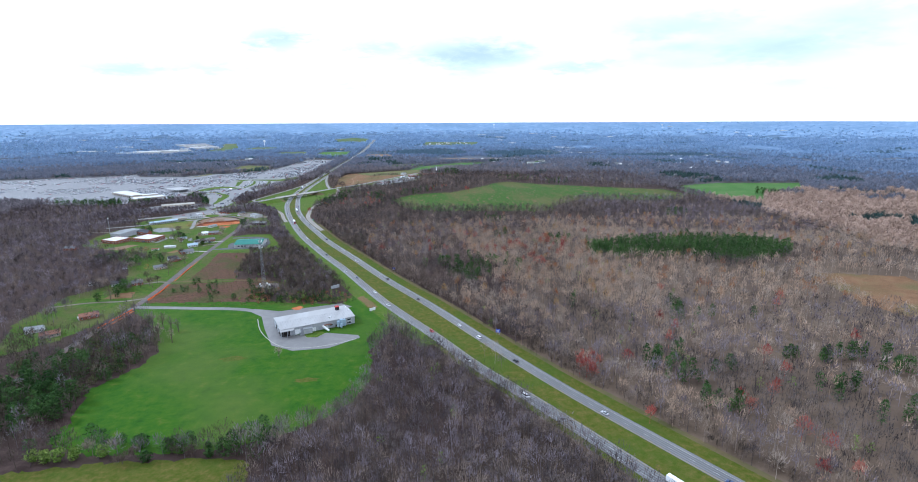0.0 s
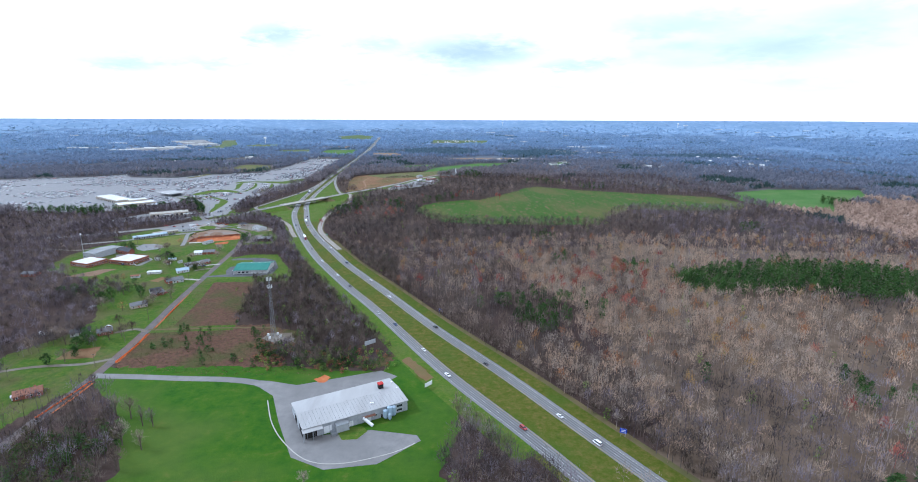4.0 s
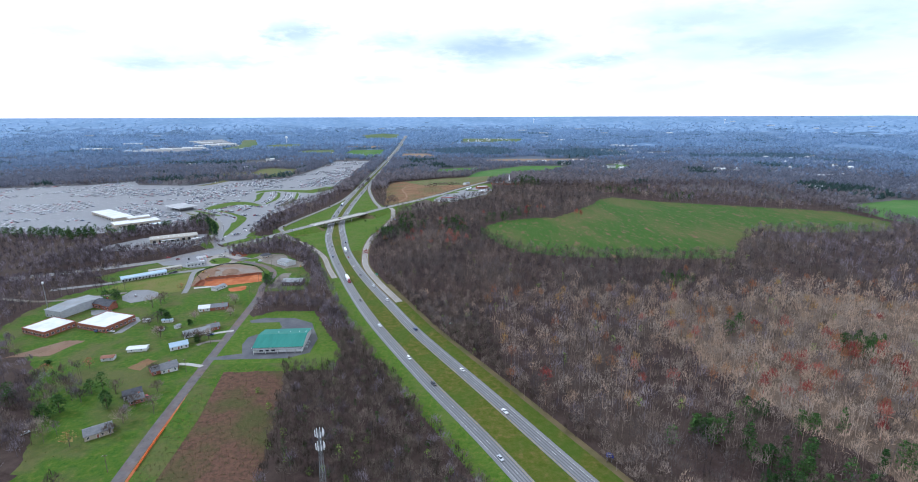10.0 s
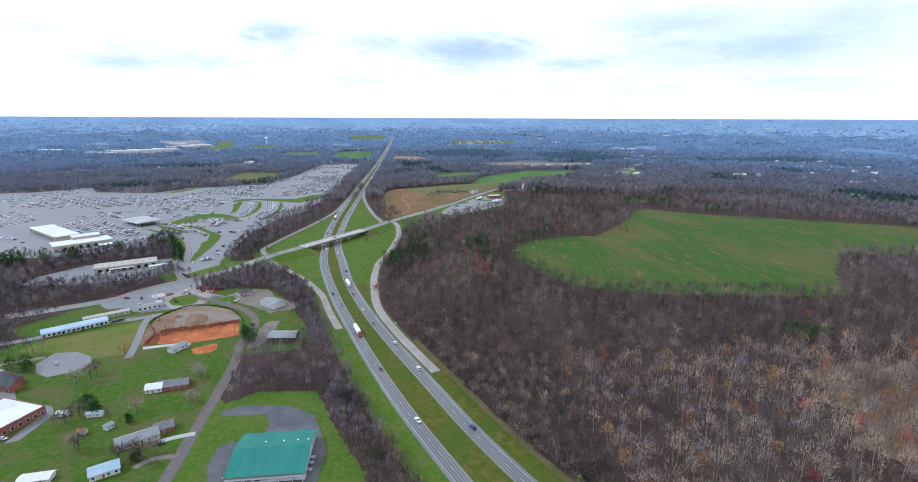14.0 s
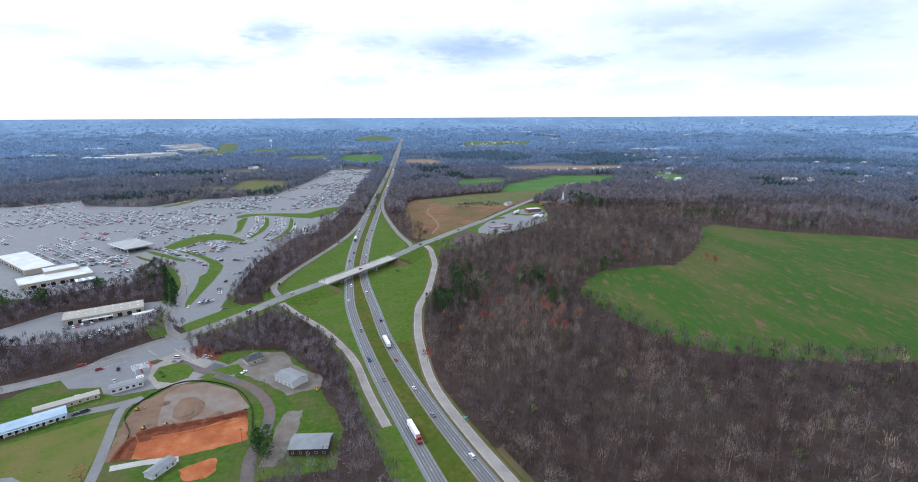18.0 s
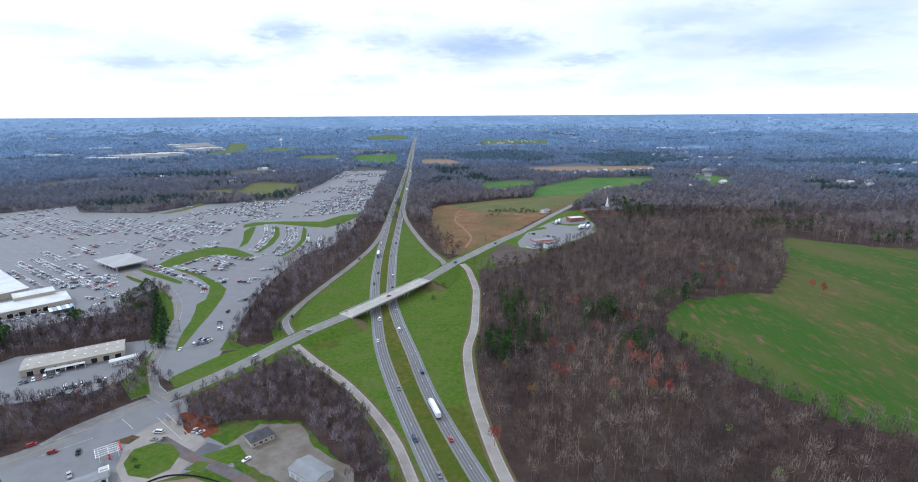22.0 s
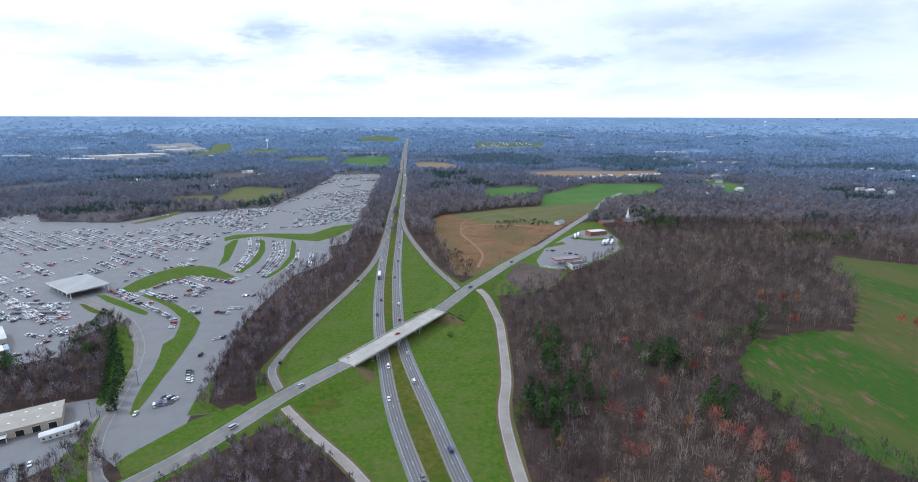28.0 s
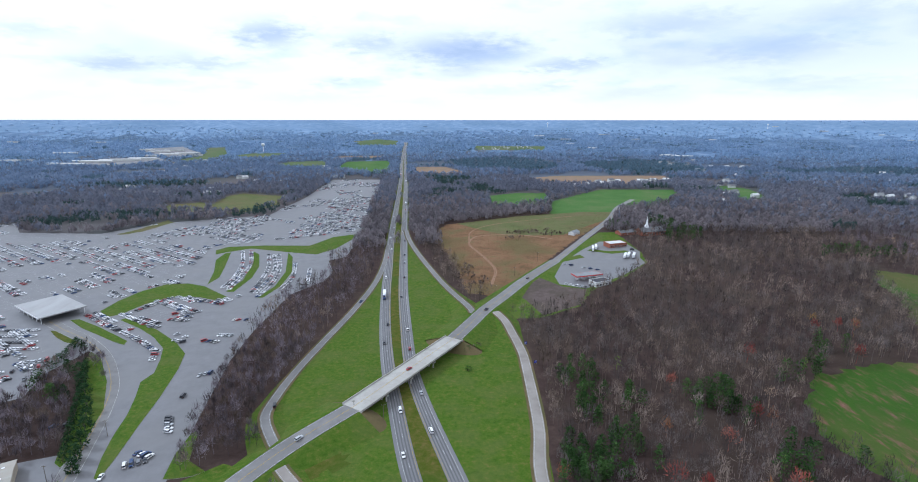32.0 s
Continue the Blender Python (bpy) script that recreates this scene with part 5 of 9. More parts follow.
EVERGREEN = [(146, 342, 22, 10), (53, 293, 10, 22), (76, 356, 9, 22), (150, 289, 10, 10), (245, 386, 9, 6), (-375, 338, 58, 17), (-445, 358, 48, 20), (-325, 352, 22, 12), (-285, 392, 22, 8)]
EVERGREEN += [(160, 362, 27, 9), (161, 305, 11, 11), (63, 315, 13, 22), (84, 385, 16, 18), (268, 405, 12, 8), (192, 268, 6, 6), (258, -162, 20, 12), (292, -182, 24, 10), (325, -165, 14, 9), (300, -150, 14, 7), (275, -205, 12, 8), (428, -75, 16, 18), (462, -115, 18, 16), (336, -196, 10, 10),  (462, -325, 9, 12), (480, -345, 10, 6), (405, -418, 14, 12), (513, -347, 6, 6), (366, -309, 5, 5), (10, -440, 22, 22), (-12, -428, 20, 14), (290, -215, 24, 16)]
EVERGREEN += [(355, -40, 14, 7), (360, 70, 22, 8), (345, 735, 22, 22), (312, 700, 14, 10), (275, 782, 16, 10), (345, 790, 22, 34),  (-245, 405, 8, 6), (-40, 150, 8, 18), (600, -60, 20, 8), (690, 110, 30, 8), (-300, 400, 28, 9), (-265, 424, 7, 12), (-350, 384, 25, 8), (-405, 366, 30, 8), (760, 330, 40, 8), (520, 640, 60, 10), (600, 560, 40, 8)]
REDS = []
REDS += [(305, 426), (296, 430), (278, 431), (269, 384), (202, 398), (135, 315), (106, 286), (94, 292), (134, 371), (419, -78), (410, -102), (363, -98), (353, -98), (411, -132), (365, -160), (375, -174), (416, -158), (475, -35), (328, 15), (313, -54)]
REDS += [(332, -114), (249, -112), (340, -426), (347, -424), (352, -428), (345, -430), (408, -85), (352, -113), (416, -119), (371, -154), (428, -359), (563, -320), (373, -427), (398, -82), (404, -92), (425, -90), (300, -40), (286, -20), (390, -45), (120, 240)]
REDS += [(150, 255), (165, 250), (88, 262), (95, 258), (140, 235), (250, -95), (440, -480), (450, -470), (470, -430), (466, -455), (420, -480)]
REDS += [(362, -112), (369, -120), (429, -86), (423, -105), (419, -115), (403, -148), (354, -171), (367, -185), (189, -107), (371, -36), (319, -126), (327, -134), (338, -135), (409, -63), (373, -191), (269, -113), (249, -73), (433, -375), (416, -400), (464, -289)]
REDS += [(340, -438), (337, -432), (343, -442), (143, 269), (147, 262), (154, 259), (145, 280), (163, 334), (350, 365), (346, 372), (41, 201), (148, 232)]
EVERGREEN += [(108, 363, 12, 10), (86, 315, 10, 22), (62, 310, 8, 14), (226, 370, 24, 7), (196, 300, 9, 8), (435, -435, 9, 9), (391, -426, 8, 7), (411, -446, 8, 6)]
EVERGREEN += [(398, -430, 9, 8), (396, -444, 9, 8), (401, -475, 9, 8), (413, -491, 9, 8), (490, -425, 9, 8), (454, -350, 9, 8), (523, -435, 14, 10), (550, -430, 14, 10), (553, -452, 14, 10), (499, -506, 14, 10), (489, -474, 14, 10)]
REDS += [(342, -442), (556, -410), (430, -516), (433, -532), (418, -545), (432, -549), (419, -489), (358, -492), (546, -338)]
EVERGREEN += [(-10, -400, 20, 16), (-8, -430, 22, 20), (0, -462, 24, 14), (-36, -400, 16, 20), (-40, -440, 18, 20)]
RUSSETS = [(45, 302), (167, -102), (305, -108), (269, -27), (316, -109), (284, 440), (300, 420), (58, 270), (70, 240), (205, -60), (330, -30), (380, -60), (360, -20), (310, -20), (395, -140), (430, -150), (345, -60), (110, 330), (130, 280), (170, 330)]

GROVES = [(-120, -95, 24, 16), (-150, -112, 22, 18), (-88, -206, 20, 12), (-100, -140, 14, 10), (-132, -72, 18, 8), (-106, -228, 20, 14), (-92, -300, 14, 14), (-66, -352, 14, 16), (-60, -216, 8, 8), (-118, 8, 5, 5),
          (-210, -20, 16, 10), (-196, 100, 20, 6), (-62, -118, 6, 8), (-90, -270, 14, 8)]


def in_patch(x, y, patches, grow=1.0):
    res = np.zeros(len(x), bool)
    for cx, cy, rx, ry in patches:
        res |= ((x - cx) / (rx * grow)) ** 2 + ((y - cy) / (ry * grow)) ** 2 < 1
    return res


PINE_STAND = [(456, -110), (524, -81), (614, -81), (682, -90), (721, -128), (687, -177), (605, -196), (571, -168), (492, -162), (443, -158)]


def patchiness(x, y):
    return np.array([noise.noise((a * 0.012, b * 0.012, 3.0)) for a, b in zip(x, y)])



# ---------------------------------------------------------------- building materials
M_METALROOF = material("pale_metal_roof", [(0.29, 0.285, 0.275), (0.35, 0.345, 0.335), (0.40, 0.395, 0.385)], rough=0.5, scale=0.06, detail=6, scale2=0.1, tint2=(0.29, 0.28, 0.26), amount2=0.4, stretch=(1, 0.2, 1))
M_GREYROOF = material("weathered_grey_roof", [(0.185, 0.195, 0.20), (0.235, 0.245, 0.25), (0.28, 0.285, 0.285)], rough=0.55, scale=0.1, detail=6, scale2=0.15, tint2=(0.19, 0.165, 0.145), amount2=0.35)
M_WHITEROOF = material("white_membrane_roof", [(0.52, 0.52, 0.51), (0.60, 0.60, 0.59), (0.66, 0.66, 0.65)], rough=0.6, scale=0.12, detail=6, scale2=0.08, tint2=(0.42, 0.41, 0.39), amount2=0.4)
M_TANROOF = material("cream_metal_roof", [(0.30, 0.28, 0.235), (0.37, 0.35, 0.30), (0.42, 0.40, 0.35)], rough=0.5, scale=0.1, detail=6, scale2=0.1, tint2=(0.27, 0.23, 0.18), amount2=0.5)
M_GREENROOF = material("teal_green_metal_roof", [(0.032, 0.135, 0.105), (0.042, 0.165, 0.13), (0.055, 0.19, 0.15)], rough=0.45, scale=0.15, detail=5, stretch=(1, 0.15, 1))
M_SHINGLE = material("grey_shingle_roof", [(0.12, 0.12, 0.125), (0.16, 0.16, 0.165), (0.20, 0.195, 0.195)], scale=0.6, detail=6)
M_DARKSHINGLE = material("charcoal_shingle_roof", [(0.05, 0.05, 0.058), (0.075, 0.075, 0.082), (0.10, 0.10, 0.10)], scale=0.6, detail=6)
M_BROWNSHINGLE = material("red_brown_roof", [(0.16, 0.075, 0.05), (0.22, 0.11, 0.075), (0.26, 0.14, 0.10)], scale=0.5, detail=6)
M_BLUEROOF = material("pale_blue_metal_roof", [(0.28, 0.36, 0.43), (0.34, 0.42, 0.49), (0.40, 0.47, 0.53)], rough=0.5, scale=0.1, detail=5)
M_SIDING = material("white_siding", [(0.46, 0.46, 0.44), (0.55, 0.55, 0.53), (0.62, 0.62, 0.60)], rough=0.7, scale=0.5, detail=5)
M_GREYWALL = material("grey_metal_wall", [(0.30, 0.31, 0.32), (0.36, 0.37, 0.38), (0.42, 0.42, 0.43)], rough=0.6, scale=0.4, detail=5)
M_BRICK = material("red_brick_wall", [(0.19, 0.07, 0.045), (0.25, 0.10, 0.065), (0.29, 0.13, 0.09)], rough=0.9, scale=0.8, detail=7)
M_BROWNWALL = material("brown_board_wall", [(0.055, 0.038, 0.033), (0.085, 0.06, 0.052)], scale=0.6)
M_TANWALL = material("tan_wall", [(0.36, 0.31, 0.24), (0.43, 0.38, 0.30)], rough=0.85, scale=0.5, detail=5)
M_PANE = material("dark_window_glass", [(0.02, 0.025, 0.03), (0.035, 0.04, 0.05)], rough=0.12, scale=0.8, spec=0.6)
M_DARKDOOR = material("shaded_opening", [(0.02, 0.02, 0.022), (0.035, 0.033, 0.03)], rough=0.8, scale=0.5)
M_TRIM = material("white_trim", [(0.68, 0.68, 0.67), (0.76, 0.76, 0.75)], rough=0.6, scale=0.8)
M_STEEL = material("galvanised_steel", [(0.30, 0.31, 0.32), (0.42, 0.43, 0.44)], rough=0.45, metallic=0.7, scale=0.6)
M_LATTICE = material("dull_grey_steel", [(0.17, 0.175, 0.18), (0.24, 0.245, 0.25)], rough=0.7, metallic=0.1, scale=0.6)
M_REDPAINT = material("red_paint", [(0.35, 0.035, 0.03), (0.45, 0.05, 0.045)], rough=0.5, scale=0.6)
M_BLUESIGN = material("blue_sign_face", [(0.01, 0.04, 0.42), (0.015, 0.055, 0.52)], rough=0.5, scale=0.6)
M_GREENSIGN = material("green_sign_face", [(0.005, 0.20, 0.10), (0.008, 0.25, 0.13)], rough=0.5, scale=0.6)
M_ORANGE = material("orange_plastic_fence", [(0.60, 0.13, 0.03), (0.75, 0.19, 0.05)], rough=0.7, scale=1.5)
M_WOODPOLE = material("weathered_wood_pole", [(0.10, 0.08, 0.06), (0.16, 0.13, 0.10)], scale=0.8)
M_MACHINE = material("yellow_machine_paint", [(0.36, 0.23, 0.05), (0.44, 0.29, 0.08)], rough=0.55, scale=0.8)
M_RUBBER = material("black_rubber", [(0.012, 0.012, 0.012), (0.025, 0.025, 0.025)], rough=0.85, scale=2.0)
M_BLACKFENCE = material("black_silt_fence", [(0.02, 0.02, 0.022), (0.04, 0.038, 0.036)], rough=0.9, scale=1.0)


def building(name, x, y, ang, length, width, wall_h, rise, wall_mat, roof_mat, label, category="building", windows=(), doors=(), roof="gable", over=0.4, chimney=None, group=""):
    """A building centred at x, y with its length along its own x. windows, doors: (side, along, width, height, sill, material); side S or N."""
    root = thing(name, x, y, ang, label, category, group)
    L, W = length / 2, width / 2
    part("wall", Geo().box(-L, L, -W, W, -0.4, wall_h), wall_mat, root)
    if roof == "gable":
        t = 0.18
        o = over
        for s in (-1, 1):
            g = Geo()
            y0, y1 = s * (W + o), 0.0
            z0 = wall_h - rise * o / W
            v = [(-L - o, y0, z0 + 0.03), (L + o, y0, z0 + 0.03), (L + o, y1, wall_h + rise + 0.03), (-L - o, y1, wall_h + rise + 0.03)]
            v += [(a, b, c + t) for a, b, c in v]
            f = [(3, 2, 1, 0), (4, 5, 6, 7), (0, 1, 5, 4), (1, 2, 6, 5), (2, 3, 7, 6), (3, 0, 4, 7)]
            g.add(v, f if s < 0 else [q[::-1] for q in f])
            part("roof", g, roof_mat, root)
        for s in (-1, 1):
            g = Geo().add([(s * L, -W, wall_h), (s * L, W, wall_h), (s * L, 0, wall_h + rise)], [(0, 1, 2) if s > 0 else (2, 1, 0)])
            part("gable", g, wall_mat, root)
    elif roof == "hip":
        o = over
        r = max(0.5, L - W)
        v = [(-L - o, -W - o, wall_h), (L + o, -W - o, wall_h), (L + o, W + o, wall_h), (-L - o, W + o, wall_h), (-r, 0, wall_h + rise), (r, 0, wall_h + rise)]
        part("roof", Geo().add(v, [(0, 1, 5, 4), (1, 2, 5), (2, 3, 4, 5), (3, 0, 4), (3, 2, 1, 0)]), roof_mat, root)
    else:
        part("roof", Geo().box(-L + 0.25, L - 0.25, -W + 0.25, W - 0.25, wall_h, wall_h + 0.15), roof_mat, root)
        for a in ((-L - 0.1, L + 0.1, -W - 0.1, -W + 0.25), (-L - 0.1, L + 0.1, W - 0.25, W + 0.1), (-L - 0.1, -L + 0.25, -W + 0.25, W - 0.25), (L - 0.25, L + 0.1, -W + 0.25, W - 0.25)):
            part("parapet", Geo().box(*a, wall_h, wall_h + 0.55), M_TRIM if wall_mat is not M_BRICK else wall_mat, root)
    for items, nm in ((windows, "window"), (doors, "door")):
        for side, along, w, h, sill, mt in items:
            if side in "SN":
                s = -1 if side == "S" else 1
                g = Geo().box(along - w / 2, along + w / 2, min(s * W, s * (W + 0.07)), max(s * W, s * (W + 0.07)), sill, sill + h)
                fr = Geo().box(along - w / 2 - 0.12, along + w / 2 + 0.12, min(s * W, s * (W + 0.04)), max(s * W, s * (W + 0.04)), max(0.0, sill - 0.12), sill + h + 0.12)
            else:
                s = -1 if side == "W" else 1
                g = Geo().box(min(s * L, s * (L + 0.07)), max(s * L, s * (L + 0.07)), along - w / 2, along + w / 2, sill, sill + h)
                fr = Geo().box(min(s * L, s * (L + 0.04)), max(s * L, s * (L + 0.04)), along - w / 2 - 0.12, along + w / 2 + 0.12, max(0.0, sill - 0.12), sill + h + 0.12)
            p = part(nm, g, mt, root)
            part("frame", fr, M_TRIM, p)
    if chimney:
        cx_, cy_, ch = chimney
        part("chimney", Geo().box(cx_ - 0.5, cx_ + 0.5, cy_ - 0.5, cy_ + 0.5, wall_h - 0.3, ch), M_BRICK, root)
    return root


def win_row(side, length, n, w=1.1, h=1.2, sill=1.0, skip=()):
    return [(side, -length / 2 + length * (i + 0.5) / n, w, h, sill, M_PANE) for i in range(n) if i not in skip]


# ---- grey warehouse beside the meadow
wh = building("warehouse", 143.5, -325.5, 23.6, 60, 29, 6.4, 1.2, M_GREYWALL, M_METALROOF, "long grey metal warehouse with a pale low roof", "warehouse", over=0.5,
              windows=[("E", 6, 5, 1.2, 1.2, M_PANE), ("E", 6, 5, 1.2, 3.2, M_PANE), ("E", -4, 4, 1.2, 1.2, M_PANE), ("E", -10, 3, 2.4, 1.0, M_PANE), ("S", 10, 2.2, 1.2, 2.2, M_PANE), ("S", 25, 3.4, 1.4, 1.2, M_PANE), ("S", 25, 3.4, 1.4, 3.8, M_PANE)],
              doors=[("S", -17, 4.0, 4.2, 0.1, M_TRIM), ("S", -4, 2.4, 3.0, 0.1, M_TRIM), ("S", 6, 3.0, 3.4, 0.1, M_TRIM), ("S", 14, 1.2, 2.1, 0.1, M_DARKDOOR), ("W", -9, 9, 4.6, 0.1, M_DARKDOOR), ("W", 4, 6, 4.6, 0.1, M_DARKDOOR), ("S", -26, 6.4, 4.6, 0.1, M_DARKDOOR)])
for s_ in range(15):
    part("wall_seam", Geo().box(-28 + 4 * s_ - 0.08, -28 + 4 * s_ + 0.08, -14.62, -14.5, 0, 6.2), M_STEEL, wh)
for s_ in range(29):
    part("roof_seam", Geo().add([(-28 + 2 * s_ - 0.05, -14.9, 6.60), (-28 + 2 * s_ + 0.05, -14.9, 6.60), (-28 + 2 * s_ + 0.05, 0, 7.85), (-28 + 2 * s_ - 0.05, 0, 7.85), (-28 + 2 * s_, -14.9, 6.68), (-28 + 2 * s_, 0, 7.93)], [(0, 4, 5, 3), (4, 1, 2, 5)]), M_GREYROOF, wh)
for s_ in (-30.5, -25.5, -20.5):
    part("bay_post", Geo().box(s_ - 0.2, s_ + 0.2, -17.4, -17.0, 0, 5.6), M_STEEL, wh)
part("bay_roof", Geo().add([(-31, -17.6, 5.6), (-20, -17.6, 5.6), (-20, -14.6, 6.2), (-31, -14.6, 6.2), (-31, -17.6, 5.45), (-20, -17.6, 5.45)], [(0, 1, 2, 3), (4, 5, 1, 0)]), M_METALROOF, wh, "grey roof of an open loading bay")
part("annex", Geo().box(-13, -6, -17.5, -14.6, 0, 4.6), M_GREYWALL, wh, "low grey lean-to")
part("annex_roof", Geo().add([(-13.2, -17.8, 4.62), (-5.8, -17.8, 4.62), (-5.8, -14.6, 5.4), (-13.2, -14.6, 5.4), (-13.2, -17.8, 4.5), (-5.8, -17.8, 4.5)], [(0, 1, 2, 3), (4, 5, 1, 0)]), M_GREYROOF, wh)
part("awning", Geo().box(3, 10, -16.6, -14.6, 3.8, 4.0), M_BROWNSHINGLE, wh, "rusty brown awning")
vb = part("roof_vent", Geo().box(19.2, 22.0, 3.2, 6.0, 6.6, 10.4), M_DARKDOOR, wh, "dark roof vent box")
part("vent_cap", Geo().box(18.9, 22.3, 2.9, 6.3, 10.4, 10.9, taper=0.3), M_REDPAINT, vb, "rust-red vent cap")
for vx, vy in ((9.5, -9.0), (10.6, -9.4), (29, 8), (29.3, 0)):
    part("small_vent", Geo().box(vx - 0.4, vx + 0.4, vy - 0.4, vy + 0.4, 6.4, 7.9), M_TRIM, wh)
for vx, vy, r, h in ((15.5, -16.8, 1.3, 5.4), (18.2, -16.6, 1.5, 6.6), (20.6, -16.4, 1.3, 6.0), (17.2, -19.0, 1.0, 3.6)):
    part("silo", Geo().cyl((vx, vy, 1.2), (vx, vy, h), r, r, 14).cyl((vx, vy, h), (vx, vy, h + 0.8), r, 0.2, 14).cyl((vx, vy, 0.0), (vx, vy, 1.2), 0.4, r, 10), M_BLUEROOF, wh, "pale blue storage silo")
part("chute", Geo().cyl((6.5, -20.5, 0.5), (2.8, -15.5, 3.6), 0.9, 0.9, 8), M_TRIM, wh, "white tank beside the wall")
part("dock", Geo().box(-16, -13.2, -19, -14.6, 0, 1.2), M_STEEL, wh, "steel loading dock")
tagged(ribbon("apron_kerb", curve([(92, -309), (101, -334), (113, -354), (128, -369), (146, -372), (169, -366), (181, -359)], 4), -0.3, 0.3, 0.22, M_CONCRETE), "pale concrete kerb round a warehouse apron", "kerb", kind="structure")

# ---- green-roofed hall
gr = building("green_roof_hall", 4.5, -27.5, 1.0, 35, 32, 4.2, 3.0, M_SIDING, M_GREENROOF, "white hall with a teal green metal roof", "building", over=0.7,
              doors=[("S", 3 + 6.2 * i, 4.6, 3.0, 0.1, M_TRIM) for i in range(3)], windows=[("S", -12 + 4.2 * i, 2.6, 1.6, 1.0, M_PANE) for i in range(3)])
part("porch_roof", Geo().box(-17.5, 17.5, -18.2, -16.2, 3.2, 3.4), M_GREYROOF, gr, "grey lean-to porch roof")
for px_ in (-17, -8.5, 0, 6.2, 12.4, 17):
    part("porch_post", Geo().box(px_ - 0.12, px_ + 0.12, -18.1, -17.9, 0, 3.2), M_TRIM, gr)
for vx in (-4.5, 4.2, 11, 16):
    part("ridge_vent", Geo().box(vx - 0.35, vx + 0.35, 5.0, 5.7, 5.9, 6.7), M_TRIM, gr)
for vy in (-11, -6, -2):
    part("air_conditioner", Geo().box(18.2, 20.2, vy - 1, vy + 1, 0, 1.6).cyl((19.2, vy, 1.6), (19.2, vy, 1.75), 0.8, 0.8, 10), M_STEEL, gr, "grey air-conditioning unit")
part("roof_edge", Geo().box(-18.6, -18.2, -16.6, -16.2, 3.9, 4.2), M_TRIM, gr)

# ---- school
building("school_hall", -152, 18, -21, 31, 27, 4.6, 0.3, M_BRICK, M_WHITEROOF, "red brick school block with a flat white roof", roof="flat", windows=win_row("S", 31, 9, 1.8, 1.6) + win_row("E", 27, 7, 1.8, 1.6))
building("school_block", -192, 10, -24, 27, 24, 4.4, 0.3, M_BRICK, M_WHITEROOF, "red brick school block with a flat white roof", roof="flat", windows=win_row("S", 27, 8, 1.8, 1.6) + win_row("E", 24, 6, 1.8, 1.6))
building("gymnasium", -200, 54, -22, 19, 38, 6.2, 1.2, M_GREYWALL, M_GREYROOF, "long grey school gymnasium with a low roof", windows=win_row("S", 19, 4))
building("old_school_house", -181, 62, -22, 18, 12, 4.2, 3.4, M_BRICK, M_DARKSHINGLE, "old brick school house with a dark hipped roof", roof="hip", windows=win_row("S", 18, 5, 1.4, 1.8), chimney=(4, 2, 8.5))
building("school_wing", -171, 55, -22, 9, 8, 4.0, 3.0, M_BRICK, M_DARKSHINGLE, "brick wing with a steep dark roof", windows=win_row("S", 9, 2, 1.3, 1.6))
pole = thing("radio_mast", -223, 53, 0, "thin grey radio mast behind a school", "mast")
part("shaft", Geo().cyl((0, 0, 0), (0, 0, 27), 0.35, 0.15, 8), M_STEEL, pole)
part("antenna", Geo().box(-0.6, 0.6, -0.6, 0.6, 25.5, 27.2), M_TRIM, pole)

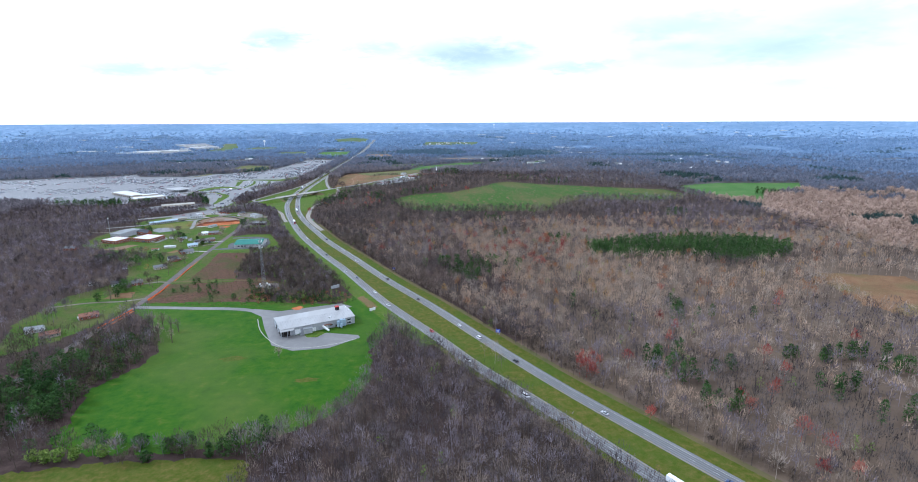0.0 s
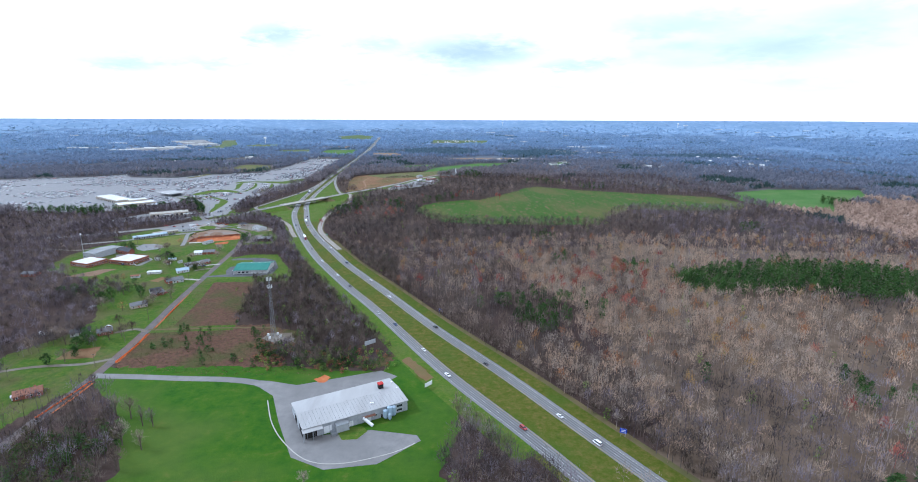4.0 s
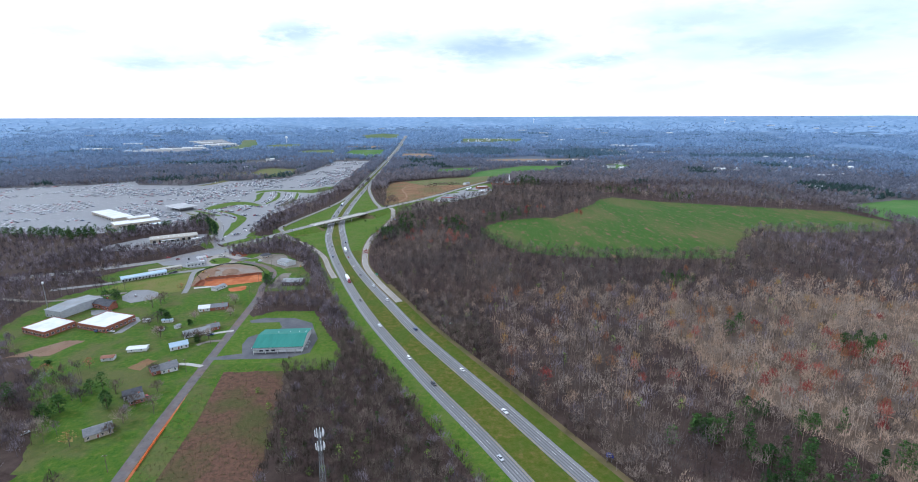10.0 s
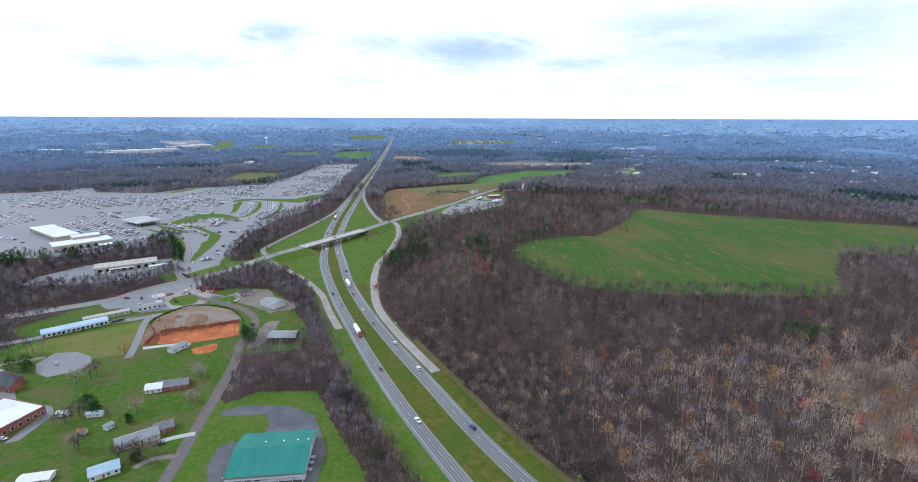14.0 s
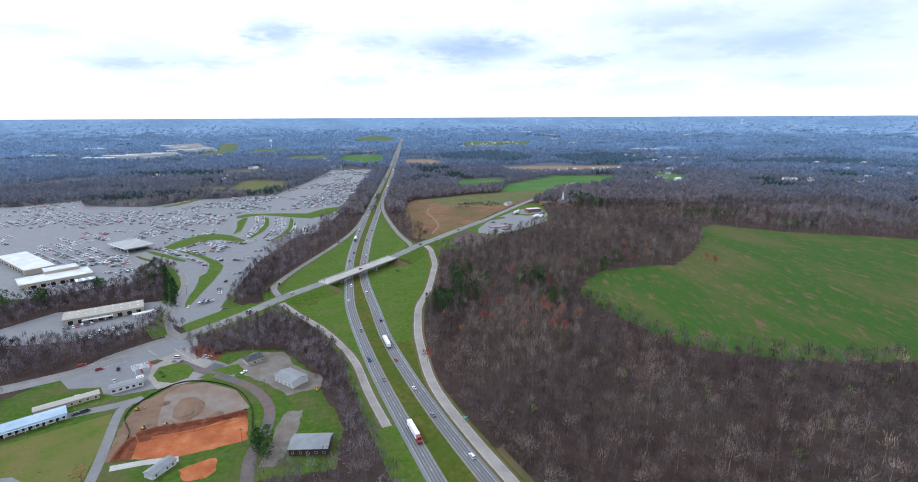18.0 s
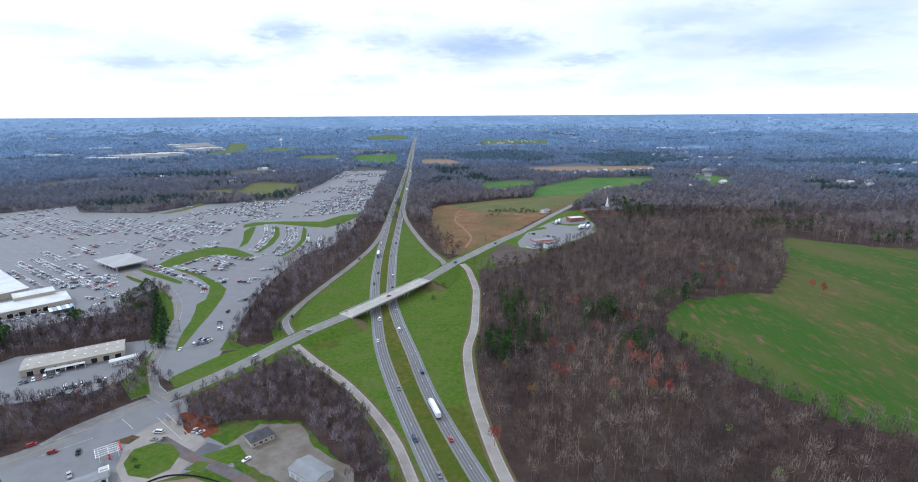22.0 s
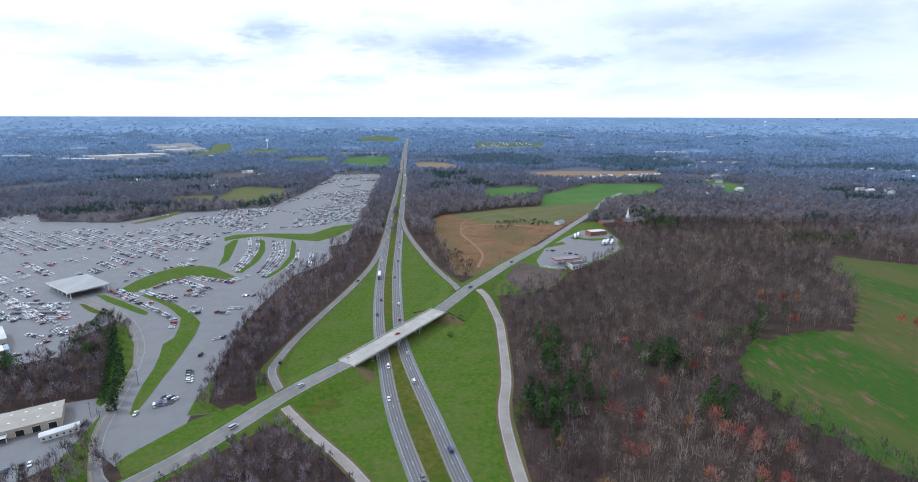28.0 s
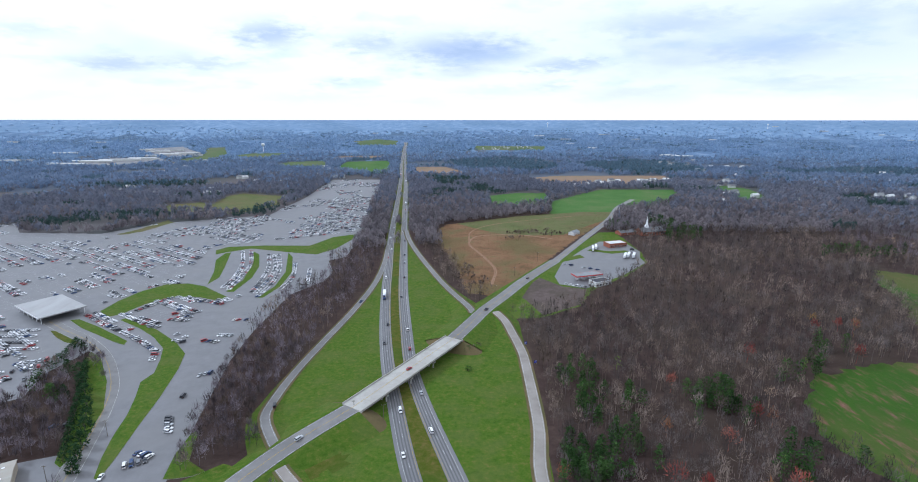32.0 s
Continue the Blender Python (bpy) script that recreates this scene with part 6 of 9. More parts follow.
# ---- houses along the lane
HW = lambda L: win_row("S", L, max(3, int(L / 3)), 1.0, 1.2, 0.9, skip=(1,))
HD = [("S", -0.5, 1.0, 2.0, 0.1, M_BRICK)]
for hx, hy, ha, hl, hw_, mt, rf, lab in (
        (-72, -30, 30, 12, 8, M_SIDING, M_BLUEROOF, "small white house with a pale blue roof"),
        (-69, -6, 32, 19, 9, M_SIDING, M_GREYROOF, "long white house with a grey roof"),
        (-60, 3, 32, 9, 8, M_BRICK, M_SHINGLE, "brick house wing with a grey shingle roof"),
        (-66, -65, 40, 16, 9, M_BRICK, M_SHINGLE, "brick ranch house with a grey shingle roof"),
        (-74, 49, 12, 17, 9, M_BRICK, M_SHINGLE, "brick ranch house with a grey roof"),
        (-84, 46, 12, 9, 8, M_SIDING, M_WHITEROOF, "white carport house with a flat-pitched roof"),
        (-66, -137, 35, 13, 9, M_TANWALL, M_SHINGLE, "cream house with a grey shingle roof"),
        (-69, -98, 35, 10, 8, M_SIDING, M_DARKSHINGLE, "white house with a charcoal roof"),
        (-63, -105, 35, 8, 7, M_BRICK, M_SHINGLE, "small brick house with a grey roof"),
        (-62, -66, 30, 10, 7, M_SIDING, M_SHINGLE, "small white house with a grey roof"),
        (-81, -196, 30, 13, 8, M_SIDING, M_DARKSHINGLE, "white house with a dark roof under trees"),
        (-62, -197, 30, 10, 7, M_BRICK, M_SHINGLE, "brick house with a grey roof under trees"),
        (-56, -290, 30, 14, 9, M_BRICK, M_BROWNSHINGLE, "brick house with a red-brown roof"),
        (-63, -329, 30, 13, 8, M_TANWALL, M_BROWNSHINGLE, "tan house with a brown roof"),
        (-82, -318, 20, 12, 7, M_SIDING, M_GREYROOF, "white house with a grey roof"),
        (-228, -30, 0, 14, 9, M_BRICK, M_SHINGLE, "brick house with a grey roof at the wood edge")):
    building("house", hx, hy, ha, hl, hw_, 2.8, 1.9, mt, rf, lab, "house", windows=HW(hl), doors=HD, chimney=(hl / 4, 0.6, 5.4) if mt is M_BRICK else None, group="houses along the lane")
for hx, hy, ha, hl, hw_, rf, lab in ((-100, -33, 8, 13, 6, M_WHITEROOF, "white mobile home with a white roof"), (-113, -47, 10, 8, 5, M_BROWNSHINGLE, "low shed with a rusty roof"),
                                     (-101, 3, 5, 4, 3, M_BROWNSHINGLE, "small brown garden shed"), (-90, 7, 60, 4, 3.4, M_GREYROOF, "small grey garden shed"),
                                     (-108, -194, 25, 7, 4, M_WHITEROOF, "white garden shed on a lawn"), (-104, 20, 5, 8, 3, M_BLUEROOF, "blue-grey lean-to shed by a garden"), (-122, 22, 0, 5, 3, M_WHITEROOF, "white tool shed on a lawn"),
                                     (-60, -294, 30, 5, 3.6, M_WHITEROOF, "white storage shed beside a house")):
    building("shed", hx, hy, ha, hl, hw_, 2.3, 0.7, M_SIDING, rf, lab, "shed", windows=win_row("S", hl, 2, 0.8, 0.8), group="sheds among the houses")

# ---- shops and building site
bl = building("blue_roof_shops", -189, 147, 36, 42, 10, 3.6, 0.9, M_SIDING, M_BLUEROOF, "long low shop row with a pale blue roof", "building", windows=win_row("S", 42, 14, 1.6, 1.6, 0.8), doors=[("S", -20 + 6 * i, 1.2, 2.1, 0.1, M_DARKDOOR) for i in range(7)])
for i in range(10):
    part("porch_post", Geo().box(-20.5 + 4.5 * i, -20.3 + 4.5 * i, -6.6, -6.4, 0, 3.0), M_TRIM, bl)
part("porch_roof", Geo().box(-21, 21, -6.8, -5.0, 3.0, 3.15), M_BLUEROOF, bl)
building("long_shed", -178, 170, 34, 32, 6, 3.2, 0.5, M_TANWALL, M_TANROOF, "long low tan shed beside the road", windows=win_row("S", 32, 8))
building("pale_store", -153, 188, 32, 18, 7, 3.4, 0.5, M_SIDING, M_GREYROOF, "low pale store with a grey roof", windows=win_row("S", 18, 5, 1.8, 1.5))
building("kiosk", -148, 195, 32, 4, 4, 3.4, 0.3, M_SIDING, M_WHITEROOF, "small white kiosk with a flat roof", roof="flat")
fc = thing("fuel_canopy", -154, 209, 35, "bare steel frame of a small fuel canopy", "canopy")
for i in range(5):
    part("beam", Geo().box(-5.5, 5.5, -4 + 2 * i - 0.12, -4 + 2 * i + 0.12, 4.4, 4.7), M_TRIM, fc)
for s in (-5.4, 0, 5.4):
    part("cross_beam", Geo().box(s - 0.15, s + 0.15, -4.1, 4.1, 4.1, 4.4), M_TRIM, fc)
part("fascia", Geo().box(4.9, 5.6, -4.2, 4.2, 3.9, 4.8), M_REDPAINT, fc, "red canopy fascia")
for px_, py_ in ((-4, -2.5), (-4, 2.5), (4, -2.5), (4, 2.5)):
    part("post", Geo().cyl((px_, py_, 0), (px_, py_, 4.1), 0.15, 0.15, 6), M_TRIM, fc)
for py_ in (-2.0, 2.0):
    part("fuel_pump", Geo().box(-0.4, 0.4, py_ - 0.3, py_ + 0.3, 0.1, 1.7), M_REDPAINT, fc)
building("dark_roof_office", -82, 217, 38, 12, 9, 3.2, 2.4, M_TANWALL, M_DARKSHINGLE, "small office with a charcoal hipped roof", "building", roof="hip", windows=win_row("S", 12, 4), doors=HD)
lb = building("pale_garage", -49, 186, -40, 18, 12, 4.2, 1.4, M_SIDING, M_GREYROOF, "pale metal garage with roll doors", "building", doors=[("S", -6 + 4 * i, 2.8, 2.8, 0.1, M_GREYWALL) for i in range(4)])
building("brown_shop", -23, 114, -3, 20, 13, 3.8, 1.6, M_BROWNWALL, M_GREYROOF, "brown brick shop with a grey metal roof", "building", windows=win_row("S", 20, 5), doors=HD)
building("site_cottage", -94, 103, 62, 13, 6, 2.8, 1.0, M_SIDING, M_GREYROOF, "pale cottage with a grey roof beside the site", "house", windows=HW(12))


def machine(x, y, ang, label="yellow tracked excavator on raw clay"):
    ob = thing("excavator", x, y, ang, label, "excavator", "machines on the building site")
    part("body", Geo().box(-1.6, 1.4, -1.2, 1.2, 0.9, 2.1), M_MACHINE, ob)
    part("cab", Geo().box(0.2, 1.5, -1.1, 0.0, 2.1, 3.3, taper=0.1), M_PANE, ob)
    for s in (-1.25, 0.75):
        part("track", Geo().box(-1.9, 1.9, s, s + 0.5, 0, 0.8), M_RUBBER, ob)
    part("boom", Geo().cyl((1.2, 0.3, 1.8), (4.2, 0.3, 4.4), 0.3, 0.22, 6), M_MACHINE, ob)
    part("arm", Geo().cyl((4.2, 0.3, 4.4), (5.8, 0.3, 1.4), 0.2, 0.15, 6), M_MACHINE, ob)
    part("bucket", Geo().box(5.4, 6.4, -0.2, 0.8, 0.5, 1.5, taper=0.15), M_STEEL, ob)
    ob.scale = (0.62, 0.62, 0.62)


for a in ((-120, 140, 70), (-109, 142.5, 20), (-30, 172, 100), (-133, 160, 20)):
    machine(*a)


def heap(x, y, rx, ry, h, ang, mt, label):
    """An irregular mound of spoil."""
    g = Geo()
    n, rings = 16, 5
    rng = np.random.RandomState(int(abs(x * 7 + y)))
    for i in range(rings):
        q = 1 - i / rings
        for k in range(n):
            a = 2 * math.pi * k / n
            w = 1 + rng.uniform(-0.14, 0.14)
            g.v.append((math.cos(a) * rx * q * w, math.sin(a) * ry * q * w, h * (1 - q ** 1.6) + rng.uniform(-0.1, 0.1) * h * 0.5))
    g.v.append((0, 0, h))
    for i in range(rings - 1):
        for k in range(n):
            g.f.append((i * n + k, i * n + (k + 1) % n, (i + 1) * n + (k + 1) % n, (i + 1) * n + k))
    for k in range(n):
        g.f.append(((rings - 1) * n + k, (rings - 1) * n + (k + 1) % n, rings * n))
    g.m = [0] * len(g.f)
    ob = part("dirt_mound", g, mt)
    ob.matrix_basis = pose(x, y, h1(x, y), 0, 0, ang)
    tagged(ob, label, "heap", "heaps on the building site")


def ridge(name, pts, half, h, mt, label):
    """A ragged bank of dug clay along a line."""
    line = curve(pts, 2.2)
    rng = np.random.RandomState(len(pts) + int(abs(pts[0][0])))
    nr = normals(line)
    v, f = [], []
    for k in range(len(line)):
        e = 0.15 if k in (0, len(line) - 1) else 1.0
        for o, z in ((-half, -0.1), (-half * 0.45, h * 0.8), (half * 0.1, h), (half * 0.6, h * 0.45), (half, -0.1)):
            q = line[k] + nr[k] * (o + rng.uniform(-0.3, 0.3))
            v.append((q[0], q[1], h1(q[0], q[1]) + (z * e * rng.uniform(0.7, 1.15) if z > 0 else z)))
    for k in range(len(line) - 1):
        for c in range(4):
            a = k * 5 + c
            f.append((a, a + 1, a + 6, a + 5))
    tagged(mesh_object(name, v, f, mt), label, "bank", "banks of the clay pit", "structure")


ridge("pit_bank_north", [(-121, 134), (-108, 139.5), (-95, 142), (-80, 146.5), (-67, 152)], 2.6, 2.0, M_REDBANK, "ragged dark red clay bank of the pit")
ridge("pit_bank_west", [(-121, 112), (-122.5, 122), (-122, 133)], 2.0, 1.6, M_REDBANK, "ragged dark red clay bank of the pit")
ridge("pit_step", [(-112, 131), (-96, 134), (-80, 140), (-70, 146)], 1.4, 0.8, M_CLAY, "low orange clay step in the pit")
heap(-103, 158, 9, 14, 3.0, 20, M_DIRT, "grey-brown heap of spoil on graded dirt")
heap(-84, 150, 4, 5, 1.4, 0, M_DIRT, "low heap of graded dirt")
heap(-120, 166, 3.5, 3, 1.4, 40, M_DIRT, "low heap of graded dirt")
heap(-114, 233, 3, 4, 1.0, 0, M_REDBANK, "heap of raw red clay")


def fence(name, pts, h, mt, label, post_mat=None, gap=3.0, sag=0.0):
    line = curve(pts, gap)
    root = thing(name, line[0][0], line[0][1], 0, label, "fence")
    m = root.matrix_basis.inverted()
    for i in range(len(line) - 1):
        a, b = line[i], line[i + 1]
        g = Geo()
        za, zb = h1(*a), h1(*b)
        d = normals(line)[i] * 0.06
        q = [m @ Vector((p[0] + s * d[0], p[1] + s * d[1], z + e)) for p, z in ((a, za), (b, zb)) for s in (-1, 1) for e in (0.05, h)]
        g.add(q, [(0, 1, 5, 4), (2, 6, 7, 3), (1, 3, 7, 5), (0, 2, 3, 1), (4, 5, 7, 6)])
        part("panel", g, mt, root)
        part("post", Geo().cyl(m @ Vector((a[0], a[1], za)), m @ Vector((a[0], a[1], za + h + 0.25)), 0.07, 0.07, 5), post_mat or M_WOODPOLE, root)


fence("orange_barrier", [(-34, -318), (-29.5, -290), (-27.5, -275)], 1.2, M_ORANGE, "orange plastic barrier fence beside the lane")
fence("orange_barrier", [(-26.5, -250), (-26, -240), (-26, -222), (-28, -203)], 1.2, M_ORANGE, "orange plastic barrier fence beside the lane")
fence("orange_barrier", [(-29, -170), (-31, -150), (-32, -135)], 1.2, M_ORANGE, "orange plastic barrier fence beside the lane")
fence("silt_fence", [(-121, 113), (-125, 135), (-136, 152), (-136, 168), (-124, 189), (-106, 191), (-82, 179), (-66, 156), (-57, 126)], 0.9, M_BLACKFENCE, "black silt fence round the building site")
fence("silt_fence", [(-112, 140), (-87, 145), (-68, 154)], 0.9, M_BLACKFENCE, "black silt fence along the clay pit")
for nm_, pts_ in (("clay_strip_a", [(-32, -330), (-27.5, -300), (-26, -278)]), ("clay_strip_b", [(-26, -250), (-26.5, -225), (-28, -200)]), ("clay_strip_c", [(-28.5, -190), (-31, -160), (-34, -125), (-37, -95)])):
    tagged(ribbon(nm_, curve(pts_, 5), -0.4, 1.2, 0.11, M_CLAY), "strip of dug orange clay beside the lane", "ground", kind="structure")

# ---- car park buildings
cn = thing("auction_canopy", -337, 562, -40, "huge flat white drive-through canopy", "canopy")
part("roof", Geo().box(-27, 27, -17.5, 17.5, 5.4, 6.3), M_METALROOF, cn)
part("fascia", Geo().box(-27.1, 27.1, -17.7, -17.5, 5.2, 6.3), M_TRIM, cn)
part("hall", Geo().box(-25, 10, -4, 15, 0, 5.4), M_GREYWALL, cn)
for px_ in (-25, -15, -5, 5, 15, 25):
    for py_ in (-15.5, 15.8):
        part("post", Geo().cyl((px_, py_, 0), (px_, py_, 5.4), 0.3, 0.3, 8), M_TRIM, cn)
building("auction_hall", -345, 425, 40, 62, 30, 6.0, 0.4, M_TANWALL, M_WHITEROOF, "large auction hall with a flat white roof", roof="flat", windows=win_row("S", 62, 12, 2.0, 1.6), doors=[("S", -20 + 8 * i, 4, 3.6, 0.1, M_DARKDOOR) for i in range(5)])
building("auction_wing", -420, 492, -41, 100, 28, 5.6, 0.4, M_TANWALL, M_WHITEROOF, "long auction wing with a flat white roof", roof="flat", windows=win_row("S", 100, 16, 2.0, 1.6), doors=[("S", -40 + 10 * i, 4, 3.6, 0.1, M_DARKDOOR) for i in range(9)])
building("auction_upper", -352, 446, 40, 30, 16, 9.0, 0.4, M_TANWALL, M_WHITEROOF, "raised block with a flat white roof", roof="flat")
gy = building("grey_workshop", -238, 320, 27, 58, 21, 5.0, 1.2, M_TANWALL, M_TANROOF, "long workshop with a weathered cream metal roof", "building", doors=[("S", -24 + 7 * i, 3.6, 3.4, 0.1, M_DARKDOOR) for i in range(8)])
for i in range(9):
    for j in (-1, 1):
        part("skylight", Geo().box(-26 + 6.3 * i, -24.8 + 6.3 * i, j * 4.6 - 0.5, j * 4.6 + 0.5, 5.5, 6.05), M_TRIM, gy)
part("lean_to", Geo().box(-16, 6, -14.5, -10.7, 2.9, 3.15), M_WHITEROOF, gy)
for i in range(5):
    part("lean_to_post", Geo().box(-15.8 + 5.4 * i, -15.5 + 5.4 * i, -14.4, -14.1, 0, 2.9), M_TRIM, gy)
building("white_trailer_office", -203, 315, 33, 17, 4.5, 3.2, 0.4, M_SIDING, M_WHITEROOF, "long white trailer office", "building", windows=win_row("S", 17, 6, 1.0, 1.0))
cc = thing("blue_awning", -312, 420, 40, "pale blue striped car wash awning", "awning")
for i in range(6):
    part("awning_strip", Geo().box(-9 + 3 * i, -6.3 + 3 * i, -6, 6, 3.0, 3.2), M_BLUEROOF if i % 2 else M_TRIM, cc)
for px_, py_ in ((-8.5, -5.5), (-8.5, 5.5), (8.5, -5.5), (8.5, 5.5)):
    part("post", Geo().cyl((px_, py_, 0), (px_, py_, 3.0), 0.12, 0.12, 6), M_TRIM, cc)

# ---- filling station, church and houses to the north-east
gc = thing("station_canopy", 157, 585, 12, "red-edged filling station canopy", "canopy")
part("roof", Geo().box(-15, 15, -6, 6, 4.6, 5.5), M_REDPAINT, gc)
part("roof_top", Geo().box(-14.5, 14.5, -5.5, 5.5, 5.5, 5.6), M_GREYROOF, gc, "grey canopy top")
for px_ in (-11, -4, 4, 11):
    for py_ in (-3, 3):
        part("post", Geo().cyl((px_, py_, 0), (px_, py_, 4.6), 0.2, 0.2, 6), M_TRIM, gc)
    part("fuel_pump", Geo().box(px_ - 0.6, px_ + 0.6, -0.4, 0.4, 0.1, 1.8), M_TRIM, gc)
building("station_shop", 164, 567, 20, 19, 11, 4.2, 0.3, M_SIDING, M_DARKSHINGLE, "white filling station shop with a dark flat roof", roof="flat", windows=win_row("S", 19, 5, 2.2, 1.8, 0.6))
building("diner", 232, 695, 12, 24, 14, 4.6, 0.3, M_BRICK, M_WHITEROOF, "red-walled diner with a white roof", roof="flat", windows=win_row("S", 24, 7, 1.8, 1.6, 0.8))
ch = building("church", 305, 752, 10, 36, 18, 5.0, 4.5, M_BRICK, M_SHINGLE, "brick church with a grey roof and white steeple", "church", windows=win_row("S", 36, 8, 1.2, 2.4))
part("tower", Geo().box(-8, -4, -2, 2, 5, 12), M_TRIM, ch, "white steeple tower")
part("spire", Geo().cyl((-6, 0, 12), (-6, 0, 24), 2.0, 0.05, 8), M_TRIM, ch, "white pointed spire")
building("church_hall", 272, 755, 10, 24, 14, 3.6, 2.6, M_BRICK, M_SHINGLE, "brick parish hall with a grey roof", windows=win_row("S", 24, 6))
building("white_house", 204, 768, 40, 14, 9, 3.6, 2.4, M_SIDING, M_GREYROOF, "white house with a porch by the road", "house", windows=HW(14), doors=HD)
building("far_barn", 565, 1006, 5, 26, 12, 4.0, 2.5, M_SIDING, M_WHITEROOF, "distant white barn on green pasture", "barn")
building("far_barn", 1035, 196, -25, 30, 14, 4.0, 2.5, M_BRICK, M_WHITEROOF, "distant white-roofed barn among bare woods", "barn")
for tx_, ty_, ts_ in ((-631, 2420, 0.86), (887, 3374, 0.62), (2029, 2878, 0.62)):
    wtw = thing("water_tower", tx_, ty_, 0, "pale distant water tower", "water tower", "distant water towers")
    part("shaft", Geo().cyl((0, 0, 0), (0, 0, 34 * ts_), 2.2 * ts_, 1.8 * ts_, 10), M_TRIM, wtw)
    part("tank", Geo().cyl((0, 0, 30 * ts_), (0, 0, 36 * ts_), 2 * ts_, 9 * ts_, 14).cyl((0, 0, 36 * ts_), (0, 0, 42 * ts_), 9 * ts_, 9 * ts_, 14).cyl((0, 0, 42 * ts_), (0, 0, 46 * ts_), 9 * ts_, 1.5 * ts_, 14), M_TRIM, wtw)
lake = tagged(drape("lake", [(1500, 1080), (1560, 1130), (1700, 1150), (1760, 1080), (1640, 1050)], 0.5, material("still_water", [(0.25, 0.30, 0.36), (0.30, 0.35, 0.40)], rough=0.05, scale=0.02, spec=0.6)), "still pale lake in the distance", "water", kind="structure")
rngh = np.random.RandomState(21)
FARH = [(520, 1320, 160, 70, 26), (860, 1180, 240, 200, 34), (1250, 1000, 200, 180, 16), (-420, 1650, 160, 220, 16), (-700, 1900, 150, 200, 8), (1000, 1700, 120, 260, 22), (1400, 1350, 200, 160, 18), (1050, 700, 180, 60, 6), (-560, 1330, 130, 60, 12)]
for cx_, cy_, rx_, ry_, n_ in FARH:
    for _ in range(n_):
        a, b = cx_ + rngh.uniform(-rx_, rx_), cy_ + rngh.uniform(-ry_, ry_)
        big_ = rngh.uniform(0, 1) < 0.2
        building("far_house", a, b, rngh.uniform(-40, 40), 26 if big_ else 15, 15 if big_ else 9, 5.5, 3.2, M_SIDING, [M_WHITEROOF, M_GREYROOF, M_SHINGLE][rngh.randint(3)], "distant pale house among trees", "house", group="distant houses")
for a, b, l in ((-1121, 2453, 90), (-1044, 2395, 120), (-1008, 2449, 130), (-921, 2360, 140), (-968, 2307, 110), (-883, 2294, 120), (-1013, 2255, 70), (-1165, 1982, 160), (-1128, 2066, 170), (-1062, 2115, 170), (-1002, 2163, 140), (-1354, 2299, 130), (-1406, 2054, 130), (-1366, 2067, 120), (-1724, 2567, 90), (-1411, 2654, 80), (-210, 1566, 34), (-192, 3199, 70), (1062, 2145, 90), (1098, 2105, 110), (741, 3015, 120), (846, 2856, 110), (1114, 2988, 130), (1201, 2762, 80), (2111, 2925, 90), (2202, 2671, 110), (1550, 2627, 70), (861, 2481, 60), (812, 2669, 60), (2317, 2444, 70), (2565, 2352, 110), (2281, 2254, 60)):
    sc_ = min(1.0, 2300.0 / math.hypot(a, b + 236)) ** 2
    building("far_shed", a, b, rngh.uniform(-12, 12), l * sc_, 26 * sc_, 7 * sc_, 1.6 * sc_, M_SIDING, M_WHITEROOF if rngh.uniform() < 0.6 else M_GREYROOF, "distant long white industrial shed", "building", group="distant sheds")
(tl0, tl1), (tl2, tl3) = TRAILERS[0], TRAILERS[2]
for i in range(26):
    building("far_house", tl0 + (tl2 - tl0) * (0.06 + 0.88 * rngh.uniform()), (tl1 + tl3) / 2 + rngh.uniform(-70, 70), rngh.uniform(60, 80), 13, 5, 3.0, 0.8, M_SIDING, M_WHITEROOF, "distant white mobile home on grass", "house", group="distant mobile homes")

# ---- tower, signs, poles
tw = thing("cell_tower", 72, -214, 15, "grey lattice cell tower with white antennas", "tower")
HT = 49.0
legs = [(math.cos(a) , math.sin(a)) for a in (0.5, 2.6, 4.7)]
for lx, ly in legs:
    part("leg", Geo().cyl((lx * 2.2, ly * 2.2, 0), (lx * 0.5, ly * 0.5, HT), 0.13, 0.09, 5), M_LATTICE, tw)
for i in range(16):
    z0, z1 = HT * i / 16, HT * (i + 1) / 16
    r0, r1 = 2.2 - 1.7 * i / 16, 2.2 - 1.7 * (i + 1) / 16
    for j in range(3):
        a, b = legs[j], legs[(j + 1) % 3]
        part("brace", Geo().cyl((a[0] * r0, a[1] * r0, z0), (b[0] * r1, b[1] * r1, z1), 0.06, 0.06, 4).cyl((b[0] * r0, b[1] * r0, z0), (a[0] * r1, a[1] * r1, z1), 0.06, 0.06, 4), M_LATTICE, tw)
for z in (47.5, 41.5):
    part("platform", Geo().cyl((0, 0, z - 1.2), (0, 0, z - 1.05), 1.6, 1.6, 12), M_LATTICE, tw)
    for k in range(9):
        a = 2 * math.pi * k / 9
        part("antenna", Geo().box(1.75 * math.cos(a) - 0.17, 1.75 * math.cos(a) + 0.17, 1.75 * math.sin(a) - 0.17, 1.75 * math.sin(a) + 0.17, z - 1.3, z + 1.0), M_TRIM, tw)
for bx, by in ((3, 2), (-4, 3), (-3, -4), (5, -3)):
    part("equipment_cabinet", Geo().box(bx - 0.8, bx + 0.8, by - 0.5, by + 0.5, 0, 1.9), M_TRIM, tw)


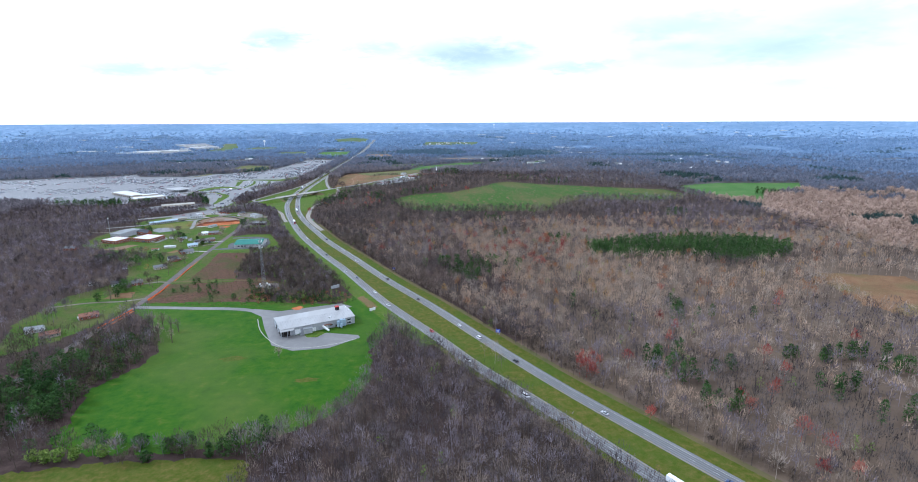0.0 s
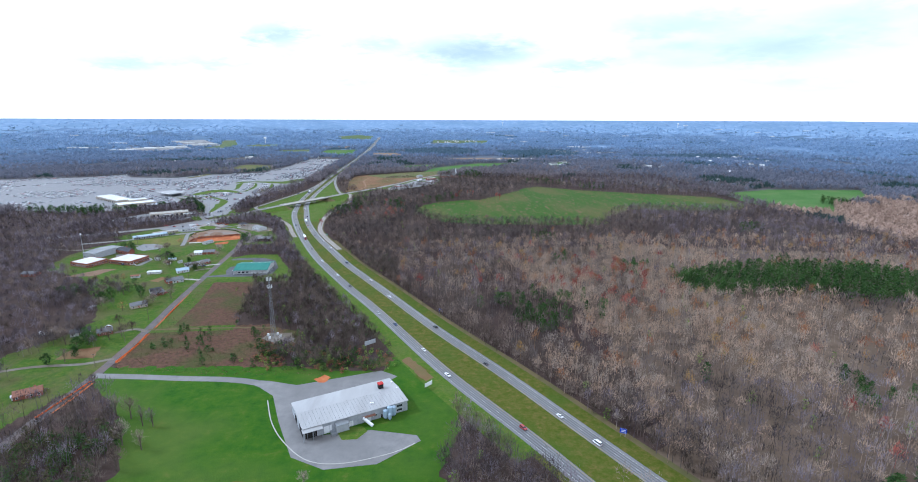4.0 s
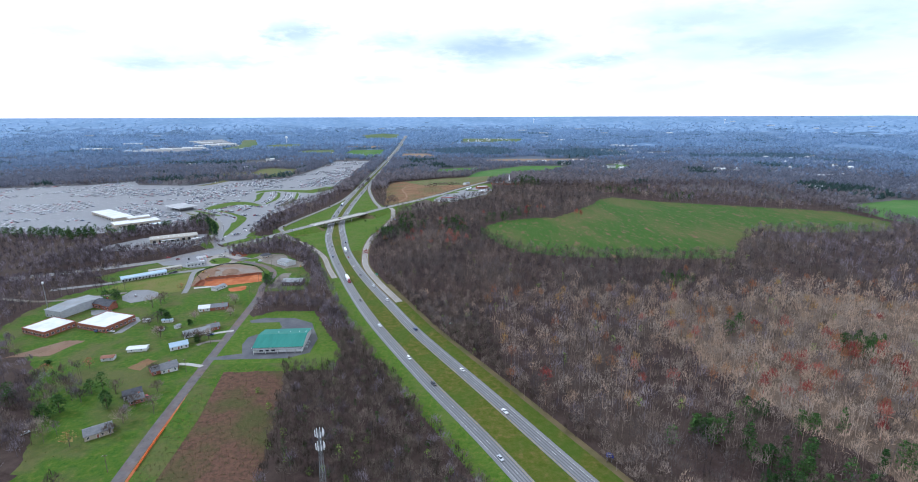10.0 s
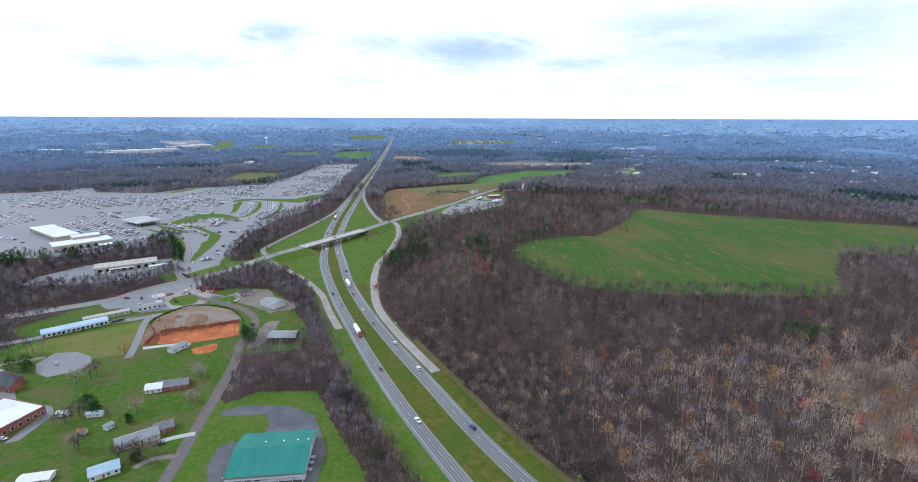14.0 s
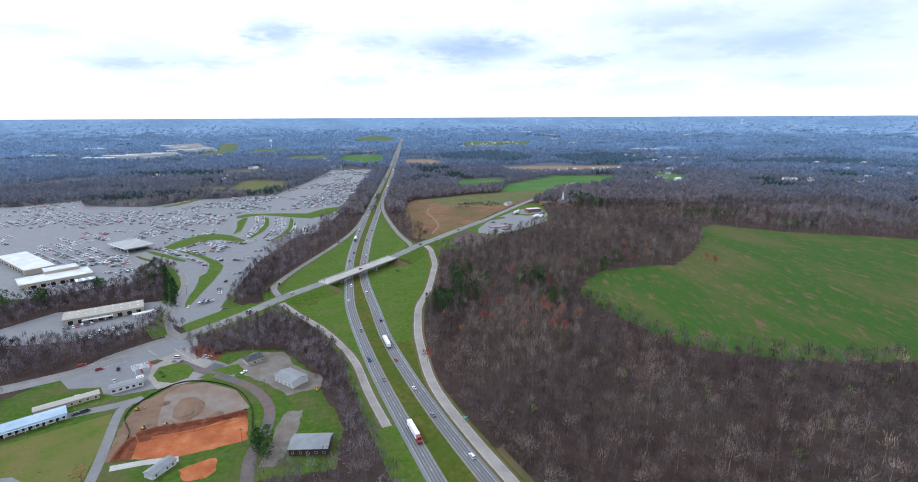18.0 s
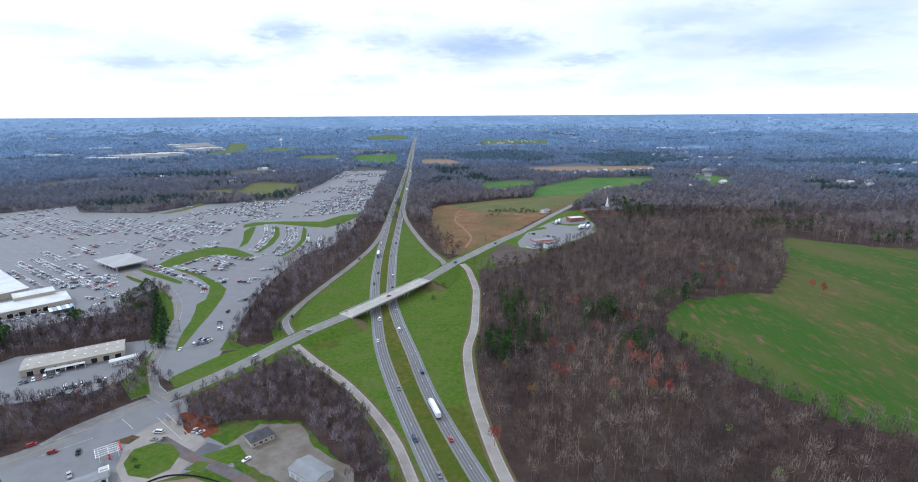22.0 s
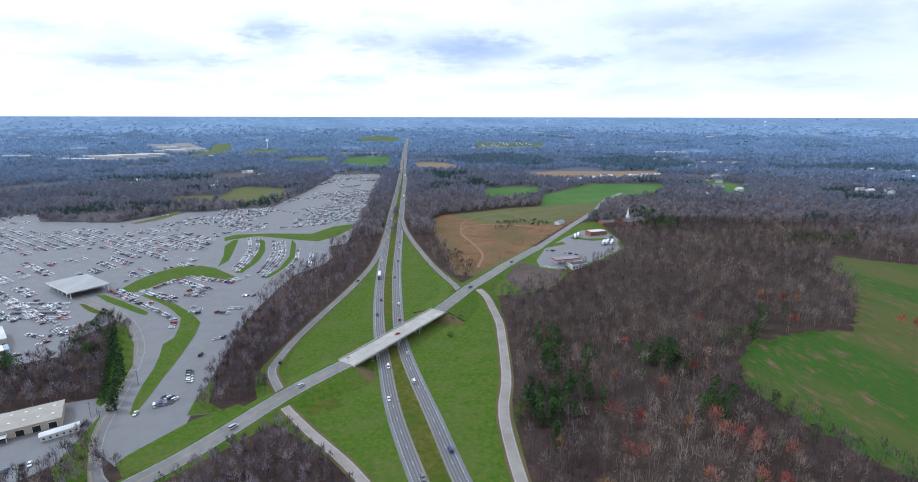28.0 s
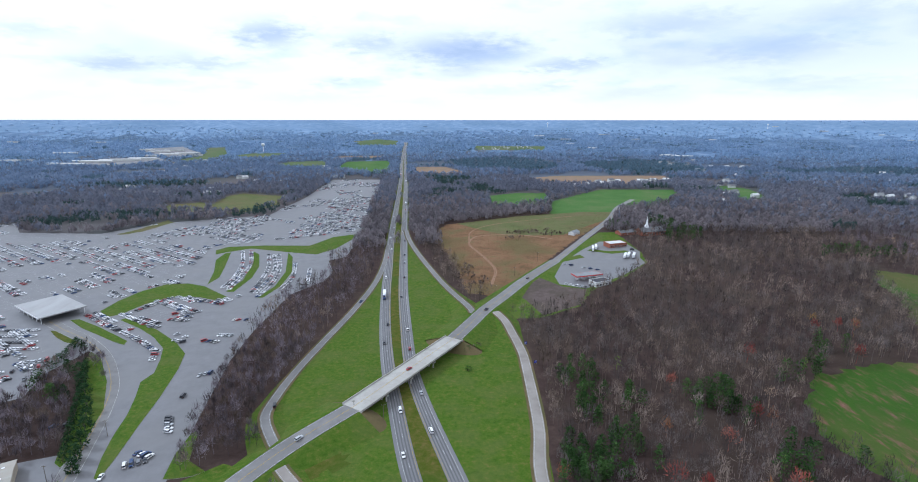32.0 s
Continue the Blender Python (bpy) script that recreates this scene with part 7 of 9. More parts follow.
def road_sign(x, y, ang, w, h, mt, label, up=2.2):
    ob = thing("road_sign", x, y, ang, label, "sign", "signs beside the highway")
    part("panel", Geo().box(-w / 2, w / 2, -0.05, 0.05, up, up + h), mt, ob)
    part("border", Geo().box(-w / 2 + 0.1, w / 2 - 0.1, -0.065, -0.05, up + 0.1, up + 0.18).box(-w / 2 + 0.1, w / 2 - 0.1, -0.065, -0.05, up + h - 0.18, up + h - 0.1), M_TRIM, ob)
    for k in range(2):
        part("lettering", Geo().box(-w * 0.35, w * 0.35, -0.065, -0.05, up + h * (0.3 + 0.3 * k), up + h * (0.42 + 0.3 * k)), M_TRIM, ob)
    for s in (-w * 0.3, w * 0.3):
        part("post", Geo().box(s - 0.08, s + 0.08, 0.05, 0.2, 0, up + h), M_STEEL, ob)


road_sign(293, -363, -30, 3.6, 2.8, M_BLUESIGN, "blue motorist services sign on two posts")
road_sign(205, -178, -30, 3.6, 2.8, M_BLUESIGN, "blue motorist services sign on two posts")
road_sign(133, -8, -25, 3.0, 1.8, M_GREENSIGN, "small green road sign on two posts")
road_sign(60, 128, -20, 3.0, 1.8, M_GREENSIGN, "small green road sign on two posts")
road_sign(62, 450, 0, 1.6, 1.6, M_BLUESIGN, "small blue sign beside the slip road", 1.2)
road_sign(62, 420, 0, 1.6, 1.6, M_BLUESIGN, "small blue sign beside the slip road", 1.2)
bb = thing("billboard", 149, -243, 35, "back of a weathered billboard in scrub", "billboard")
part("panel", Geo().box(-4.5, 4.5, -0.15, 0.15, 4.0, 7.2), M_GREYWALL, bb)
for s in (-3, 0, 3):
    part("post", Geo().box(s - 0.15, s + 0.15, 0.15, 0.45, 0, 7), M_WOODPOLE, bb)
bb = thing("billboard", 190, -303, 40, "small white billboard beside the highway", "billboard")
part("panel", Geo().box(-3, 3, -0.12, 0.12, 1.8, 4.4), M_TRIM, bb)
for s in (-2, 2):
    part("post", Geo().box(s - 0.12, s + 0.12, 0.12, 0.35, 0, 4.2), M_WOODPOLE, bb)
for i, (px_, py_) in enumerate(((-38, -300), (-37, -255), (-38, -215), (-42, -170), (-45, -120), (-49, -70), (-51, -25), (-53, 30), (-56, 80), (-60, 120), (-62, 172), (-100, 215), (-196, 330), (-188, 366), (-40, 366), (58, 560), (88, 612), (125, 660), (-57, 372))):
    ob = thing("utility_pole", px_, py_, 10, "weathered wooden utility pole with a crossarm", "pole", "utility poles along the roads")
    part("shaft", Geo().cyl((0, 0, 0), (0, 0, 10), 0.16, 0.11, 6), M_WOODPOLE, ob)
    part("crossarm", Geo().box(-1.2, 1.2, -0.08, 0.08, 9.2, 9.4), M_WOODPOLE, ob)
    for s in (-1.0, 0.0, 1.0):
        part("insulator", Geo().cyl((s, 0, 9.4), (s, 0, 9.6), 0.05, 0.04, 5), M_TRIM, ob)

# ---------------------------------------------------------------- vehicles
M_PAINT = material("car_paint", [(0.72, 0.72, 0.72), (0.03, 0.03, 0.035), (0.42, 0.43, 0.44), (0.70, 0.70, 0.70), (0.16, 0.165, 0.175), (0.30, 0.03, 0.03), (0.45, 0.46, 0.47), (0.025, 0.05, 0.13), (0.68, 0.67, 0.64), (0.05, 0.05, 0.055)], rough=0.3, random="object", spec=0.5)
M_TRAILER = material("white_trailer_skin", [(0.70, 0.70, 0.70), (0.78, 0.78, 0.78)], rough=0.4, scale=0.4)
M_CAB = material("truck_cab_paint", [(0.60, 0.60, 0.60), (0.30, 0.03, 0.03), (0.04, 0.06, 0.15), (0.65, 0.65, 0.65)], rough=0.35, random="object", spec=0.5)
M_LAMP = material("lamp_lens", [(0.75, 0.74, 0.70), (0.80, 0.79, 0.76)], rough=0.2, scale=3)
M_TAIL = material("tail_lens", [(0.35, 0.01, 0.01), (0.42, 0.02, 0.02)], rough=0.2, scale=3)


def hull(profile, half, inset=0.0):
    """A body from a side profile of (x, z), rounded in towards the top."""
    n = len(profile)
    zt = max(z for _, z in profile)
    g = Geo()
    for s in (-1, 1):
        g.v += [(x, s * (half - inset * (z / zt) ** 3), z) for x, z in profile]
    g.f = [tuple(range(n)), tuple(range(2 * n - 1, n - 1, -1))] + [(i, i + n, (i + 1) % n + n, (i + 1) % n) for i in range(n)]
    g.m = [0] * len(g.f)
    return g


CAR_SHAPES = {
    "sedan": ([(-2.3, 0.35), (2.3, 0.35), (2.32, 0.7), (1.1, 0.92), (-1.5, 0.95), (-2.3, 0.92)], [(-1.55, 0.93), (1.1, 0.9), (0.35, 1.42), (-0.95, 1.44)], (-0.95, 0.4, 1.45), 0.90),
    "suv": ([(-2.35, 0.42), (2.35, 0.42), (2.38, 0.95), (1.2, 1.08), (-2.3, 1.1), (-2.38, 0.9)], [(-2.25, 1.08), (1.2, 1.06), (0.6, 1.70), (-2.05, 1.72)], (-2.05, 0.62, 1.74), 0.95),
    "van": ([(-2.6, 0.42), (2.6, 0.42), (2.65, 0.95), (1.9, 1.12), (-2.6, 1.15)], [(-2.55, 1.12), (1.9, 1.1), (1.2, 1.95), (-2.5, 1.97)], (-2.5, 1.22, 2.0), 0.98),
    "pickup": ([(-2.8, 0.5), (2.7, 0.5), (2.75, 1.0), (1.4, 1.12), (-0.7, 1.12), (-0.72, 0.78), (-2.7, 0.78), (-2.75, 1.1), (-2.8, 1.1)], [(-0.65, 1.1), (1.4, 1.1), (0.8, 1.75), (-0.5, 1.76)], (-0.5, 0.82, 1.78), 0.97),
}
LABELS = {"sedan": "saloon car on asphalt", "suv": "tall family car on asphalt", "van": "van on asphalt", "pickup": "pickup truck on asphalt"}


def make_car(shape):
    prof, glass, (r0, r1, rz), half = CAR_SHAPES[shape]
    root = new("parked_car" if shape in ("sedan", "suv") else shape)
    tagged(root, "painted " + LABELS[shape], "car" if shape in ("sedan", "suv") else shape)
    g = hull(prof, half, 0.04)
    g.box(r0, r1, -half + 0.22, half - 0.22, rz - 0.06, rz, taper=0.03)
    part("body", g, M_PAINT, root)
    part("cabin_glass", hull(glass, half - 0.08, 0.14), M_PANE, root, "dark tinted glass")
    for sx_ in (-1.4, 1.4):
        for sy_ in (-half + 0.12, half - 0.12):
            part("wheel", Geo().cyl((sx_, sy_ - 0.1, 0.33), (sx_, sy_ + 0.1, 0.33), 0.33, 0.33, 8), M_RUBBER, root)
    x1, x0 = prof[1][0], prof[0][0]
    for s in (-1, 1):
        part("headlight", Geo().box(x1 - 0.02, x1 + 0.03, s * (half - 0.3) - 0.2, s * (half - 0.3) + 0.2, 0.6, 0.75), M_LAMP, root)
        part("tail_light", Geo().box(x0 - 0.03, x0 + 0.02, s * (half - 0.2) - 0.15, s * (half - 0.2) + 0.15, 0.7, 0.88), M_TAIL, root)
    return root


def make_truck():
    root = new("lorry")
    tagged(root, "articulated lorry with a white box trailer", "lorry")
    part("trailer", Geo().box(-9.2, 6.0, -1.27, 1.27, 1.2, 4.05), M_TRAILER, root, "white box trailer")
    part("cab", hull([(6.6, 0.6), (9.6, 0.6), (9.7, 1.9), (8.7, 2.2), (8.3, 3.6), (6.6, 3.8)], 1.2, 0.08), M_CAB, root)
    part("windscreen", Geo().add([(8.72, -1.0, 2.24), (8.72, 1.0, 2.24), (8.36, 0.95, 3.4), (8.36, -0.95, 3.4)], [(0, 1, 2, 3)]), M_PANE, root)
    for x in (-8.2, -7.0, 4.8, 5.9, 8.6):
        for s in (-1.1, 1.1):
            part("wheel", Geo().cyl((x, s - 0.15, 0.5), (x, s + 0.15, 0.5), 0.5, 0.5, 10), M_RUBBER, root)
    part("chassis", Geo().box(-9.0, 9.0, -0.5, 0.5, 0.8, 1.2), M_RUBBER, root)
    return root


rngc = np.random.RandomState(5)
PROTO = {k: make_car(k) for k in CAR_SHAPES}
LORRY = make_truck()
used = set()


def put(proto, x, y, ang, z=None, group=""):
    m = pose(x, y, (h1(x, y) + 0.12 if z is None else z), 0, 0, ang)
    if proto.name not in used:
        used.add(proto.name)
        proto.matrix_basis = m
        ob = proto
    else:
        ob = copy_thing(proto, m)
    if group:
        ob["group"] = group
    return ob


def any_car():
    return PROTO[("sedan", "sedan", "suv", "suv", "sedan", "pickup", "van")[rngc.randint(7)]]


def on_road(line, side, y0, y1, gaps, lane, group):
    k = np.where((line[:, 1] > y0) & (line[:, 1] < y1))[0]
    nr = normals(line)
    s, i = 0.0, 0
    dist = np.r_[0, np.cumsum(np.linalg.norm(np.diff(line[k], axis=0), axis=1))]
    pos = 12.0
    while pos < dist[-1]:
        j = k[np.searchsorted(dist, pos) - 1]
        d = np.array([-nr[j][1], nr[j][0]]) * side
        o = lane[rngc.randint(len(lane))]
        x, y = line[j] + nr[j] * o
        lorry = rngc.uniform() < 0.12
        put(LORRY if lorry else any_car(), x, y, math.degrees(math.atan2(d[1], d[0])), h1(x, y) + 0.16, group)
        pos += rngc.uniform(*gaps)


on_road(SOUTH, -1, -560, 1050, (26, 88), (-1.1, 2.2), "vehicles on the highway")
on_road(NORTH, 1, -560, 1050, (26, 88), (-2.2, 1.1), "vehicles on the highway")
on_road(SOUTH, -1, 1080, 2300, (60, 160), (-1.1, 2.2), "vehicles on the highway")
on_road(NORTH, 1, 1080, 2300, (60, 160), (-2.2, 1.1), "vehicles on the highway")
for x, y, z in ((-27, 414, 7.05), (-85, 348, 4.6), (40, 514, 7.0), (-114, 312, 1.8), (97, 600, 5.4)):
    put(any_car(), x + 2, y - 2, 51, z, "vehicles on the crossing road")
put(PROTO["van"], -104.5, 384, 100, 1.9)
put(PROTO["pickup"], -68, 560, 72, 0.25)


def on_grass(x, y):
    return any(bool(inside(q, np.array(x), np.array(y))) for q in ISLANDS)


def row(x0, y0, x1, y1, n, turn=90, fill=0.85, group="cars in the car park", shapes=None):
    """A row of parked cars between two places, each turned from the row's line."""
    a = math.degrees(math.atan2(y1 - y0, x1 - x0))
    for i in range(n):
        if rngc.uniform() > fill:
            continue
        f = i / max(1, n - 1)
        if on_grass(x0 + (x1 - x0) * f, y0 + (y1 - y0) * f):
            continue
        put(any_car(), x0 + (x1 - x0) * f + rngc.uniform(-0.2, 0.2), y0 + (y1 - y0) * f + rngc.uniform(-0.3, 0.3), a + turn + rngc.uniform(-4, 4) + (180 if rngc.uniform() < 0.4 else 0), None, group)


for a, b, n in (((-302, 551), (-275, 527), 11), ((-275, 527), (-249, 507), 10), ((-249, 507), (-227, 488), 9), ((-227, 488), (-211, 472), 7), ((-209, 470), (-206, 456), 4),
                ((-267, 547), (-262, 564), 6), ((-262, 564), (-247, 588), 9), ((-229, 582), (-214, 577), 6), ((-214, 577), (-195, 567), 8), ((-251, 533), (-229, 518), 8)):
    row(*a, *b, n, 80)
for a, b, n in (((-253, 540), (-229, 524), 8), ((-227, 546), (-211, 537), 6), ((-226, 533), (-211, 529), 5), ((-215, 554), (-205, 547), 4), ((-173, 495), (-164, 494), 4), ((-181, 486), (-171, 483), 4),
                ((-171, 527), (-162, 526), 4), ((-207, 501), (-199, 495), 3), ((-204, 489), (-197, 485), 3), ((-164, 430), (-158, 433), 3), ((-164, 404), (-159, 407), 2), ((-162, 380), (-157, 366), 5)):
    row(*a, *b, n, 60)
row(-177, 367, -173, 331, 7, 0)
row(-167, 350, -157, 345, 5, 90)
row(-166, 339, -155, 343, 5, 90)
row(-254, 290, -238, 300, 7, 90)
row(-221, 281, -202, 290, 8, 90)
row(-230, 271, -209, 274, 7, 90)
row(-292, 448, -276, 456, 6, 90)
row(-294, 460, -280, 464, 5, 90)
row(-276, 436, -266, 440, 4, 90)
row(-95, 210, -84, 201, 4, 90, 1.0)
row(-189, 143.5, -163, 161, 8, 10, 0.6)
row(129, 577, 147, 560, 7, 90)
row(150, 636, 177, 609, 6, 60)
row(240, 664, 252, 690, 5, 90, 0.6)
for x, y in ((-152, 3), (-139, 2), (-166, 87), (-63, -191), (-66, -185), (-59, -101), (-106, -135), (-120, 228), (-116, 226), (-57, -10), (-178, 178), (-165, 196), (-172, 214), (-200, 222), (-185, 215), (-139, 228)):
    put(any_car(), x, y, rngc.uniform(0, 180))
for x, y, a in ((200, 684, 70), (206, 690, 70), (224, 646, 60), (229, 648, 60), (234, 645, 60)):
    put(LORRY, x, y, a)
for x, y in ((-222, 377), (-216, 379), (-196, 322)):
    put(PROTO["van"], x, y, 80)


def stuff_cars(name, cars, mat, label):
    """Many small cars as one mesh: a body, a cabin of glass and its roof for each."""
    v, f, mi = [], [], []
    for x, y, a in cars:
        c, s = math.cos(a), math.sin(a)
        z = h1(x, y) + 0.11
        k = len(v)
        for (x0, x1, hy, z0, ins, z1) in ((-2.25, 2.25, 0.88, 0.25, 0.08, 0.95), (-1.5, 0.95, 0.78, 0.95, 0.32, 1.5)):
            for zz, q in ((z0, 0.0), (z1, ins)):
                for px_, py_ in ((x0 + q, -hy + q * 0.5), (x1 - q, -hy + q * 0.5), (x1 - q, hy - q * 0.5), (x0 + q, hy - q * 0.5)):
                    v.append((x + px_ * c - py_ * s, y + px_ * s + py_ * c, z + zz))
        for b, m_ in ((k, 0), (k + 8, 1)):
            f += [(b, b + 1, b + 5, b + 4), (b + 1, b + 2, b + 6, b + 5), (b + 2, b + 3, b + 7, b + 6), (b + 3, b, b + 4, b + 7), (b + 4, b + 5, b + 6, b + 7)]
            mi += [m_] * 4 + [0]
    ob = mesh_object(name, v, f, [mat, M_PANE])
    ob.data.polygons.foreach_set("material_index", mi)
    tagged(ob, label, "cars", kind="stuff")


LOT_PAINTS = [("white", (0.72, 0.72, 0.72)), ("silver", (0.44, 0.45, 0.46)), ("black", (0.03, 0.03, 0.035)), ("grey", (0.17, 0.175, 0.185)), ("red", (0.30, 0.03, 0.03)), ("blue", (0.03, 0.06, 0.15))]
lot_cars = {n: [] for n, _ in LOT_PAINTS}
names_ = [n for n, _ in LOT_PAINTS]


def lot_add(x, y, a):
    if on_grass(x, y):
        return
    lot_cars[names_[rngc.choice(6, p=[0.36, 0.22, 0.15, 0.15, 0.06, 0.06])]].append((x, y, a))


AVOID = [[(-213, 488), (-185, 450), (-165, 322), (-205, 340), (-300, 490), (-345, 530), (-310, 560)], [(-300, 545), (-290, 590), (-262, 645), (-185, 600), (-180, 480), (-150, 330), (-140, 318), (-135, 600), (-120, 660), (-250, 660), (-320, 560)],
         [(-280, 790), (-95, 860), (-85, 700), (-140, 590), (-200, 590), (-262, 640), (-275, 740)], [(-300, 548), (-315, 600), (-380, 575), (-345, 515)], [(-480, 560), (-500, 520), (-340, 370), (-290, 430), (-300, 470), (-380, 490)],
         [(-180, 590), (-240, 500), (-330, 372), (-140, 300)]]
ua, va = np.array((0.63, 0.77)), np.array((0.77, -0.64))
o0 = np.array((-480.0, 700.0))
uu, dd, vv = np.meshgrid(np.arange(-40, 75), np.array((0, 5.4)), np.arange(-200, 220), indexing="ij")
slots = o0 + (uu * 17.0 + dd).reshape(-1, 1) * ua + (vv * 2.8).reshape(-1, 1) * va
keep_ = inside(LOTS, slots[:, 0], slots[:, 1]) & (slots[:, 1] > 395)
for q in AVOID:
    keep_ &= ~inside(q, slots[:, 0], slots[:, 1])
for x, y in slots[keep_]:
    nz = noise.noise((x * 0.011, y * 0.011, 9.0)) + 0.6 * noise.noise((x * 0.035, y * 0.035, 2.0))
    if nz < -0.02 + (0.10 if x < -560 else 0) + (0.06 if y > 860 else 0) or rngc.uniform() < 0.16:
        continue
    lot_add(x + rngc.uniform(-0.3, 0.3), y + rngc.uniform(-0.3, 0.3), math.atan2(ua[1], ua[0]) + rngc.uniform(-0.06, 0.06))
ARCS = [[(-233, 760), (-217, 705), (-209, 648), (-210, 615)], [(-222, 759), (-206, 699), (-202, 647), (-202, 606)], [(-196, 741), (-183, 688), (-178, 639), (-177, 599)], [(-183, 740), (-168, 676), (-164, 624), (-168, 584)], [(-242, 732), (-231, 679), (-226, 641)], [(-155, 698), (-147, 641), (-151, 604)], [(-134, 673), (-128, 620), (-130, 602)], [(-249, 777), (-219, 776), (-179, 764)], [(-212, 690), (-206, 645), (-207, 612)], [(-188, 735), (-174, 682), (-171, 630), (-173, 592)]]
for arc in ARCS:
    for p in curve(arc, 2.9):
        if rngc.uniform() < 0.86:
            lot_add(p[0], p[1], rngc.uniform(-0.1, 0.1))
for x0, y0, x1, y1, n_ in ((-372, 524, -320, 520, 20), (-365, 512, -312, 508, 20), (-358, 500, -306, 496, 19), (-350, 488, -298, 484, 18), (-341, 402, -320, 412, 9), (-352, 396, -330, 400, 9), (-310, 452, -296, 446, 6), (-300, 418, -288, 414, 5), (-290, 398, -300, 404, 4)):
    for i in range(n_):
        if rngc.uniform() < 0.85:
            lot_add(x0 + (x1 - x0) * i / n_, y0 + (y1 - y0) * i / n_, 0.7 + rngc.uniform(-0.1, 0.1))
for n, c in LOT_PAINTS:
    stuff_cars("parked_cars", lot_cars[n], material(n + "_car_paint", [c, tuple(q * 1.12 for q in c)], rough=0.3, scale=0.05, spec=0.5), "crowd of " + n + " parked cars on grey asphalt")
print("CARS", sum(len(q) for q in lot_cars.values()))
# faded bay lines of the big lot
bays = o0 + (uu * 17.0 + dd).reshape(-1, 1) * ua + ((vv + 0.5) * 2.8).reshape(-1, 1) * va
bays = bays[keep_][::2]
v_, f_ = [], []
for i, r_ in enumerate(bays):
    for e in (-0.07, 0.07):
        for l_ in (-2.5, 2.5):
            z_ = r_ + va * e + ua * l_
            v_.append((z_[0], z_[1], 0.13))
    f_.append((4 * i, 4 * i + 1, 4 * i + 3, 4 * i + 2))
tagged(mesh_object("bay_lines", v_, f_, M_WHITE), "faded white parking bay lines", "road paint", kind="stuff")

# ---------------------------------------------------------------- single trees and shrubs
rngt = np.random.RandomState(12)


def single(name, x, y, h, r, mat, label, kind="leafy", k=90, size=0.6, low=0.2, cone=0.3, group=""):
    """One tree: a trunk and limbs, and a crown of small sprays."""
    root = thing(name, x, y, 0, label, "tree" if h > 3.5 else "shrub", group)
    zero = np.zeros(1)
    z0 = h1(0, 0)
    tr = Geo().cyl((0, 0, -0.2), (0, 0, h * 0.55), 0.02 * h + 0.05, 0.012 * h + 0.03, 7)
    for i in range(6):
        a, u = rngt.uniform(0, 6.28), rngt.uniform(0.35, 0.55)
        tr.cyl((0, 0, h * u), (math.cos(a) * r * 0.6, math.sin(a) * r * 0.6, h * (u + 0.28)), 0.008 * h + 0.02, 0.02, 5)
    part("trunk", tr, M_TRUNK, root)
    if kind == "bare":
        t = bare_trees(zero, zero, np.array([h]), k // 3, rngt, 0.09, r / h * 1.1, 0.2, fuzz=300 if r > 3 else 130, twig=0.085)
    else:
        t = leafy_trees(zero, zero, np.array([h]), np.array([r]), k, rngt, size, low, cone)
    t[:, 2] -= z0
    tri_object("crown", t, mat, root, tree=np.full(len(t) // 3, rngt.uniform(0.2, 0.8)))
    return root


M_TRUNK = material("tree_bark", [(0.09, 0.07, 0.055), (0.14, 0.11, 0.09)], scale=0.6)
for x, y, h, r in ((-94, -12, 11, 4), (-97, -10, 10, 4), (-134, 55, 13, 6), (-130, 62, 12, 5), (-82, 21, 9, 4), (-66, 64, 9, 4), (-62, 59, 9, 4), (-60, -22, 10, 5), (-56, -16, 9, 4), (-71, -20, 8, 4), (-117, -98, 10, 5), (-131, 70, 10, 5),
                   (-99, -135, 10, 5), (-87, -209, 12, 6), (-95, -205, 11, 5), (-80, -216, 11, 5), (-60, -112, 9, 5), (-58, -128, 9, 5), (-58, -140, 8, 4), (-56, 30, 8, 3.5), (129, -387, 9, 3), (36, -368, 15, 4), (20, -322, 15, 4), (10, -318, 14, 4),
                   (27, -345, 14, 3.5), (40, -352, 13, 3)):
    single("bare_tree", x, y, h, r, M_BARK[1] if rngt.uniform() < 0.6 else M_BARK[0], "leafless tree standing on a lawn", "bare", 130, group="bare trees among the houses")
for x, y, h, r in ((-127, 97, 9, 4.5), (-74, -148, 9, 4), (-118, -60, 8, 4), (-140, -70, 9, 5)):
    single("russet_tree", x, y, h, r, M_RUSSET, "russet budding tree on a lawn", k=170, size=0.45, low=0.3, cone=0.1)
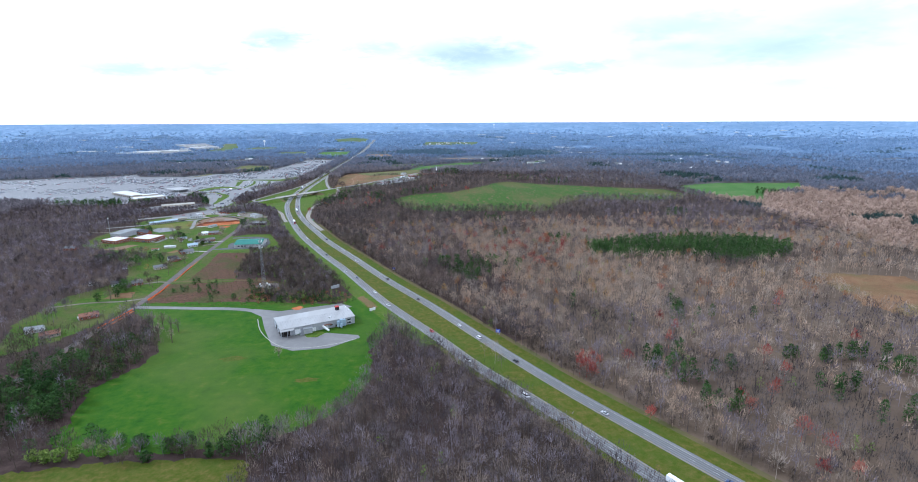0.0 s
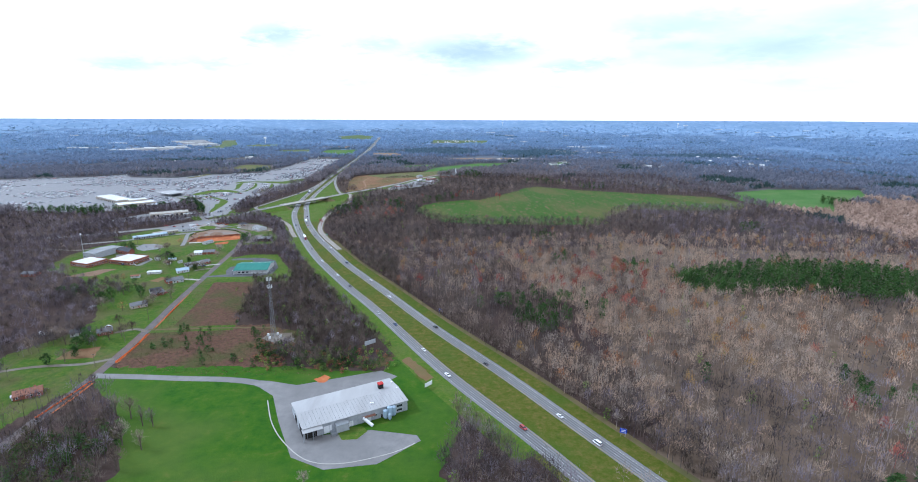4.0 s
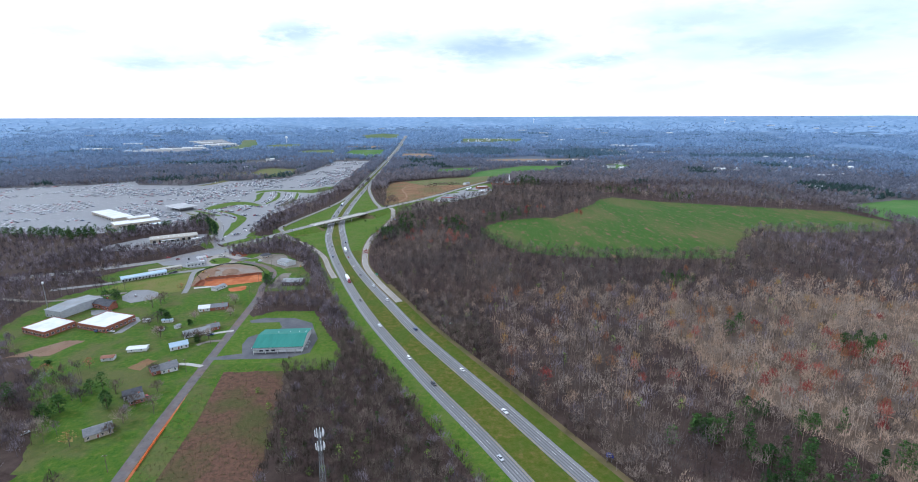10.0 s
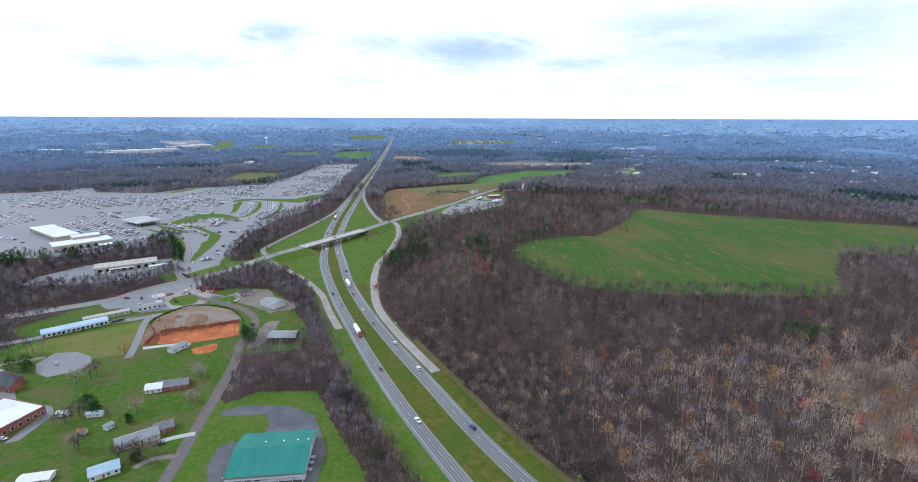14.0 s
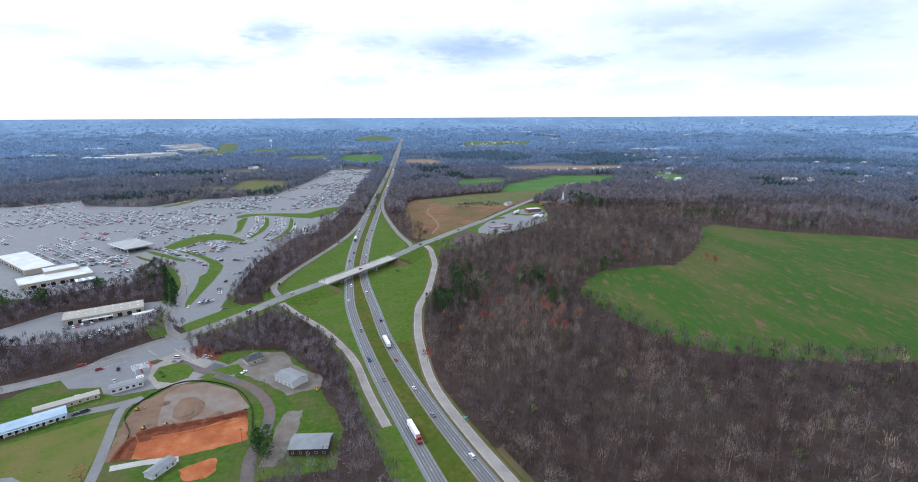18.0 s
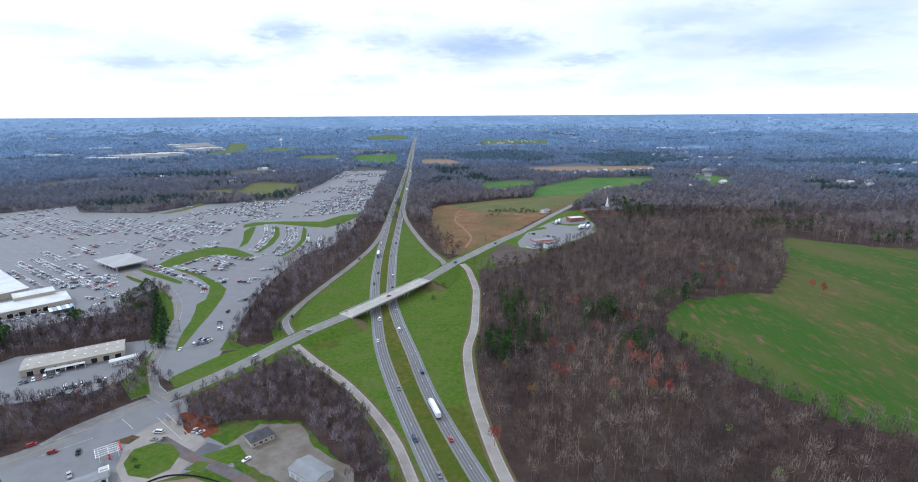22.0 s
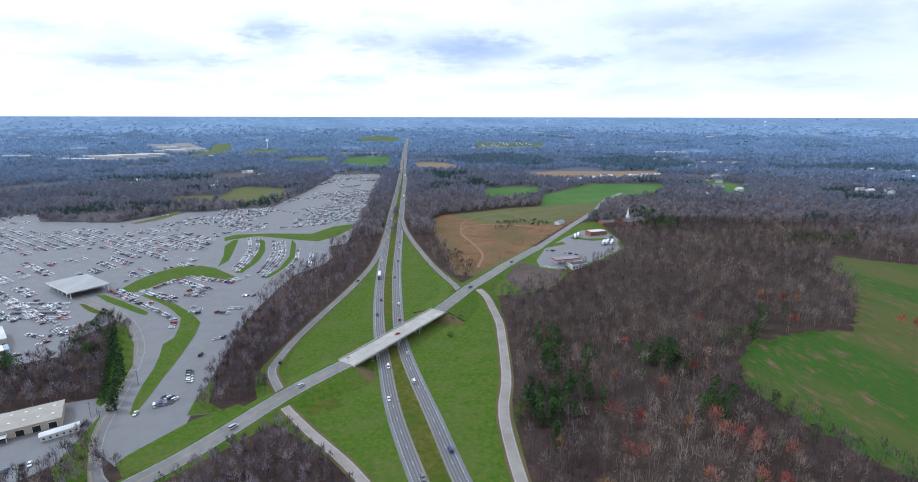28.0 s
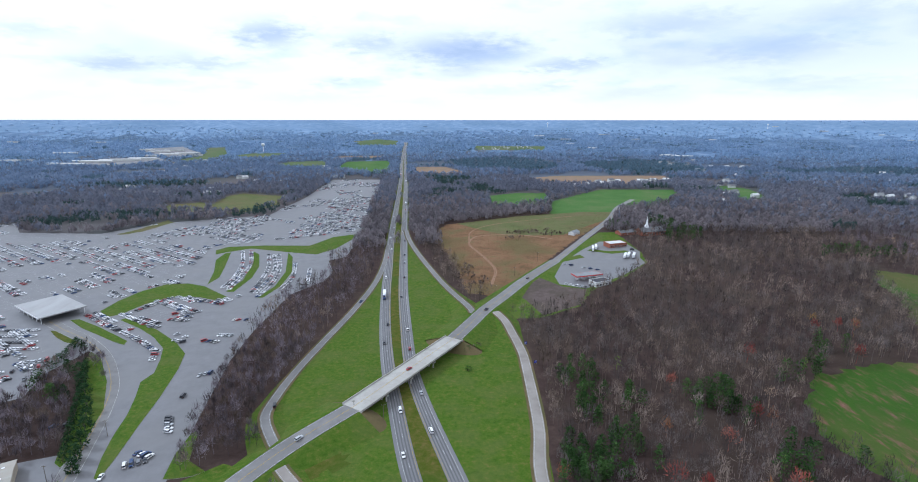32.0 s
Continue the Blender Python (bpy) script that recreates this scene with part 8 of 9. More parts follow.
for x, y, h, r in ((-92, -89, 12, 4.5), (-96, -94, 10, 4), (-189, 80, 9, 5), (-183, 84, 9, 5), (-178, 78, 8, 4), (-82, 12, 5, 2.6), (-151, -52, 3, 2.5), (-135, -106, 11, 5), (-150, -105, 11, 5), (-145, -95, 10, 5), (-50, 112, 10, 4), (-47, 120, 11, 4), (-44, 106, 10, 4),
                   (-68, -210, 10, 4), (-72, -205, 9, 4), (-71, -250, 9, 3.5), (-60, -238, 8, 3), (130, -490, 9, 5), (138, -486, 11, 5.5), (144, -482, 12, 6), (146, -490, 9, 4.5), (102, -489, 8, 4.5), (108, -487, 8, 4), (84, -487, 8, 4)):
    single("evergreen_tree", x, y, h, r, M_PINE, "dark evergreen tree with a dense crown", k=320, size=0.6, low=0.12, cone=0.3, group="evergreens among the houses")
for x, y, h, r in ((28, -486, 8, 4), (36, -480, 9, 4), (52, -476, 9, 4), (60, -480, 8, 4), (72, -484, 7, 3.5), (118, -490, 3, 1.6), (124, -492, 3, 1.6)):
    single("evergreen_tree", x, y, h, r, M_PINE, "dark evergreen in a field hedge", k=170, size=0.6, low=0.1, cone=0.2, group="hedge trees by the meadow")
for x, y, h, r in ((34, -494, 7, 3), (41, -495, 7, 3), (47, -495, 7.5, 3.2), (54, -494, 6.5, 3), (67, -493, 7, 3)):
    single("spring_tree", x, y, h, r, M_SPRING, "bright yellow-green spring tree in a hedge", k=420, size=0.62, low=0.08, cone=0.05, group="spring trees in the hedge")
for x, y in ((-7, -192), (-3, -195), (14, -206), (18, -209), (20, -203), (-2, -220), (52, -250), (29, -245), (26, -240), (-12, -229), (7, -216), (-8, -220), (55, -206), (72, -243), (66, -236), (58, -212), (62, -204), (91, -215), (96, -211), (34, -236), (18, -216), (24, -228)):
    h = rngt.uniform(2.5, 6.5)
    single("young_pine", x, y, h, h * 0.36, M_PINE, "young dark green pine in rough grass", k=120, size=0.4, low=0.05, cone=0.7, group="young pines in the old field")
for x, y in ((115, -252), (126, -263), (136, -259), (105, -251), (100, -263), (121, -257), (131, -266), (143, -263), (96, -256), (110, -266), (148, -268), (118, -244), (138, -250), (128, -248), (42, -121), (110, -238), (124, -238)):
    h = rngt.uniform(3, 6)
    single("spring_shrub", x, y, h, h * 0.5, M_SPRING if rngt.uniform() < 0.45 else M_PINE, "green shrub in tangled scrub", k=130, size=0.45, low=0.05, cone=0.3, group="shrubs in the scrub")
for x, y, h, r in ((18, 446, 4.5, 4.0), (22, 449, 4, 3.5), (26, 452, 3.5, 3), (15, 417, 3.4, 2.6)):
    single("bush", x, y, h, r, M_PINE if x < 20 else M_BARK[1], "olive bush on the grass below the bridge", k=150, size=0.4, low=0.02, cone=0.0)
for x, y in ((32, -157), (57, -178), (82, -155), (20, -118), (8, -100)):
    single("spring_shrub", x, y, 4, 2, M_SPRING, "yellow-green shrub in bare thicket", k=110, size=0.4, low=0.05)
for x, y, h, r in ((-101, -115, 12, 5), (-105, -122, 10, 4.5), (-76, -112, 12, 4.5), (-62, -218, 11, 6), (-67, -224, 9, 5), (-112, 28, 9, 5), (-105, 22, 8, 4), (-62, -22, 6, 2.6), (-53, 122, 9, 3.4), (-49, 114, 10, 3.4)):
    single("evergreen_tree", x, y, h, r, M_PINE, "broad dark evergreen beside the houses", k=420, size=0.7, low=0.08, cone=0.25, group="evergreens among the houses")
for x, y, h, r in ((-78, -200, 15, 8), (-52, -210, 12, 6), (-46, -204, 10, 5), (-110, -119, 12, 6), (-125, -131, 13, 6), (-118, -136, 12, 6), (-110, -140, 11, 6), (-132, -124, 12, 6), (-80, -96, 11, 5), (-49, -113, 9, 5), (-64, -18, 9, 5), (-56, -94, 8, 4), (-112, 20, 11, 6), (-116, 14, 9, 5),
                   (-139, -118, 12, 6), (-124, -108, 11, 5), (-96, -104, 9, 5), (-70, -70, 8, 4), (-88, -190, 12, 6), (-95, -212, 12, 6), (-62, -246, 11, 5), (-60, -180, 9, 4), (-44, -192, 8, 4)):
    single("bare_tree", x, y, h, r, M_BARK[2 if x < -80 else 1], "broad leafless tree near the houses", "bare", 130, group="bare trees among the houses")
for x, y, h, r in ((-11, -229, 4, 2.0), (-3, -227, 5, 2.4), (-2, -203, 5, 2.4), (0, -195, 4.5, 2.0), (14, -231, 6, 3.0), (20, -223, 7, 3.2), (26, -219, 8, 3.4), (31, -237, 5, 2.4), (35, -258, 6, 2.6), (55, -255, 6, 2.6), (62, -221, 9, 3.8), (56, -211, 8, 3.2), (77, -246, 9, 4.5), (71, -244, 8, 4), (83, -240, 8, 4), (66, -232, 7, 3)):
    single("young_pine", x, y, h, r, M_PINE, "bushy young pine in an old field", k=170, size=0.5, low=0.03, cone=0.3, group="young pines in the old field")
for x, y, h, r in [(91, -499, 6, 3), (98, -492, 8, 4), (106, -493, 8, 4), (121, -498, 4, 2.2), (128, -497, 9, 5), (134, -498, 11, 5.5), (145, -499, 12, 6.5), (150, -488, 9, 4), (82, -488, 8, 4)]:
    single("hedge_tree", x, y, h, r, M_PINE, "dark green tree in a field hedge", k=300, size=0.6, low=0.05, cone=0.15, group="hedge trees by the meadow")
for x, y in [(80, -500), (112, -497), (70, -487), (57, -488), (104, -495), (83, -495)]:
    single("hedge_tree", x, y, 6.5, 3.6, M_BARK[1], "bare brown hedge tree", "bare", 120, group="hedge trees by the meadow")
for x, y in [(-20, -335), (-13, -336), (-5, -336), (-1, -334), (6, -338), (12, -326), (28, -347), (30, -330), (36, -331)]:
    single("bare_tree", x, y, rngt.uniform(12, 16), 2.8, M_BARK[2], "tall slender leafless tree at the meadow edge", "bare", 130, group="bare trees at the meadow edge")
for x, y, h, r in ((-188, 336, 9, 3.6), (-192, 346, 10, 4), (-196, 357, 10, 4), (-200, 368, 11, 4.4), (-206, 380, 11, 4.4), (-213, 393, 10, 4.4), (-222, 407, 11, 4.6), (-231, 420, 12, 5), (-240, 434, 12, 5), (-252, 441, 11, 4.6), (-236, 410, 9, 4)):
    single("conifer", x, y, h, r, M_HEDGE, "tall dark conifer in a screen of trees", k=300, size=0.7, low=0.03, cone=0.4, group="conifers of the hedge")
for x, y in ((-138, 221), (-140, 205), (-136, 200), (-133, 221)):
    single("shrub", x, y, 1.6, 1.6, M_HEDGE, "round dark shrub on a grass island", k=90, size=0.3, low=0.02, cone=0.0, group="shrubs on the island")
n_h = 0
for a, b in (((-268, 448), (-270, 470)), ((-270, 470), (-274, 488)), ((-274, 488), (-260, 476)), ((-246, 451), (-223, 401)), ((-223, 401), (-203, 356)), ((-203, 356), (-196, 341))):
    n = int(math.hypot(b[0] - a[0], b[1] - a[1]) / 3.6)
    for i in range(n):
        f = i / n
        single("hedge_conifer", a[0] + (b[0] - a[0]) * f, a[1] + (b[1] - a[1]) * f, rngt.uniform(5.5, 7.5), 2.5, M_HEDGE, "dark clipped conifer in a tall hedge", k=130, size=0.5, low=0.02, cone=0.25, group="conifers of the hedge")

tx, ty = jitter_grid(-520, 860, -700, 760, 8.6)
cx_, cy_ = jitter_grid(-330, 470, -600, 700, 6.9)
s = ((cx_ > -60) | (cy_ > -30)) & ((cy_ < 480) | ((cx_ > -150) & (cx_ < 150)))
cx_, cy_ = cx_[s], cy_[s]
yx_, yy_ = jitter_grid(-330, 170, -300, 480, 4.9)
s = ((yx_ < 165) & (yx_ > -30) & (yy_ > -290) & (yy_ < 60)) | ((yx_ < np.interp(yy_, SOUTH[:, 1], SOUTH[:, 0])) & (yx_ > -330) & (yy_ > 120) & (yy_ < 480))
yx_, yy_ = yx_[s], yy_[s]
s = ~(((cx_ < 165) & (cx_ > -30) & (cy_ > -290) & (cy_ < 60)) | ((cx_ < np.interp(cy_, SOUTH[:, 1], SOUTH[:, 0])) & (cx_ > -330) & (cy_ > 120) & (cy_ < 480)))
cx_, cy_ = np.concatenate([cx_[s], yx_]), np.concatenate([cy_[s], yy_])
s = ~((tx > -330) & (tx < 470) & (ty > -600) & (ty < 700) & ((tx > -60) | (ty > -30)) & ((ty < 480) | ((tx > -150) & (tx < 150))))
tx, ty = np.concatenate([tx[s], cx_]), np.concatenate([ty[s], cy_])
ok = free_land(tx, ty) & ~inside(PINE_STAND, tx, ty) & ~(in_patch(tx, ty, EVERGREEN, 0.85) & (rngw.uniform(0, 1, len(tx)) < 0.5))
ok &= (tx < 330 + 1.2 * (ty + 760)) & (-tx < 0.9 * (ty + 800) + 60)
tx, ty = tx[ok], ty[ok]
pn = patchiness(tx, ty) + rngw.normal(0, 0.16, len(tx))
pale = ((tx - 580) / 370) ** 2 + ((ty + 250) / 280) ** 2 < 1.1 + 1.2 * pn
pale &= tx > np.interp(ty, [-600, -430, -368, -268, -205, -111, -52, 61], [190, 262, 258, 255, 320, 292, 285, 290])
kind = np.where(pale & (pn > -0.25), np.where(rngw.uniform(0, 1, len(tx)) < 0.55, 3, 0), np.where(pn > -0.05, 1, 2))
kind = np.where(rngw.uniform(0, 1, len(tx)) < 0.16, rngw.choice(4, len(tx), p=[0.05, 0.45, 0.4, 0.1]), kind)
dim = (ty > 60) & ~pale & (rngw.uniform(0, 1, len(tx)) < 0.75)
kind = np.where(((ty > 60) & (tx < 520)) & ((kind == 0) | (kind == 3)) & (rngw.uniform(0, 1, len(tx)) < 0.9), 2, kind)
kind = np.where(dim & (kind == 1) & (rngw.uniform(0, 1, len(tx)) < 0.3), 2, kind)
sx_ = np.interp(ty, SOUTH[:, 1], SOUTH[:, 0])
west_ = tx < sx_
kind = np.where(west_ & (rngw.uniform(0, 1, len(tx)) < 0.75), 4, kind)
kind = np.where(west_ & ((kind == 0) | (kind == 3)), 1, kind)
kind = np.where(pale & (ty < -330) & (rngw.uniform(0, 1, len(tx)) < 0.45), 4, kind)
lx_, ly_ = [], []
for cx_, cy_, rx_, ry_ in GROVES:
    n_ = int(math.pi * rx_ * ry_ / 40)
    a_, q_ = rngw.uniform(0, 2 * np.pi, n_), np.sqrt(rngw.uniform(0, 1, n_))
    lx_.append(cx_ + np.cos(a_) * q_ * rx_)
    ly_.append(cy_ + np.sin(a_) * q_ * ry_)
tx, ty = np.concatenate([tx] + lx_), np.concatenate([ty] + ly_)
kind = np.concatenate([kind, rngw.choice(5, len(tx) - len(kind), p=[0.0, 0.3, 0.3, 0.0, 0.4])])
young_ = ((tx < 165) & (ty > -290) & (ty < 60)) | ((tx < np.interp(ty, SOUTH[:, 1], SOUTH[:, 0])) & (ty > 120) & (ty < 480))
kind = np.where((tx > 540) & (ty > -80) & (rngw.uniform(0, 1, len(tx)) < 0.6), 4, kind)
mixed_ = (tx > 165) & (ty < 50) & (ty > -150) & (kind != 0) & (kind != 3) & (rngw.uniform(0, 1, len(tx)) < 0.75)
kind = np.where(mixed_, rngw.choice(5, len(tx), p=[0.30, 0.30, 0.0, 0.15, 0.25]), kind)
kind = np.where((tx < 165) & (tx > -30) & (ty > -290) & (ty < -20) & (rngw.uniform(0, 1, len(tx)) < 0.85), 5, kind)
kind = np.where((tx < 60) & (ty < -320) & (rngw.uniform(0, 1, len(tx)) < 0.75), 5, kind)
close = (tx > -250) & (tx < 470) & (ty > -600) & (ty < 480)
tagged(drape("woodland_floor_tan", [(330, -560), (290, -440), (330, -300), (330, -190), (300, -60), (330, 30), (470, 40), (640, 0), (860, -30), (930, -220), (900, -420), (700, -600), (500, -640)], 0.04, M_TANLITTER, rag=8), "pale leaf litter under tan bare woods", "ground", kind="structure")
budding = np.zeros(len(tx), bool)
budding[:len(pale)] = pale & (ty[:len(pale)] > -330) & (rngw.uniform(0, 1, len(pale)) < 0.06)
budding |= mixed_ & (rngw.uniform(0, 1, len(tx)) < 0.07)
for i, lab in enumerate(("pale grey bare trees", "brown bare trees", "purplish bare trees", "tan bare trees", "grey bare trees", "dark thicket trees")):
    for c, k, fz in ((True, 4, 78), (False, 2, 38)):
        s = (kind == i) & (close == c) & ~budding
        th = rngw.uniform(12.5, 19.5, s.sum()) * np.where(young_[s], 0.66, 1.0)
        sp_ = rngw.uniform(0.23, 0.33, s.sum()) * np.where(ty[s] > 40, 0.82, 1.0)
        v_ = bare_trees(tx[s], ty[s], th, k, rngw, 0.06 if c else 0.11, sp_, fuzz=fz, twig=0.10 if c else 0.18, reach=1.35 if c else 1.5)
        tagged(tri_object("woods", v_, (M_BARK + [M_THICKET])[i], tree=each_tree(v_, s.sum(), rngw)), lab + " of winter woodland on leaf litter", "woods", kind="stuff")
s = budding
v_ = bare_trees(tx[s], ty[s], rngw.uniform(12, 18, s.sum()), 4, rngw, 0.1, rngw.uniform(0.2, 0.28, s.sum()), fuzz=130, twig=0.14)
tagged(tri_object("budding_trees", v_, M_RUSSET, tree=each_tree(v_, s.sum(), rngw)), "orange and yellow budding trees among tan woods", "woods", kind="stuff")

bx_, by_ = [], []
for line, side, y0, y1, n_ in ((NORTH, 1, -760, 120, 900), (SOUTH, -1, -760, -300, 420), (SOUTH, -1, -120, 60, 200)):
    ln_ = offset(cut(line, y0, y1), side * 20)
    k_ = rngw.randint(0, len(ln_), n_)
    nx_ = rngw.uniform(-4, 7, n_) * side
    nl_ = np.array(ln_)[k_]
    bx_.append(nl_[:, 0] + nx_)
    by_.append(nl_[:, 1] + rngw.uniform(-9, 9, n_))
bx_, by_ = np.concatenate(bx_), np.concatenate(by_)
s = free_land(bx_, by_)
v_ = bare_trees(bx_[s], by_[s], rngw.uniform(4, 11, s.sum()), 5, rngw, 0.09, rngw.uniform(0.24, 0.36, s.sum()), low=0.08, fuzz=56, twig=0.10)
tagged(tri_object("edge_thicket", v_, M_BARK[1], tree=each_tree(v_, s.sum(), rngw)), "brown bare thicket along the edge of the highway verge", "woods", kind="stuff")
px, py = jitter_grid(430, 740, -210, -70, 7.0)
s = inside(PINE_STAND, px, py)
tagged(tri_object("pine_stand", leafy_trees(px[s], py[s], rngw.uniform(12, 17, s.sum()), rngw.uniform(2.8, 4.2, s.sum()), 110, rngw, 0.85, 0.25, 0.35), M_PINE), "dense dark green pine stand among bare woods", "woods", kind="stuff")
ex_, ey_ = spots(EVERGREEN, 8.2)
s = free_land(ex_, ey_)
ex_, ey_ = ex_[s], ey_[s]
tagged(tri_object("evergreens", leafy_trees(ex_, ey_, rngw.uniform(9, 17, len(ex_)), rngw.uniform(2.6, 4.4, len(ex_)), 190, rngw, 0.72, 0.12, 0.35), M_PINE), "groups of dark green pines in the woods", "woods", kind="stuff")
sx, sy = jitter_grid(60, 480, -560, 440, 24)
s = free_land(sx, sy) & (rngw.uniform(0, 1, len(sx)) < 0.2)
tagged(tri_object("understorey", leafy_trees(sx[s], sy[s], rngw.uniform(5, 11, s.sum()), rngw.uniform(1.8, 3.2, s.sum()), 60, rngw, 0.55, 0.15, 0.3), M_SPRING), "scattered yellow-green young trees in the woods", "woods", kind="stuff")
rx_, ry_ = np.array(REDS, float).T
v_ = bare_trees(rx_, ry_, rngw.uniform(12, 17, len(rx_)), 4, rngw, 0.1, rngw.uniform(0.22, 0.32, len(rx_)), fuzz=190, twig=0.16)
tagged(tri_object("red_maples", v_, M_REDLEAF, tree=each_tree(v_, len(rx_), rngw)), "budding red maples among bare trees", "woods", kind="stuff")
rx_, ry_ = np.array(RUSSETS, float).T
v_ = bare_trees(rx_, ry_, rngw.uniform(12, 16, len(rx_)), 4, rngw, 0.1, rngw.uniform(0.22, 0.30, len(rx_)), fuzz=150, twig=0.14)
tagged(tri_object("russet_trees", v_, M_RUSSET, tree=each_tree(v_, len(rx_), rngw)), "russet budding trees among bare trees", "woods", kind="stuff")


qx_, qy_ = jitter_grid(100, 340, -600, -330, 6.5)
s = free_land(qx_, qy_)
qx_, qy_ = qx_[s], qy_[s]
qk_ = rngw.uniform(0, 1, len(qx_)) < 0.5
for s, mt_ in ((qk_, M_BARK[1]), (~qk_, M_BARK[2])):
    v_ = bare_trees(qx_[s], qy_[s], rngw.uniform(11, 18, s.sum()), 6, rngw, 0.05, rngw.uniform(0.24, 0.35, s.sum()), fuzz=80, twig=0.085, reach=1.3)
    tagged(tri_object("woods", v_, mt_, tree=each_tree(v_, s.sum(), rngw)), "reddish brown bare trees beside the meadow", "woods", kind="stuff")
def tufts(name, poly, n, lo, hi, mat, label):
    """Clumps of standing dead grass inside an outline: three leaning blades each."""
    p = np.array(poly, float)
    a, b = rngw.uniform(p[:, 0].min(), p[:, 0].max(), n), rngw.uniform(p[:, 1].min(), p[:, 1].max(), n)
    k = inside(p, a, b)
    a, b = a[k], b[k]
    base = np.stack([a, b, hgt(a, b)], 1)
    out = []
    size = rngw.uniform(lo, hi, len(a))
    for j in range(3):
        g = rngw.uniform(0, 2 * np.pi, len(a))
        d = np.stack([np.cos(g), np.sin(g), 0 * g], 1) * size[:, None]
        side = np.stack([-np.sin(g), np.cos(g), 0 * g], 1) * size[:, None]
        out += [base - side * 0.7, base + side * 0.7, base + d * 0.6 + np.stack([0 * g, 0 * g, size * 0.8], 1)]
    v = np.stack(out, 1).reshape(-1, 3)
    tagged(tri_object(name, v, mat, tree=each_tree(v, len(a), rngw)), label, "grass", kind="stuff")


M_TUFT = material("dead_grass", [(0.094, 0.079, 0.031), (0.132, 0.097, 0.053), (0.187, 0.134, 0.079), (0.099, 0.11, 0.033)], scale=0.03, random="mix", island=0.1, tree=0.7)
M_GREENTUFT = material("coarse_green_grass", [(0.045, 0.078, 0.007), (0.062, 0.1, 0.01), (0.11, 0.11, 0.03)], scale=0.05, random="mix", island=0.1, tree=0.7)
tufts("rough_grass", PASTURE, 3600, 0.2, 0.55, M_TUFT, "tufts of dead grass in a rough pasture")
tufts("rough_grass", SCRUBLAND, 5000, 0.2, 0.7, M_TUFT, "tufts of dead grass in an old field")
tufts("rough_grass", NEFIELD, 6000, 0.3, 0.8, M_TUFT, "tan broomsedge tufts beside the interchange")
tufts("lawn_tufts", LAWNS, 9000, 0.15, 0.45, M_GREENTUFT, "uneven tufts of lawn grass")
tufts("verge_tufts", INTERCHANGE, 6000, 0.15, 0.4, M_GREENTUFT, "uneven tufts of verge grass")
for x_, y_, h_ in ((568, 258, 11), (574, 264, 13), (580, 257, 10), (588, 252, 9), (596, 250, 8)):
    single("bare_tree", x_, y_, h_, h_ * 0.36, M_BARK[1], "leafless tree in a clump out in a field", "bare", 130, group="trees in the crop field")
px, py = spots([(1016, 330, 16, 34)], 6.5)
tagged(tri_object("field_pines", leafy_trees(px, py, rngw.uniform(13, 18, len(px)), rngw.uniform(3, 4.4, len(px)), 60, rngw, 1.1, 0.1, 0.3), M_PINE), "dark pine clump in a far pasture", "woods", kind="stuff")
px, py = spots([(-10, -400, 44, 55), (-2, -345, 34, 14)], 5.2)
s = free_land(px, py)
px, py = px[s], py[s]
s = rngw.uniform(0, 1, len(px)) < 0.6
for s, m_, lab_ in ((s, M_PINE, "dark evergreen scrub beside the meadow"), (~s, M_OLIVELEAF, "olive scrub beside the meadow")):
    tagged(tri_object("scrub", leafy_trees(px[s], py[s], rngw.uniform(4, 9, s.sum()), rngw.uniform(2, 3.6, s.sum()), 110, rngw, 0.5, 0.05, 0.2), m_), lab_, "shrubs", kind="stuff")
cx_, cy_ = spots([(-122, 238, 15, 11), (-104, 240, 10, 9)], 3.4)
v_ = bare_trees(cx_, cy_, rngw.uniform(2.5, 5.5, len(cx_)), 5, rngw, 0.07, 0.34, low=0.05, fuzz=45, twig=0.08)
tagged(tri_object("thicket", v_, M_BARK[4], tree=each_tree(v_, len(cx_), rngw)), "bare brown brush on a clay bank", "shrubs", kind="stuff")
cx_, cy_ = spots([(150, 800, 34, 10), (176, 775, 18, 9), (120, 770, 14, 6), (50, 600, 8, 16), (42, 640, 7, 30)], 4.4)
v_ = bare_trees(cx_, cy_, rngw.uniform(2.0, 6.0, len(cx_)), 4, rngw, 0.08, 0.36, low=0.05, fuzz=42, twig=0.13)
tagged(tri_object("thicket", v_, M_BARK[1], tree=each_tree(v_, len(cx_), rngw)), "brown brush in a tan field", "shrubs", kind="stuff")
yx_, yy_ = jitter_grid(0, 160, -300, 40, 8.0)
s = free_land(yx_, yy_) & (rngw.uniform(0, 1, len(yx_)) < 0.30)
yx_, yy_ = yx_[s], yy_[s]
half_ = rngw.uniform(0, 1, len(yx_)) < 0.35
for mt_, s, lab_ in ((M_PINE, ~half_, "young dark pines in a bare thicket"), (M_SPRING, half_, "yellow-green saplings in a bare thicket")):
    tagged(tri_object("saplings", leafy_trees(yx_[s], yy_[s], rngw.uniform(3.5, 7.5, s.sum()), rngw.uniform(1.2, 2.4, s.sum()), 70, rngw, 0.45, 0.1, 0.4), mt_), lab_, "woods", kind="stuff")
bx_, by_ = spots([(112, -256, 52, 18), (76, -240, 18, 16), (140, -270, 30, 10)], 3.6)
sc_ = rngw.uniform(0, 1, len(bx_))
